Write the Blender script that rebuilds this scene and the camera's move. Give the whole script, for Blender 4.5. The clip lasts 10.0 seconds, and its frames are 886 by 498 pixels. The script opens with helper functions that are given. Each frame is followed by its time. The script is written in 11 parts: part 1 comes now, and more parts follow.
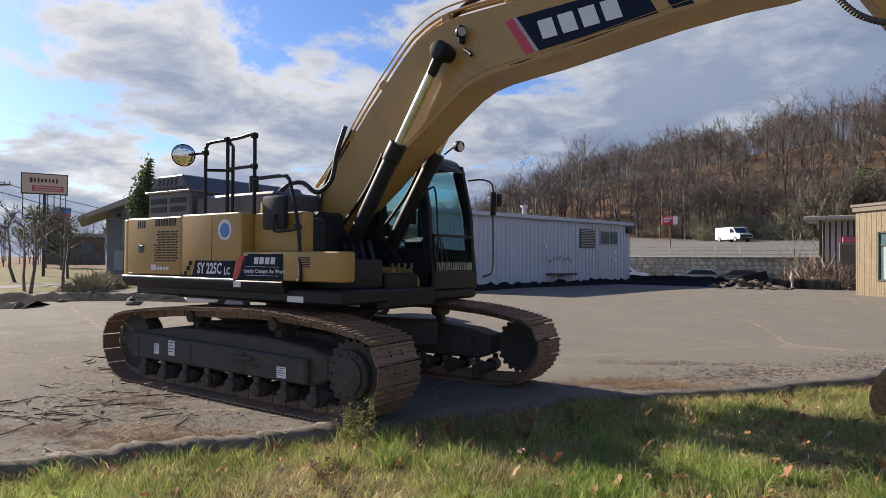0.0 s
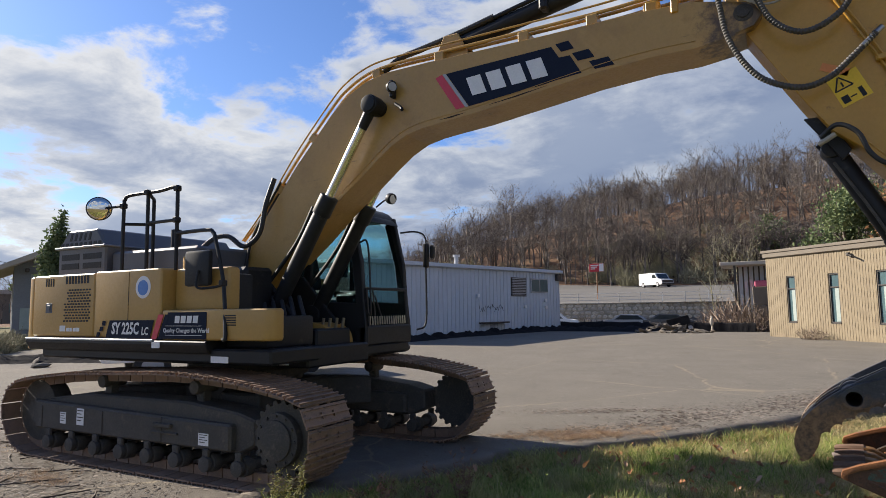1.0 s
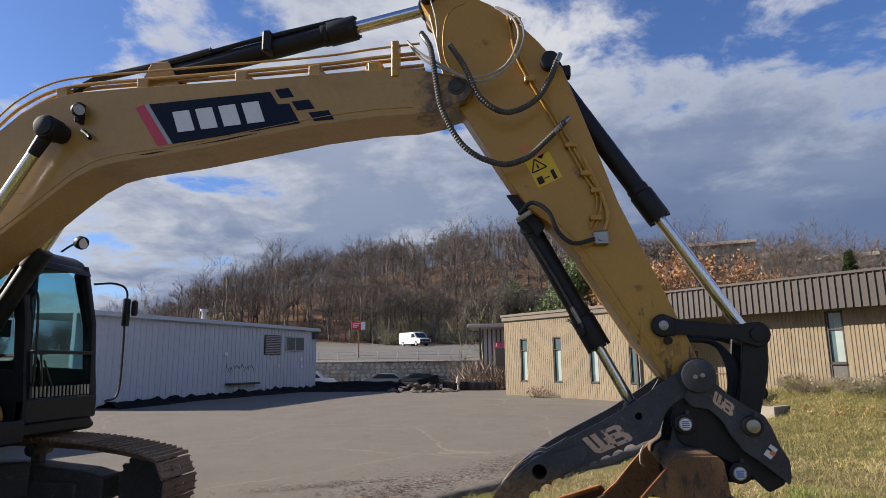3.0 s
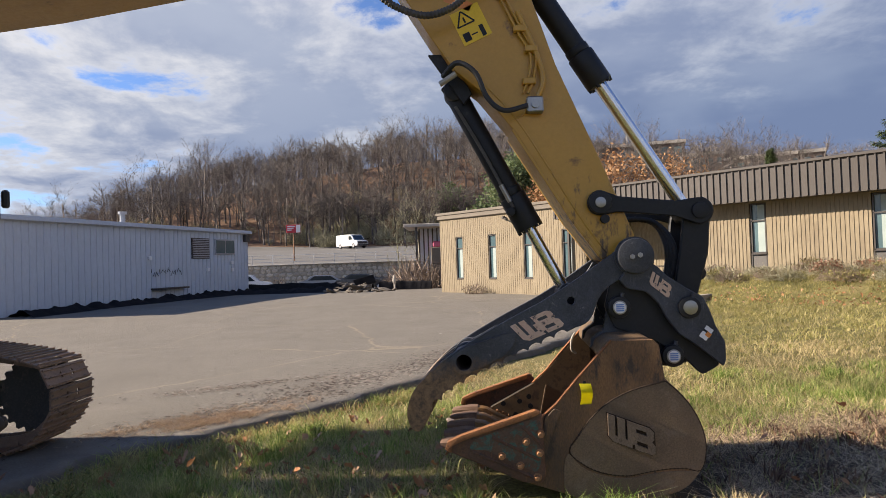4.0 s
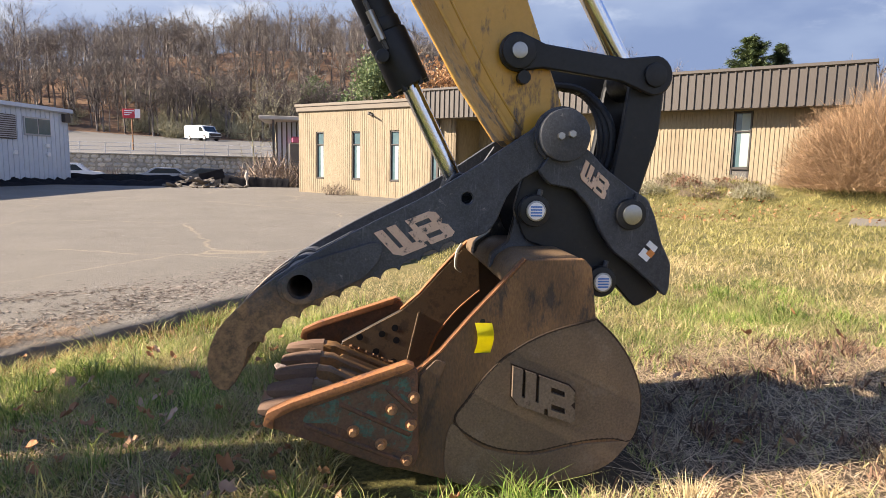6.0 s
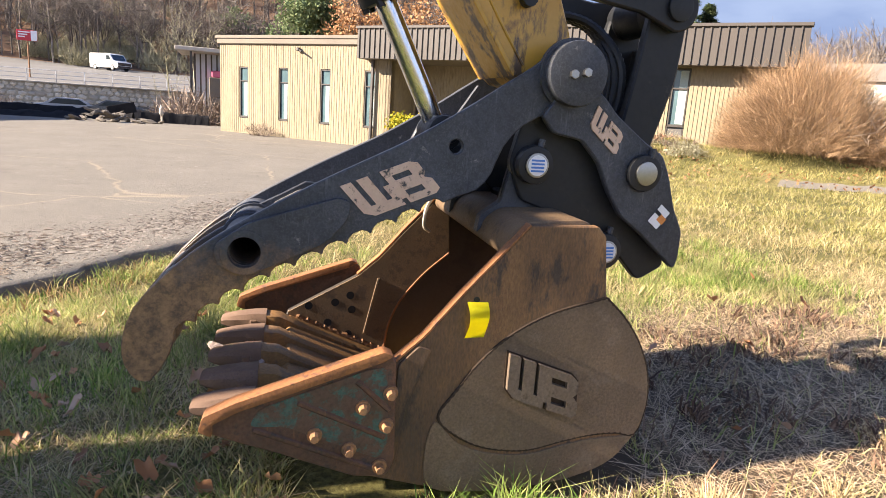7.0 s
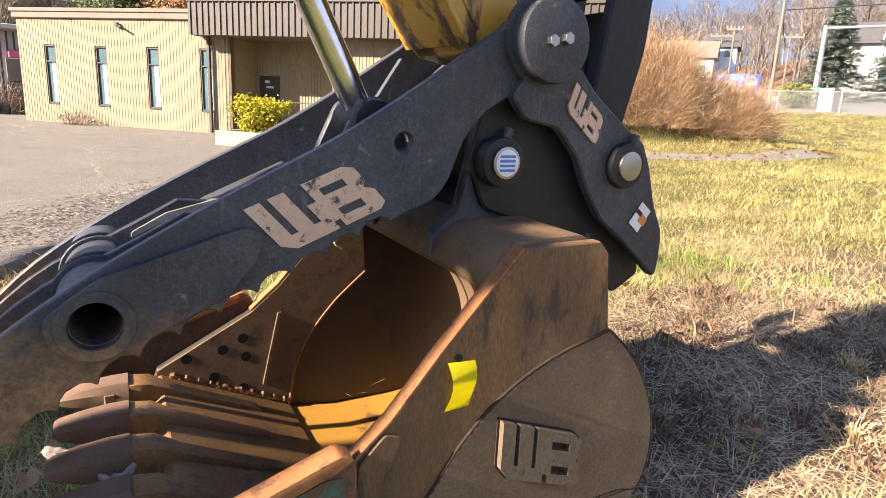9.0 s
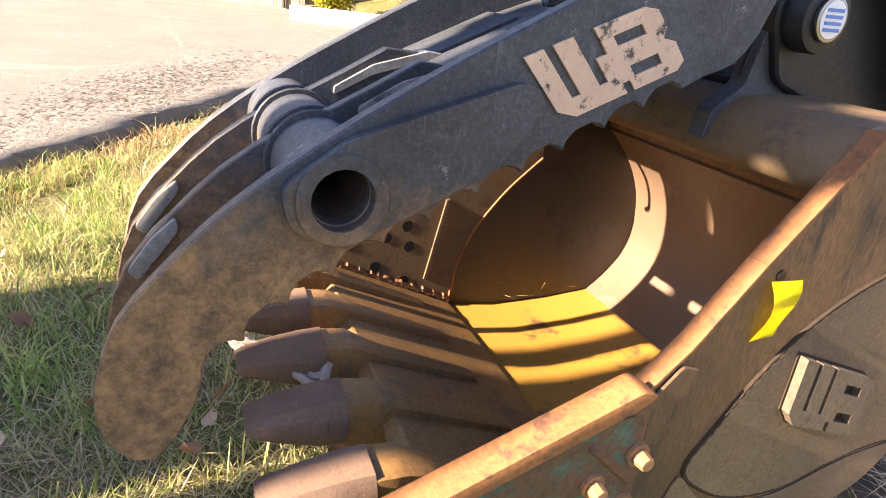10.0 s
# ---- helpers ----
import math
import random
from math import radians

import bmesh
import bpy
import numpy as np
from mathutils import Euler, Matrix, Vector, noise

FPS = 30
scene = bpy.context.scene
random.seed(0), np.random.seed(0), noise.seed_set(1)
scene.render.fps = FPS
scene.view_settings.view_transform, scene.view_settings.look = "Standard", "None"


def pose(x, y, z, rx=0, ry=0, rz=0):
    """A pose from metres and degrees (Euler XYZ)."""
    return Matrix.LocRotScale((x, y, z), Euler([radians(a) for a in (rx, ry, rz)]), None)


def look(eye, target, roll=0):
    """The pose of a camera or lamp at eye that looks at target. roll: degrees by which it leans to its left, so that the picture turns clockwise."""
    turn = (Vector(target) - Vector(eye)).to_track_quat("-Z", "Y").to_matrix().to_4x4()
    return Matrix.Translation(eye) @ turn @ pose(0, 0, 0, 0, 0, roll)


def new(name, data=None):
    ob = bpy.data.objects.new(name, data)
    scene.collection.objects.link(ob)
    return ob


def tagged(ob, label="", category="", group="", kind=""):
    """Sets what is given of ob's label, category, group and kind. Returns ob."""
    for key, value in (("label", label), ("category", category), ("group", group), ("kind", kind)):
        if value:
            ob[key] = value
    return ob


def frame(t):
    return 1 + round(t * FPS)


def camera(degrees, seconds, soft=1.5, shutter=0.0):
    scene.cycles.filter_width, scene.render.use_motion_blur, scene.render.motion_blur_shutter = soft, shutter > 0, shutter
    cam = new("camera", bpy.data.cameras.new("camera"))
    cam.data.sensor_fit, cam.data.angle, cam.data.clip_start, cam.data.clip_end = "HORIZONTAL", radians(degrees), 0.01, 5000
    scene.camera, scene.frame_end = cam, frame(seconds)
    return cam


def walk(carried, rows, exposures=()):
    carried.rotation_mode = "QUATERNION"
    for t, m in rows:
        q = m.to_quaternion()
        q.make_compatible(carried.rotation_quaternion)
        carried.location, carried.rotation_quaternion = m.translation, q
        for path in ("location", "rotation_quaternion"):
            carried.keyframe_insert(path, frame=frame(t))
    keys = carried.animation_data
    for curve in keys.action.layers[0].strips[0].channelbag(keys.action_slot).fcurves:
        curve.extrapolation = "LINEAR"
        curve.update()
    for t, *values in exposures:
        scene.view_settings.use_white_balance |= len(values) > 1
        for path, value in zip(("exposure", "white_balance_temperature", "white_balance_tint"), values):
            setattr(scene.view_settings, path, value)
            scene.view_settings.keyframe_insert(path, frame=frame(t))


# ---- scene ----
cam = camera(71.0, 10.0, 0.7)
PATH = [
    (0, (-1.565, -5.597, 1.508), (-2.685, -3.941, 1.541), 0.4),
    (0.5, (-1.591, -5.597, 1.52), (-2.686, -3.924, 1.52), -0.7),
    (1, (-1.611, -5.535, 1.55), (-2.541, -3.774, 1.741), -0.8),
    (1.5, (-1.551, -5.508, 1.593), (-2.439, -3.733, 1.839), -2.9),
    (2, (-1.388, -5.388, 1.663), (-1.91, -3.499, 2.061), -1.4),
    (2.5, (-1.297, -5.267, 1.697), (-1.708, -3.373, 2.19), -1.1),
    (3, (-1.278, -4.939, 1.647), (-1.502, -2.985, 2.008), -0.7),
    (3.2, (-1.258, -4.808, 1.615), (-1.391, -2.826, 1.846), 0.9),
    (4.3, (-1.156, -4.123, 1.503), (-1.139, -2.124, 1.446), -3.4),
    (4.5, (-1.135, -3.965, 1.484), (-1.021, -1.973, 1.345), -2.2),
    (5, (-1.032, -3.561, 1.459), (-0.885, -1.57, 1.338), -1.8),
    (5.5, (-1.003, -3.237, 1.435), (-0.774, -1.267, 1.177), -0.8),
    (5.7, (-1.025, -3.092, 1.417), (-0.721, -1.131, 1.17), 0.4),
    (6.8, (-1.143, -2.397, 1.346), (-0.58, -0.521, 0.943), 2.6),
    (7, (-1.161, -2.325, 1.356), (-0.535, -0.472, 0.938), 3.9),
    (7.5, (-1.239, -2.153, 1.395), (-0.308, -0.398, 1.163), 1.7),
    (8, (-1.302, -1.996, 1.432), (-0.224, -0.318, 1.285), 0.5),
    (8.5, (-1.242, -1.805, 1.385), (-0.129, -0.175, 1.059), 1.2),
    (9, (-1.191, -1.624, 1.353), (-0.146, 0.02, 0.899), 2.6),
    (9.5, (-1.265, -1.434, 1.284), (-0.338, 0.233, 0.68), 6.7),
    (10, (-1.439, -1.11, 1.197), (-0.568, 0.514, 0.418), 5.3),
]
walk(cam, [(t, look(eye, target, roll)) for t, eye, target, roll in PATH],
     [(0, 1.01, 6800, 12), (1, 1.03, 6650, 11), (2, 0.94, 6450, 11), (3, 0.87, 6600, 13), (4.5, 1.45, 7050, 14), (5.5, 1.64, 7050, 14), (7, 2.14, 7050, 15), (7.5, 2.20, 6900, 16), (8, 1.88, 6850, 16), (8.5, 1.90, 7100, 17), (9, 2.17, 7200, 17), (9.5, 2.60, 7350, 17), (10, 2.86, 7600, 17)])

# ---- world, sun ----
SUN_AZ = 179.3      # compass angle in the plan of the place the sun stands over, degrees from +x
SUN_EL = 28.5
SKY_STRENGTH = 0.066

world = bpy.data.worlds.new("sky")
scene.world = world
world.use_nodes = True


def build_sky(w):
    nt = w.node_tree
    nt.nodes.clear()
    N, L = nt.nodes, nt.links

    def math_node(op, a, b=None, clamp=False):
        n = N.new("ShaderNodeMath")
        n.operation, n.use_clamp = op, clamp
        for i, v in enumerate((a, b)):
            if v is None:
                continue
            if isinstance(v, (int, float)):
                n.inputs[i].default_value = v
            else:
                L.new(v, n.inputs[i])
        return n.outputs[0]

    out = N.new("ShaderNodeOutputWorld")
    bg = N.new("ShaderNodeBackground")
    sky = N.new("ShaderNodeTexSky")
    sky.sky_type, sky.sun_disc = "NISHITA", False
    sky.sun_elevation = radians(SUN_EL)
    sky.sun_rotation = radians(90 - SUN_AZ)
    sky.air_density, sky.dust_density, sky.ozone_density = 1.0, 0.6, 2.5
    tc = N.new("ShaderNodeTexCoord")
    sep = N.new("ShaderNodeSeparateXYZ")
    L.new(tc.outputs["Generated"], sep.inputs[0])
    zz = math_node("MAXIMUM", sep.outputs["Z"], 0.0)
    den = math_node("ADD", zz, 0.22)
    px = math_node("DIVIDE", sep.outputs["X"], den)
    py = math_node("DIVIDE", sep.outputs["Y"], den)
    com = N.new("ShaderNodeCombineXYZ")
    L.new(px, com.inputs[0])
    L.new(py, com.inputs[1])
    com.inputs[2].default_value = CLOUD_SEED

    def fbm(scale, detail, rough, dist=0.0):
        n = N.new("ShaderNodeTexNoise")
        n.inputs["Scale"].default_value = scale
        n.inputs["Detail"].default_value = detail
        n.inputs["Roughness"].default_value = rough
        n.inputs["Distortion"].default_value = dist
        L.new(com.outputs[0], n.inputs["Vector"])
        return n.outputs["Fac"]

    def ramp(v, stops):
        r = N.new("ShaderNodeValToRGB")
        r.color_ramp.interpolation = "EASE"
        e = r.color_ramp.elements
        while len(e) < len(stops):
            e.new(0.5)
        for i, (p, c) in enumerate(stops):
            e[i].position, e[i].color = p, (*c, 1) if len(c) == 3 else c
        L.new(v, r.inputs[0])
        return r.outputs[0]

    big = fbm(0.9, 2.0, 0.5)
    mid = fbm(2.9, 10.0, 0.60, 0.2)
    mix = math_node("ADD", math_node("MULTIPLY", big, 0.55), math_node("MULTIPLY", mid, 0.6))
    # more cover towards the horizon
    low = math_node("MULTIPLY", math_node("SUBTRACT", 0.47, zz), 0.36)
    # a thick, even bank of cloud over the hill, broken cloud elsewhere
    bank = math_node("ADD", math_node("MULTIPLY", sep.outputs["X"], 0.62), math_node("MULTIPLY", sep.outputs["Y"], 0.78))
    bank = math_node("MULTIPLY", math_node("MAXIMUM", bank, 0.0), math_node("MAXIMUM", math_node("SUBTRACT", 0.40, math_node("MULTIPLY", zz, 0.85)), 0.0))
    dens = math_node("ADD", math_node("ADD", mix, low), bank)
    mask = ramp(dens, [(0.605, (0, 0, 0)), (0.685, (1, 1, 1))])
    core = ramp(dens, [(0.62, (1.06, 1.05, 1.02)), (0.80, (0.50, 0.57, 0.70))])
    shade = ramp(fbm(1.5, 5.0, 0.5), [(0.38, (0.62, 0.68, 0.80)), (0.60, (1.0, 1.0, 1.0))])
    mul = N.new("ShaderNodeMix")
    mul.data_type, mul.blend_type = "RGBA", "MULTIPLY"
    mul.inputs["Factor"].default_value = 0.75
    L.new(core, mul.inputs["A"])
    L.new(shade, mul.inputs["B"])
    thick = N.new("ShaderNodeMix")
    thick.data_type, thick.blend_type = "RGBA", "MULTIPLY"
    L.new(math_node("MULTIPLY", bank, 5.0, True), thick.inputs["Factor"])
    L.new(mul.outputs["Result"], thick.inputs["A"])
    thick.inputs["B"].default_value = (0.52, 0.60, 0.72, 1)
    bright = N.new("ShaderNodeMix")
    bright.data_type, bright.blend_type = "RGBA", "MULTIPLY"
    bright.inputs["Factor"].default_value = 1.0
    L.new(thick.outputs["Result"], bright.inputs["A"])
    bright.inputs["B"].default_value = (*CLOUD_LIGHT, 1)
    both = N.new("ShaderNodeMix")
    both.data_type = "RGBA"
    L.new(mask, both.inputs["Factor"])
    deep = N.new("ShaderNodeMix")
    deep.data_type, deep.blend_type = "RGBA", "MULTIPLY"
    deep.inputs["Factor"].default_value = 1.0
    L.new(sky.outputs[0], deep.inputs["A"])
    deep.inputs["B"].default_value = (0.66, 0.86, 1.22, 1)
    L.new(deep.outputs["Result"], both.inputs["A"])
    L.new(bright.outputs["Result"], both.inputs["B"])
    L.new(both.outputs["Result"], bg.inputs["Color"])
    bg.inputs["Strength"].default_value = SKY_STRENGTH
    L.new(bg.outputs[0], out.inputs[0])


CLOUD_SEED = 3.7
CLOUD_LIGHT = (6.1, 6.3, 6.6)
build_sky(world)

sun_light = bpy.data.lights.new("sun", "SUN")
sun_light.energy, sun_light.angle, sun_light.color = 4.9, radians(0.6), (1.0, 0.92, 0.80)
sun = new("sun", sun_light)
_a, _e = radians(SUN_AZ), radians(SUN_EL)
sun.matrix_world = look((math.cos(_a) * math.cos(_e) * 60, math.sin(_a) * math.cos(_e) * 60, math.sin(_e) * 60), (0, 0, 0))

# ---- materials ----
def mat(name, c1, c2=None, rough=0.6, metal=0.0, scale=3.0, fine=60.0, bump=0.15, dist=0.004, c3=None, wear=0.5,
        spec=0.5, coat=0.0, speck=None, pit=0.5, grit=0.04, scratch=None, island=0.0, rand=0.0, rvar=0.12, stretch=(1, 1, 1)):
    """A node material: two colours mixed by a coarse and a fine noise, a third one as blotches of wear."""
    m = bpy.data.materials.new(name)
    m.use_nodes = True
    nt = m.node_tree
    N, L = nt.nodes, nt.links
    b = N["Principled BSDF"]
    b.inputs["Metallic"].default_value = metal
    b.inputs["Specular IOR Level"].default_value = spec
    b.inputs["Coat Weight"].default_value = coat
    tc = N.new("ShaderNodeTexCoord")
    mp = N.new("ShaderNodeMapping")
    mp.inputs["Scale"].default_value = stretch
    L.new(tc.outputs["Object"], mp.inputs[0])

    def noise_node(s, detail=6.0, rough_=0.6):
        n = N.new("ShaderNodeTexNoise")
        n.inputs["Scale"].default_value, n.inputs["Detail"].default_value, n.inputs["Roughness"].default_value = s, detail, rough_
        L.new(mp.outputs[0], n.inputs["Vector"])
        return n.outputs["Fac"]

    def rng(v, a, z, lo=0.0, hi=1.0):
        r = N.new("ShaderNodeMapRange")
        r.inputs[1].default_value, r.inputs[2].default_value, r.inputs[3].default_value, r.inputs[4].default_value = a, z, lo, hi
        L.new(v, r.inputs[0])
        return r.outputs[0]

    def mixc(fac, a, z, mode="MIX"):
        n = N.new("ShaderNodeMix")
        n.data_type, n.blend_type = "RGBA", mode
        for s, v in (("Factor", fac), ("A", a), ("B", z)):
            if isinstance(v, (int, float)):
                n.inputs[s].default_value = v
            elif isinstance(v, tuple):
                n.inputs[s].default_value = (*v, 1)
            else:
                L.new(v, n.inputs[s])
        return n.outputs["Result"]

    c2 = c2 or tuple(x * 0.72 for x in c1)
    coarse, small = noise_node(scale), noise_node(fine, 4.0, 0.7)
    col = mixc(rng(coarse, 0.32, 0.68), c1, c2)
    col = mixc(rng(small, 0.35, 0.65, 0.0, 0.55), col, mixc(0.5, c2, tuple(x * 0.8 for x in c1)))
    if c3:
        blot = noise_node(scale * 2.3, 10.0, 0.68)
        col = mixc(rng(blot, 0.66 - 0.22 * wear, 0.74 - 0.22 * wear), col, c3)
    gv = rng(noise_node(fine * 0.8, 5.0, 0.8), 0.36, 0.64, 1 - grit, 1 + grit)
    gc = N.new("ShaderNodeCombineColor")
    for i in range(3):
        L.new(gv, gc.inputs[i])
    col = mixc(1.0, col, gc.outputs[0], "MULTIPLY")
    if speck:
        dots = noise_node(fine * 1.6, 3.0, 0.75)
        area = rng(noise_node(scale * 1.4, 5.0, 0.6), 0.35, 0.65, 0.25, 1.0)
        cut = N.new("ShaderNodeMath")
        cut.operation = "MULTIPLY"
        L.new(rng(dots, 0.52, 0.60, 0.0, pit), cut.inputs[0])
        L.new(area, cut.inputs[1])
        col = mixc(cut.outputs[0], col, speck)
    if scratch:
        sm = N.new("ShaderNodeMapping")
        sm.inputs["Rotation"].default_value = (0, 0.7, 0)
        sm.inputs["Scale"].default_value = (9, 9, 0.9)
        L.new(tc.outputs["Object"], sm.inputs[0])
        sn = N.new("ShaderNodeTexNoise")
        sn.inputs["Scale"].default_value, sn.inputs["Detail"].default_value, sn.inputs["Roughness"].default_value = 5.0, 6.0, 0.7
        L.new(sm.outputs[0], sn.inputs["Vector"])
        col = mixc(rng(sn.outputs["Fac"], 0.60, 0.68, 0.0, 0.6), col, scratch)
        wide = noise_node(scale * 0.45, 6.0, 0.55)
        wv = rng(wide, 0.34, 0.66, 0.72, 1.28)
        wc = N.new("ShaderNodeCombineColor")
        for i in range(3):
            L.new(wv, wc.inputs[i])
        col = mixc(1.0, col, wc.outputs[0], "MULTIPLY")
    if rand or island:
        if rand:
            oi = N.new("ShaderNodeObjectInfo")
            src = oi.outputs["Random"]
        else:
            ge = N.new("ShaderNodeNewGeometry")
            src = ge.outputs["Random Per Island"]
        v = rng(src, 0, 1, 1 - (rand or island), 1 + (rand or island))
        cmb = N.new("ShaderNodeCombineColor")
        for i in range(3):
            L.new(v, cmb.inputs[i])
        col = mixc(1.0, col, cmb.outputs[0], "MULTIPLY")
    L.new(col, b.inputs["Base Color"])
    L.new(rng(small, 0.3, 0.7, max(0.03, rough - rvar), min(1.0, rough + rvar)), b.inputs["Roughness"])
    if bump:
        bp = N.new("ShaderNodeBump")
        bp.inputs["Strength"].default_value, bp.inputs["Distance"].default_value = bump, dist
        L.new(small, bp.inputs["Height"])
        L.new(bp.outputs[0], b.inputs["Normal"])
    return m


def glass_mat(name, tint, rough=0.02):
    m = bpy.data.materials.new(name)
    m.use_nodes = True
    N, L = m.node_tree.nodes, m.node_tree.links
    b = N["Principled BSDF"]
    b.inputs["Base Color"].default_value = (*tint, 1)
    b.inputs["Transmission Weight"].default_value = 1.0
    b.inputs["Roughness"].default_value = rough
    b.inputs["IOR"].default_value = 1.12
    return m


def chrome_mat(name, c=(0.75, 0.75, 0.76), rough=0.2):
    return mat(name, c, tuple(x * 0.85 for x in c), rough=rough, metal=1.0, scale=4, fine=90, bump=0.03, dist=0.001, rvar=0.05)


def leaf_mat(name, a, z, tip=None, rough=0.75, trans=0.25, dry=None):
    """Thin leaves, blades and twigs: the colour differs from piece to piece. dry: a colour of dead patches a metre or so wide."""
    m = bpy.data.materials.new(name)
    m.use_nodes = True
    N, L = m.node_tree.nodes, m.node_tree.links
    b = N["Principled BSDF"]
    ge = N.new("ShaderNodeNewGeometry")
    r = N.new("ShaderNodeValToRGB")
    e = r.color_ramp.elements
    e[0].position, e[0].color = 0.0, (*a, 1)
    e[1].position, e[1].color = 1.0, (*z, 1)
    if tip:
        k = e.new(0.55)
        k.color = (*tip, 1)
    L.new(ge.outputs["Random Per Island"], r.inputs[0])
    tc = N.new("ShaderNodeTexCoord")
    n = N.new("ShaderNodeTexNoise")
    n.inputs["Scale"].default_value = 0.9
    n.inputs["Detail"].default_value = 4
    L.new(tc.outputs["Object"], n.inputs["Vector"])
    mx = N.new("ShaderNodeMix")
    mx.data_type, mx.blend_type = "RGBA", "MULTIPLY"
    mx.inputs["Factor"].default_value = 0.55
    tint = r.outputs[0]
    if dry:
        n2 = N.new("ShaderNodeTexNoise")
        n2.inputs["Scale"].default_value, n2.inputs["Detail"].default_value, n2.inputs["Roughness"].default_value = 2.1, 6, 0.7
        L.new(tc.outputs["Object"], n2.inputs["Vector"])
        mr = N.new("ShaderNodeMapRange")
        for i, q in enumerate((0.46, 0.60, 0.0, 0.58)):
            mr.inputs[i + 1].default_value = q
        L.new(n2.outputs["Fac"], mr.inputs[0])
        dm = N.new("ShaderNodeMix")
        dm.data_type = "RGBA"
        L.new(mr.outputs[0], dm.inputs["Factor"])
        L.new(tint, dm.inputs["A"])
        dm.inputs["B"].default_value = (*dry, 1)
        tint = dm.outputs["Result"]
    L.new(tint, mx.inputs["A"])
    cr = N.new("ShaderNodeValToRGB")
    cr.color_ramp.elements[0].position, cr.color_ramp.elements[0].color = 0.35, (0.5, 0.5, 0.5, 1)
    cr.color_ramp.elements[1].position, cr.color_ramp.elements[1].color = 0.65, (1.2, 1.2, 1.2, 1)
    L.new(n.outputs["Fac"], cr.inputs[0])
    L.new(cr.outputs[0], mx.inputs["B"])
    L.new(mx.outputs["Result"], b.inputs["Base Color"])
    b.inputs["Roughness"].default_value = rough
    b.inputs["Specular IOR Level"].default_value = 0.25
    if trans:
        out = N["Material Output"]
        tr = N.new("ShaderNodeBsdfTranslucent")
        L.new(mx.outputs["Result"], tr.inputs["Color"])
        ms = N.new("ShaderNodeMixShader")
        ms.inputs[0].default_value = trans
        L.new(b.outputs[0], ms.inputs[1])
        L.new(tr.outputs[0], ms.inputs[2])
        L.new(ms.outputs[0], out.inputs[0])
    return m


M_TAN = mat("tan_paint", (0.46, 0.275, 0.075), (0.41, 0.24, 0.062), rough=0.42, scale=1.3, fine=35, bump=0.04, c3=(0.36, 0.20, 0.05), wear=0.25, coat=0.15)
M_YELLOW = mat("yellow_paint", (0.50, 0.27, 0.035), (0.45, 0.235, 0.028), rough=0.42, scale=1.5, fine=40, bump=0.05, c3=(0.16, 0.075, 0.022), wear=0.12, coat=0.15)
M_BLACK = mat("black_paint", (0.010, 0.011, 0.013), (0.018, 0.019, 0.021), rough=0.5, spec=0.3, scale=3, fine=50, bump=0.08, c3=(0.04, 0.037, 0.034), wear=0.15)
M_FRAME = mat("dusty_black_steel", (0.038, 0.036, 0.033), (0.066, 0.060, 0.052), rough=0.75, scale=4, fine=45, bump=0.2, c3=(0.095, 0.080, 0.064), wear=0.4, speck=(0.12, 0.10, 0.080))
M_GREY = mat("charcoal_paint", (0.105, 0.115, 0.132), (0.085, 0.092, 0.106), rough=0.5, scale=2, fine=60, bump=0.05)
M_THUMB = mat("scuffed_black_steel", (0.029, 0.032, 0.038), (0.052, 0.056, 0.065), rough=0.55, spec=0.4, grit=0.22, scratch=(0.10, 0.105, 0.115), scale=6, fine=80, bump=0.3, dist=0.003, speck=(0.13, 0.125, 0.12), pit=0.22, c3=(0.20, 0.195, 0.185), wear=0.12)
M_SCUFF = mat("scuffed_bare_steel", (0.16, 0.150, 0.138), (0.23, 0.215, 0.195), rough=0.5, scale=9, fine=90, bump=0.2, grit=0.2, c3=(0.06, 0.06, 0.065), wear=0.4)
M_RUST = mat("rusty_steel", (0.20, 0.100, 0.045), (0.33, 0.155, 0.060), rough=0.72, scale=5, fine=110, grit=0.25, scratch=(0.10, 0.055, 0.032), bump=0.5, dist=0.004, speck=(0.07, 0.042, 0.028), pit=0.7, c3=(0.12, 0.075, 0.048), wear=0.5)
# brighter copy of the rust, for edges that catch the sun
M_RUSTLIT = mat("sunlit_rust", (0.34, 0.135, 0.042), (0.24, 0.092, 0.032), rough=0.75, scale=6, fine=110, bump=0.4, grit=0.25, scratch=(0.42, 0.19, 0.07), c3=(0.12, 0.052, 0.028), wear=0.45, speck=(0.09, 0.04, 0.022), pit=0.6)
M_BUCKET = mat("weathered_bucket_side", (0.082, 0.050, 0.030), (0.250, 0.125, 0.046), rough=0.72, scale=3.0, fine=120, grit=0.30, scratch=(0.12, 0.072, 0.038), bump=0.5, dist=0.004, speck=(0.045, 0.028, 0.019), pit=0.6, c3=(0.060, 0.038, 0.025), wear=0.55, stretch=(1.6, 1, 0.55))
M_WEARP = mat("weathered_wear_plate", (0.112, 0.076, 0.046), (0.148, 0.096, 0.054), rough=0.75, scale=3.2, fine=130, grit=0.26, scratch=(0.12, 0.08, 0.05), bump=0.45, dist=0.003, speck=(0.10, 0.07, 0.048), pit=0.35, c3=(0.15, 0.104, 0.066), wear=0.5)
# dark brown for real scrapes, and for shade painted in slots and grooves
M_SCRAPE_SHADE = mat("scrape_and_groove_shade", (0.030, 0.020, 0.014), (0.050, 0.032, 0.020), rough=0.9, scale=9, fine=90, bump=0.5, grit=0.2, c3=(0.10, 0.055, 0.028), wear=0.25, spec=0.2)
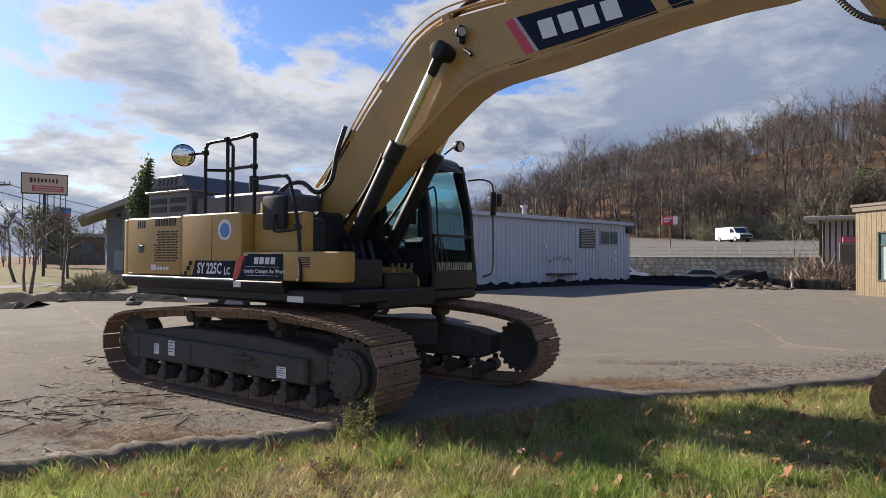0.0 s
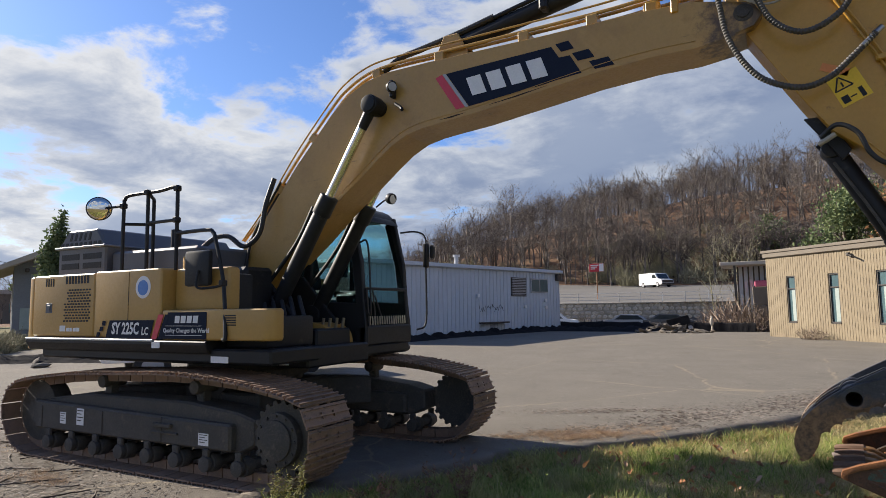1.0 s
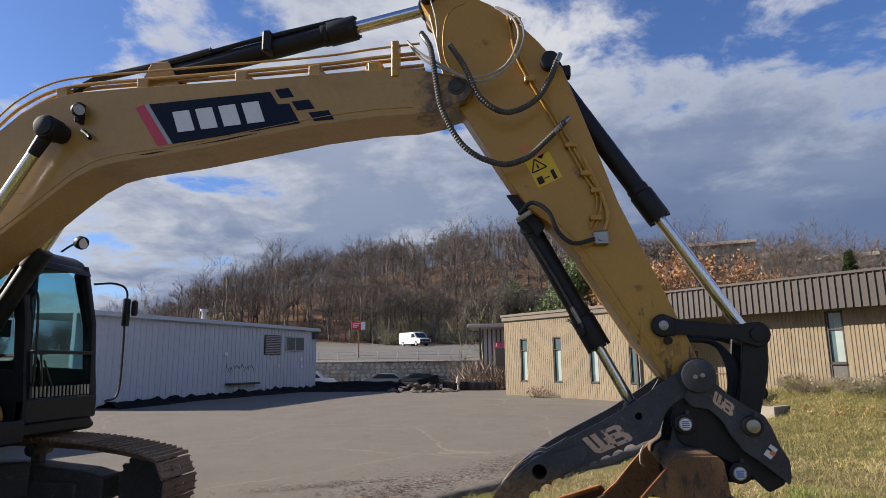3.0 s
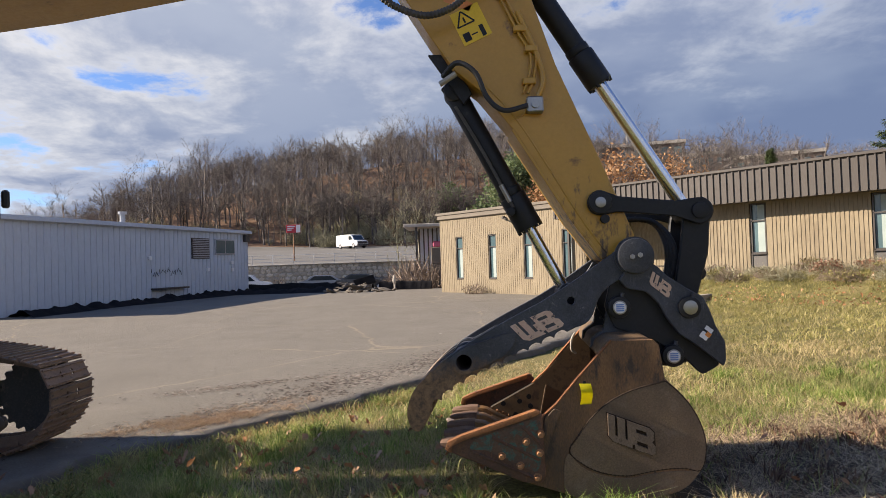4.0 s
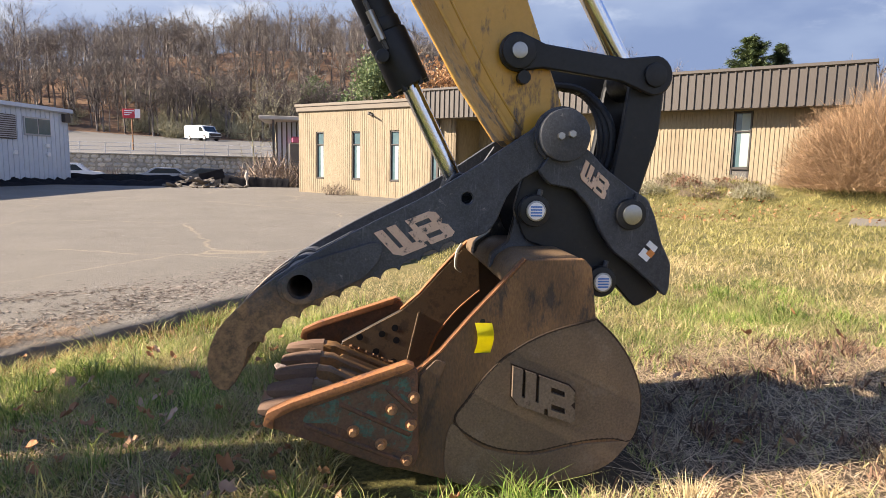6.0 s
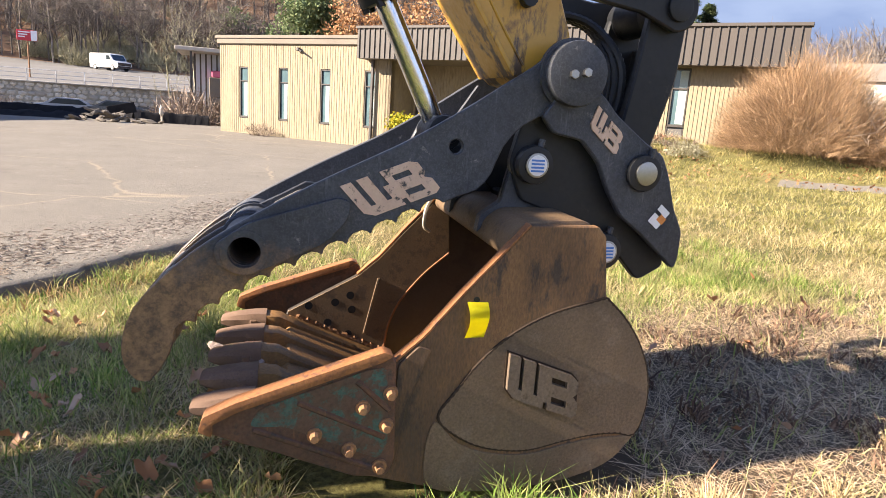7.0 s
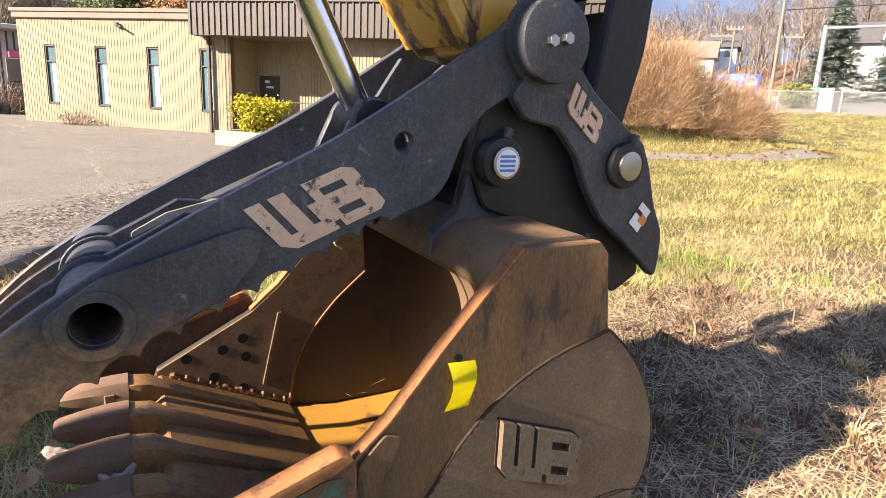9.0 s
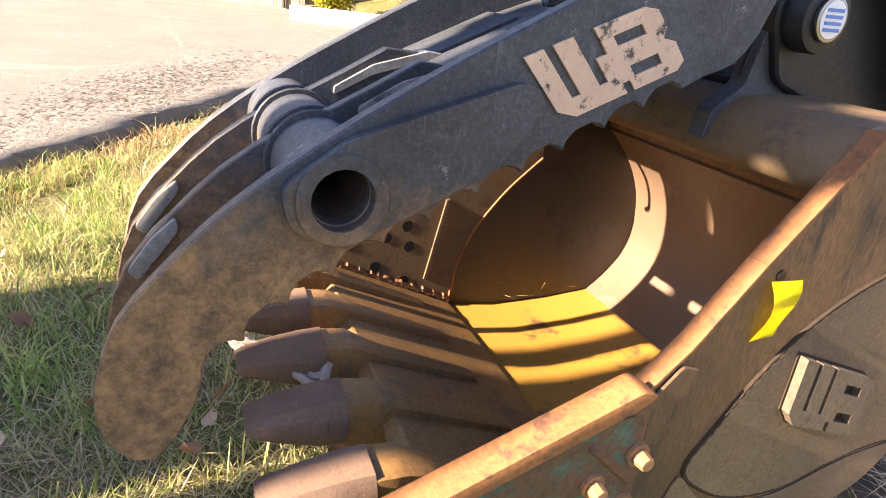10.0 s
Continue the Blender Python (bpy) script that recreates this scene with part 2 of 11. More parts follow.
M_MARK = mat("scuffed_raised_mark", (0.150, 0.110, 0.075), (0.115, 0.080, 0.053), rough=0.7, scale=12, fine=110, bump=0.5, grit=0.28, speck=(0.06, 0.04, 0.028), pit=0.6, c3=(0.08, 0.054, 0.034), wear=0.4)
M_TOOTHB = mat("worn_tooth_steel", (0.200, 0.126, 0.086), (0.140, 0.088, 0.062), rough=0.8, spec=0.15, scale=9, fine=120, bump=0.4, dist=0.003, speck=(0.07, 0.05, 0.042), pit=0.5, c3=(0.21, 0.13, 0.085), wear=0.4)
M_SHELL = mat("ochre_bucket_floor", (0.40, 0.205, 0.034), (0.32, 0.160, 0.030), rough=0.5, scale=2.5, fine=60, bump=0.12, c3=(0.13, 0.07, 0.03), wear=0.35)
# the shade inside the bucket is put into this darker brown
M_INNER = mat("shaded_bucket_inside", (0.034, 0.027, 0.022), (0.052, 0.038, 0.028), rough=0.5, scale=3, fine=70, bump=0.2, c3=(0.03, 0.022, 0.018), wear=0.5)
M_SCOUR = mat("scoured_bucket_back", (0.165, 0.102, 0.062), (0.130, 0.080, 0.050), rough=0.55, metal=0.0, scale=2.5, fine=80, bump=0.12, c3=(0.20, 0.135, 0.095), wear=0.25, speck=(0.14, 0.095, 0.07), pit=0.4)
M_CUTTER = mat("stained_cutter_steel", (0.135, 0.058, 0.030), (0.080, 0.042, 0.027), rough=0.7, scale=7, fine=110, bump=0.5, grit=0.28, scratch=(0.22, 0.10, 0.042), c3=(0.055, 0.036, 0.026), wear=0.5, speck=(0.045, 0.027, 0.018), pit=0.7)
M_LIP = mat("scraped_lip_steel", (0.275, 0.140, 0.042), (0.195, 0.102, 0.036), rough=0.62, scale=4, fine=100, grit=0.25, scratch=(0.33, 0.19, 0.085), bump=0.45, dist=0.004, speck=(0.09, 0.055, 0.034), pit=0.6, c3=(0.12, 0.078, 0.050), wear=0.45)
M_STRAP = mat("faded_pink_strap", (0.42, 0.33, 0.29), (0.33, 0.25, 0.21), rough=0.8, scale=12, fine=90, bump=0.2)
M_CHEEK = mat("brown_cheek_steel", (0.115, 0.074, 0.040), (0.165, 0.100, 0.048), rough=0.65, scale=5, fine=90, bump=0.4, c3=(0.08, 0.05, 0.03), wear=0.5, speck=(0.05, 0.034, 0.024))
M_TEAL = mat("chipped_teal_paint", (0.040, 0.115, 0.090), (0.045, 0.075, 0.060), rough=0.65, scale=7, fine=80, bump=0.4, grit=0.3, c3=(0.085, 0.045, 0.028), wear=1.05, speck=(0.07, 0.045, 0.03), pit=0.7)
M_SHOE = mat("rusty_track_shoe", (0.250, 0.158, 0.106), (0.175, 0.116, 0.082), rough=0.7, scale=6, fine=70, bump=0.4, c3=(0.085, 0.062, 0.048), speck=(0.32, 0.21, 0.13), wear=0.5, rand=0.2)
M_CHROME = chrome_mat("chrome_rod")
M_PIN = chrome_mat("bright_pin_end", (0.341, 0.341, 0.335), 0.35)
M_RUBBER = mat("black_rubber", (0.016, 0.016, 0.017), (0.028, 0.028, 0.028), rough=0.6, scale=8, fine=60, bump=0.1)
M_HOSE = mat("dusty_hose", (0.040, 0.037, 0.034), (0.085, 0.078, 0.068), rough=0.65, scale=10, fine=80, bump=0.15)
M_WHITEHOSE = mat("pale_line", (0.40, 0.37, 0.32), (0.29, 0.26, 0.215), rough=0.5, scale=12, fine=60, bump=0.05)
M_NAVY = mat("navy_decal", (0.008, 0.013, 0.030), (0.011, 0.017, 0.036), rough=0.6, spec=0.15, scale=3, fine=60, bump=0.02)
M_RED = mat("red_decal", (0.62, 0.045, 0.075), (0.55, 0.05, 0.07), rough=0.4, scale=3, fine=60, bump=0.02)
M_WHITE = mat("white_vinyl", (0.76, 0.76, 0.76), (0.68, 0.68, 0.68), rough=0.45, scale=4, fine=60, bump=0.02)
M_SILVER = mat("silver_grey_vinyl", (0.42, 0.43, 0.45), (0.36, 0.37, 0.38), rough=0.4, scale=4, fine=60, bump=0.02)
M_PEEL = mat("peeling_cream_paint", (0.62, 0.44, 0.32), (0.55, 0.37, 0.26), rough=0.6, scale=14, fine=90, bump=0.2, c3=(0.055, 0.05, 0.05), wear=0.38)
M_WARN = mat("yellow_label", (0.78, 0.52, 0.02), (0.74, 0.47, 0.02), rough=0.45, scale=4, fine=60, bump=0.02)
M_ORANGE = mat("orange_label", (0.70, 0.24, 0.05), (0.6, 0.2, 0.05), rough=0.45, scale=4, fine=60, bump=0.02)
M_BLUE = mat("blue_label", (0.05, 0.17, 0.48), (0.08, 0.22, 0.55), rough=0.4, scale=8, fine=60, bump=0.02)
M_TAPE = mat("yellow_ribbon", (0.95, 0.86, 0.02), (0.90, 0.78, 0.02), rough=0.45, scale=9, fine=40, bump=0.1)
M_GLASS = glass_mat("cab_glass", (0.46, 0.66, 0.66))
M_MIRROR = chrome_mat("mirror_glass", (0.85, 0.82, 0.75), 0.04)
M_SEAT = mat("dark_seat_cloth", (0.05, 0.05, 0.055), rough=0.9, scale=9, fine=90, bump=0.2)


def worn_thumb():
    """Black paint on the plates; worn to brown steel towards the tip."""
    m = M_THUMB.copy()
    m.name = "thumb_steel"
    N, L = m.node_tree.nodes, m.node_tree.links
    b = N["Principled BSDF"]
    src = b.inputs["Base Color"].links[0].from_socket
    tc = N.new("ShaderNodeTexCoord")
    sep = N.new("ShaderNodeSeparateXYZ")
    L.new(tc.outputs["Object"], sep.inputs[0])
    no = N.new("ShaderNodeTexNoise")
    no.inputs["Scale"].default_value, no.inputs["Detail"].default_value, no.inputs["Roughness"].default_value = 15.0, 9.0, 0.72
    L.new(tc.outputs["Object"], no.inputs["Vector"])
    mr = N.new("ShaderNodeMapRange")
    mr.inputs[1].default_value, mr.inputs[2].default_value = 0.98, 0.62
    L.new(sep.outputs["Z"], mr.inputs[0])
    ad = N.new("ShaderNodeMath")
    ad.operation = "ADD"
    L.new(mr.outputs[0], ad.inputs[0])
    L.new(no.outputs["Fac"], ad.inputs[1])
    m2 = N.new("ShaderNodeMapRange")
    m2.inputs[1].default_value, m2.inputs[2].default_value = 0.72, 1.15
    L.new(ad.outputs[0], m2.inputs[0])
    n2 = N.new("ShaderNodeTexNoise")
    n2.inputs["Scale"].default_value, n2.inputs["Detail"].default_value, n2.inputs["Roughness"].default_value = 24.0, 9.0, 0.85
    L.new(tc.outputs["Object"], n2.inputs["Vector"])
    cr = N.new("ShaderNodeValToRGB")
    e = cr.color_ramp.elements
    e[0].position, e[0].color = 0.38, (0.070, 0.046, 0.030, 1)
    e[1].position, e[1].color = 0.62, (0.275, 0.160, 0.078, 1)
    L.new(n2.outputs["Fac"], cr.inputs[0])
    mx = N.new("ShaderNodeMix")
    mx.data_type = "RGBA"
    L.new(m2.outputs[0], mx.inputs["Factor"])
    L.new(src, mx.inputs["A"])
    L.new(cr.outputs[0], mx.inputs["B"])
    L.new(mx.outputs["Result"], b.inputs["Base Color"])
    return m


M_THUMBW = worn_thumb()


def stained_boom():
    """The tan paint with rusty smears all over and black grease about the joint at the boom's end."""
    m = M_TAN.copy()
    m.name = "stained_tan_paint"
    N, L = m.node_tree.nodes, m.node_tree.links
    b = N["Principled BSDF"]
    col = b.inputs["Base Color"].links[0].from_socket
    tc = N.new("ShaderNodeTexCoord")
    sep = N.new("ShaderNodeSeparateXYZ")
    L.new(tc.outputs["Object"], sep.inputs[0])

    def smear(scale, stretch, lo, hi, tint, amount, gate=None):
        mp = N.new("ShaderNodeMapping")
        mp.inputs["Scale"].default_value = stretch
        L.new(tc.outputs["Object"], mp.inputs[0])
        no = N.new("ShaderNodeTexNoise")
        no.inputs["Scale"].default_value, no.inputs["Detail"].default_value, no.inputs["Roughness"].default_value = scale, 8.0, 0.7
        L.new(mp.outputs[0], no.inputs["Vector"])
        v = no.outputs["Fac"]
        if gate:
            g = N.new("ShaderNodeMapRange")
            g.inputs[1].default_value, g.inputs[2].default_value, g.inputs[3].default_value, g.inputs[4].default_value = gate[0], gate[1], -0.3, gate[2]
            L.new(sep.outputs["X"], g.inputs[0])
            ad = N.new("ShaderNodeMath")
            L.new(v, ad.inputs[0])
            L.new(g.outputs[0], ad.inputs[1])
            v = ad.outputs[0]
        r = N.new("ShaderNodeMapRange")
        r.inputs[1].default_value, r.inputs[2].default_value, r.inputs[3].default_value, r.inputs[4].default_value = lo, hi, 0.0, amount
        L.new(v, r.inputs[0])
        mx = N.new("ShaderNodeMix")
        mx.data_type = "RGBA"
        L.new(r.outputs[0], mx.inputs["Factor"])
        L.new(col, mx.inputs["A"])
        mx.inputs["B"].default_value = (*tint, 1)
        return mx.outputs["Result"]

    col = smear(2.2, (1, 1, 1), 0.52, 0.72, (0.27, 0.145, 0.045), 0.6)
    col = smear(6.0, (0.35, 1, 2.6), 0.64, 0.70, (0.10, 0.062, 0.032), 0.6)
    col = smear(4.5, (1, 1, 1), 0.50, 0.64, (0.055, 0.036, 0.024), 0.85, (-2.75, -1.75, 0.10))
    L.new(col, b.inputs["Base Color"])
    return m


M_BOOM = stained_boom()


def worn_yellow():
    """Yellow paint with dark grease and rust coming through towards the stick's tip."""
    m = M_YELLOW.copy()
    m.name = "worn_yellow_paint"
    N, L = m.node_tree.nodes, m.node_tree.links
    b = N["Principled BSDF"]
    src = b.inputs["Base Color"].links[0].from_socket
    tc = N.new("ShaderNodeTexCoord")
    mp = N.new("ShaderNodeMapping")
    mp.inputs["Rotation"].default_value = (0, radians(22), 0)
    mp.inputs["Scale"].default_value = (9, 9, 3)
    L.new(tc.outputs["Object"], mp.inputs[0])
    sep = N.new("ShaderNodeSeparateXYZ")
    L.new(tc.outputs["Object"], sep.inputs[0])
    no = N.new("ShaderNodeTexNoise")
    no.inputs["Scale"].default_value, no.inputs["Detail"].default_value, no.inputs["Roughness"].default_value = 1.0, 9.0, 0.68
    L.new(mp.outputs[0], no.inputs["Vector"])
    mr = N.new("ShaderNodeMapRange")
    for i, v in enumerate((2.7, 1.55, -0.02, 0.17)):
        mr.inputs[i + 1].default_value = v
    L.new(sep.outputs["Z"], mr.inputs[0])
    ad = N.new("ShaderNodeMath")
    ad.operation = "ADD"
    L.new(mr.outputs[0], ad.inputs[0])
    L.new(no.outputs["Fac"], ad.inputs[1])
    cut = N.new("ShaderNodeMapRange")
    cut.inputs[1].default_value, cut.inputs[2].default_value = 0.66, 0.74
    L.new(ad.outputs[0], cut.inputs[0])
    mx = N.new("ShaderNodeMix")
    mx.data_type = "RGBA"
    L.new(cut.outputs[0], mx.inputs["Factor"])
    L.new(src, mx.inputs["A"])
    mx.inputs["B"].default_value = (0.075, 0.042, 0.022, 1)
    L.new(mx.outputs["Result"], b.inputs["Base Color"])
    return m


M_STICK = worn_yellow()

# ---- building helpers ----
def part(name, bm, material, parent=None, label="", smooth=False, kind=""):
    """Links a bmesh as one mesh object, under a thing or a part."""
    me = bpy.data.meshes.new(name)
    bm.to_mesh(me)
    bm.free()
    me.materials.append(material)
    if smooth:
        for p in me.polygons:
            p.use_smooth = True
        me.set_sharp_from_angle(angle=radians(35))
    return put(name, me, parent, label, kind)


def put(name, me, parent=None, label="", kind="", m=None):
    ob = new(name, me)
    if parent is not None:
        ob.parent = parent
        ob.matrix_parent_inverse = rest(parent).inverted()
    if m is not None:
        ob.matrix_basis = m
    return tagged(ob, label, kind=kind)


def rest(ob):
    w = ob.matrix_basis
    while ob.parent is not None:
        w = rest(ob.parent) @ ob.matrix_parent_inverse @ w
        return w
    return w


def thing(name, at, label, category, group="", kind=""):
    ob = new(name)
    ob.location = at
    ob.empty_display_size = 0.2
    return tagged(ob, label, category, group, kind)


def B():
    return bmesh.new()


def bevel_all(bm, w, segs=1, ang=30):
    es = [e for e in bm.edges if len(e.link_faces) == 2 and e.calc_face_angle(0) > radians(ang)]
    if es and w > 0:
        bmesh.ops.bevel(bm, geom=es, offset=w, segments=segs, affect="EDGES", profile=0.6, clamp_overlap=True)


def join(bm, other):
    """Adds a bmesh to another, and frees it."""
    me = bpy.data.meshes.new("tmp")
    other.to_mesh(me)
    other.free()
    bm.from_mesh(me)
    bpy.data.meshes.remove(me)
    return bm


def box(x0, x1, y0, y1, z0, z1, bev=0.0, into=None, m=None, segs=1):
    bm = B()
    bmesh.ops.create_cube(bm, size=1)
    for v in bm.verts:
        v.co = Vector(((x0 + x1) / 2 + v.co.x * (x1 - x0), (y0 + y1) / 2 + v.co.y * (y1 - y0), (z0 + z1) / 2 + v.co.z * (z1 - z0)))
    if bev:
        bevel_all(bm, bev, segs)
    if m is not None:
        bm.transform(m)
    return join(into, bm) if into is not None else bm


def prism(pts, y0, y1, bev=0.0, into=None, segs=1, axis="y"):
    """A flat outline, given as (x, z), drawn out from y0 to y1. axis z: the outline is (x, y), drawn out in z; axis x: (y, z)."""
    bm = B()
    put3 = {"y": lambda p, d: (p[0], d, p[1]), "z": lambda p, d: (p[0], p[1], d), "x": lambda p, d: (d, p[0], p[1])}[axis]
    a = [bm.verts.new(put3(p, y0)) for p in pts]
    b = [bm.verts.new(put3(p, y1)) for p in pts]
    n = len(pts)
    bm.faces.new(a)
    bm.faces.new(b[::-1])
    for i in range(n):
        bm.faces.new((a[i], b[i], b[(i + 1) % n], a[(i + 1) % n]))
    bmesh.ops.recalc_face_normals(bm, faces=bm.faces)
    if bev:
        bevel_all(bm, bev, segs)
    return join(into, bm) if into is not None else bm


def rounded(pts, r, n=4):
    """Rounds the corners of an outline; r: one radius, or one for each corner."""
    out, k = [], len(pts)
    for i in range(k):
        p, q, s = Vector(pts[i - 1]), Vector(pts[i]), Vector(pts[(i + 1) % k])
        ri = r[i] if isinstance(r, (list, tuple)) else r
        a, b = p - q, s - q
        d = min(ri, a.length * 0.45, b.length * 0.45)
        if d < 1e-4:
            out.append(tuple(q))
            continue
        a, b = q + a.normalized() * d, q + b.normalized() * d
        for j in range(n + 1):
            t = j / n
            out.append(tuple((1 - t) ** 2 * a + 2 * t * (1 - t) * q + t * t * b))
    return out


def circle(cx, cz, r, n=24, a0=0.0, a1=360.0):
    full = abs(a1 - a0) >= 359.9
    k = n if full else n + 1
    return [(cx + r * math.cos(radians(a0 + (a1 - a0) * i / n)), cz + r * math.sin(radians(a0 + (a1 - a0) * i / n))) for i in range(k)]


def rod(p, q, r, r2=None, n=16, bev=0.0, into=None):
    """A round bar from p to q."""
    p, q = Vector(p), Vector(q)
    bm = B()
    bmesh.ops.create_cone(bm, cap_ends=True, segments=n, radius1=r, radius2=r if r2 is None else r2, depth=(q - p).length)
    if bev:
        bevel_all(bm, bev, 2, 50)
    bm.transform(Matrix.Translation((p + q) / 2) @ (q - p).to_track_quat("Z", "Y").to_matrix().to_4x4())
    return join(into, bm) if into is not None else bm


def smooth_path(pts, step=6):
    """A Catmull-Rom line through points."""
    pts = [Vector(p) for p in pts]
    if len(pts) < 3:
        return pts
    ext = [pts[0] * 2 - pts[1], *pts, pts[-1] * 2 - pts[-2]]
    out = []
    for i in range(1, len(ext) - 2):
        a, b, c, d = ext[i - 1:i + 3]
        for j in range(step):
            t = j / step
            out.append(0.5 * (2 * b + (c - a) * t + (2 * a - 5 * b + 4 * c - d) * t * t + (3 * b - a - 3 * c + d) * t ** 3))
    return [*out, pts[-1]]


def tube(pts, r, n=8, into=None, ribs=0.0, step=6, smooth_it=True):
    """A bent round bar or hose. ribs: a height of rings along it."""
    pts = smooth_path(pts, step) if smooth_it else [Vector(p) for p in pts]
    if ribs:
        fine = []
        total = sum((b - a).length for a, b in zip(pts, pts[1:]))
        k = max(8, int(total / 0.012))
        cum, acc = [0.0], 0.0
        for a, b in zip(pts, pts[1:]):
            acc += (b - a).length
            cum.append(acc)
        j = 0
        for i in range(k + 1):
            s = total * i / k
            while j < len(cum) - 2 and cum[j + 1] < s:
                j += 1
            t = (s - cum[j]) / max(1e-6, cum[j + 1] - cum[j])
            fine.append(pts[j].lerp(pts[j + 1], t))
        pts = fine
    bm = B()
    rings, up = [], Vector((0.13, 0.31, 0.94))
    for i, p in enumerate(pts):
        d = (pts[min(i + 1, len(pts) - 1)] - pts[max(i - 1, 0)]).normalized()
        side = d.cross(up)
        if side.length < 0.1:
            side = d.cross(Vector((1, 0, 0)))
        side.normalize()
        nrm = side.cross(d)
        up = nrm
        rr = r[i * len(r) // len(pts)] if isinstance(r, (list, tuple)) else r
        rr += ribs if ribs and i % 2 else 0
        rings.append([bm.verts.new(p + (side * math.cos(2 * math.pi * j / n) + nrm * math.sin(2 * math.pi * j / n)) * rr) for j in range(n)])
    for a, b in zip(rings, rings[1:]):
        for j in range(n):
            bm.faces.new((a[j], a[(j + 1) % n], b[(j + 1) % n], b[j]))
    bm.faces.new(rings[0][::-1])
    bm.faces.new(rings[-1])
    bmesh.ops.recalc_face_normals(bm, faces=bm.faces)
    return join(into, bm) if into is not None else bm


def plate_with_holes(outer, holes, y0, y1, bev=0.0):
    """A flat plate, outline (x, z), with round holes (x, z, r), from y0 to y1."""
    bm = B()
    edges = []
    for loop in (outer, *[circle(x, z, r, 20) for x, z, r in holes]):
        vs = [bm.verts.new((p[0], y0, p[1])) for p in loop]
        edges += [bm.edges.new((vs[i], vs[(i + 1) % len(vs)])) for i in range(len(vs))]
    bmesh.ops.triangle_fill(bm, use_beauty=True, use_dissolve=False, edges=edges)
    faces = bm.faces[:]
    r = bmesh.ops.extrude_face_region(bm, geom=faces)
    for v in r["geom"]:
        if isinstance(v, bmesh.types.BMVert):
            v.co.y = y1
    bmesh.ops.recalc_face_normals(bm, faces=bm.faces)
    if bev:
        bevel_all(bm, bev, 1, 40)
    return bm


def mesh_np(name, verts, faces_n, material, parent=None, label="", kind="", smooth=False):
    """A mesh from arrays: verts (n, 3), faces_n (m, k), all faces with k corners."""
    me = bpy.data.meshes.new(name)
    v = np.asarray(verts, np.float32)
    f = np.asarray(faces_n, np.int32)
    me.vertices.add(len(v))
    me.vertices.foreach_set("co", v.ravel())
    me.loops.add(f.size)
    me.loops.foreach_set("vertex_index", f.ravel())
    me.polygons.add(len(f))
    me.polygons.foreach_set("loop_start", np.arange(0, f.size, f.shape[1], dtype=np.int32))
    me.update(calc_edges=True)
    me.validate()
    me.materials.append(material)
    if smooth:
        me.polygons.foreach_set("use_smooth", np.ones(len(f), bool))
    return put(name, me, parent, label, kind)


def text_mesh(name, body, height, material, parent, m, bold=0.0, shear=0.0):
    """Writing in the built-in font, as a thin mesh at pose m (its x along the line, its y up)."""
    cu = bpy.data.curves.new(name, "FONT")
    cu.body, cu.size, cu.align_x, cu.align_y = body, height * 1.4, "CENTER", "CENTER"
    cu.extrude, cu.offset, cu.shear, cu.resolution_u = 0.0005, bold, shear, 2
    tmp = bpy.data.objects.new(name, cu)
    scene.collection.objects.link(tmp)
    dg = bpy.context.evaluated_depsgraph_get()
    me = bpy.data.meshes.new_from_object(tmp.evaluated_get(dg))
    bpy.data.objects.remove(tmp)
    me.transform(m)
    me.materials.clear()
    me.materials.append(material)
    return put(name, me, parent)

# ---- ground ----
def sstep(a, b, x):
    t = np.clip((np.asarray(x, float) - a) / (b - a), 0, 1)
    return t * t * (3 - 2 * t)


KERB = [(-14.0, -11.8), (-8.0, -9.2), (-3.54, -6.66), (-2.68, -6.16), (-1.72, -5.55), (0.94, -4.20), (2.2, -2.98), (3.13, -2.26), (4.3, -1.45), (6.36, 0.1), (10.0, 2.4), (13.5, 4.6), (15.0, 5.4), (28.5, 5.4)]


def kerb_x(y):
    return np.interp(y, [p[0] for p in KERB], [p[1] for p in KERB])


HILL_A = [-180, -60, -20, 0, 20, 28, 36, 42, 48, 55, 65, 75, 85, 95, 105, 115, 125, 132, 140, 160, 180]
HILL_H = [0, 0, 4, 8, 12, 15, 13, 9, 9, 12, 19, 24, 26.5, 25.5, 21, 14, 7, 2, 0, 0, 0]


def terrain(x, y):
    x, y = np.asarray(x, float), np.asarray(y, float)
    r = np.hypot(x, y)
    a = np.degrees(np.arctan2(y, x))
    h = np.interp(a, HILL_A, HILL_H) * (sstep(92, 152, r) * 0.88 + sstep(140, 260, r) * 0.25)
    lotz = 0.22 * sstep(6, 24, y)
    base = lotz - 0.10
    # the lower yard behind the lot and the sloping lot above the retaining wall
    back = sstep(29.5, 33, y) * sstep(-60, -48, x) * (1 - sstep(2, 12, x))
    base = base * (1 - back) - back * 0.55
    up = sstep(49.5, 50.3, y) * sstep(-75, -60, x) * (1 - sstep(10, 30, x))
    base = base + up * (2.25 + 2.6 * sstep(50, 95, y))
    # lawn by the bucket, and the bank in front of the long building
    right = sstep(0.0, 1.7, x - kerb_x(y))
    lawn = 0.12 * sstep(0.5, 4.0, x) + 0.10 * right
    side = (x + 1.8) * -0.724 + (y - 23.6) * -0.69
    bank = 0.55 * (1 - sstep(0.6, 3.2, side)) * sstep(3, 6, x) * (1 - sstep(11, 14, x))
    rise = 0.061 * np.clip(x - 4, 0, 40) * (1 - sstep(40, 60, np.abs(y))) * right
    base = base + rise * (1 - back) + (1 - back) * right * np.minimum(lawn, 0.2) + bank * (1 - sstep(25, 30, y))
    return base + h


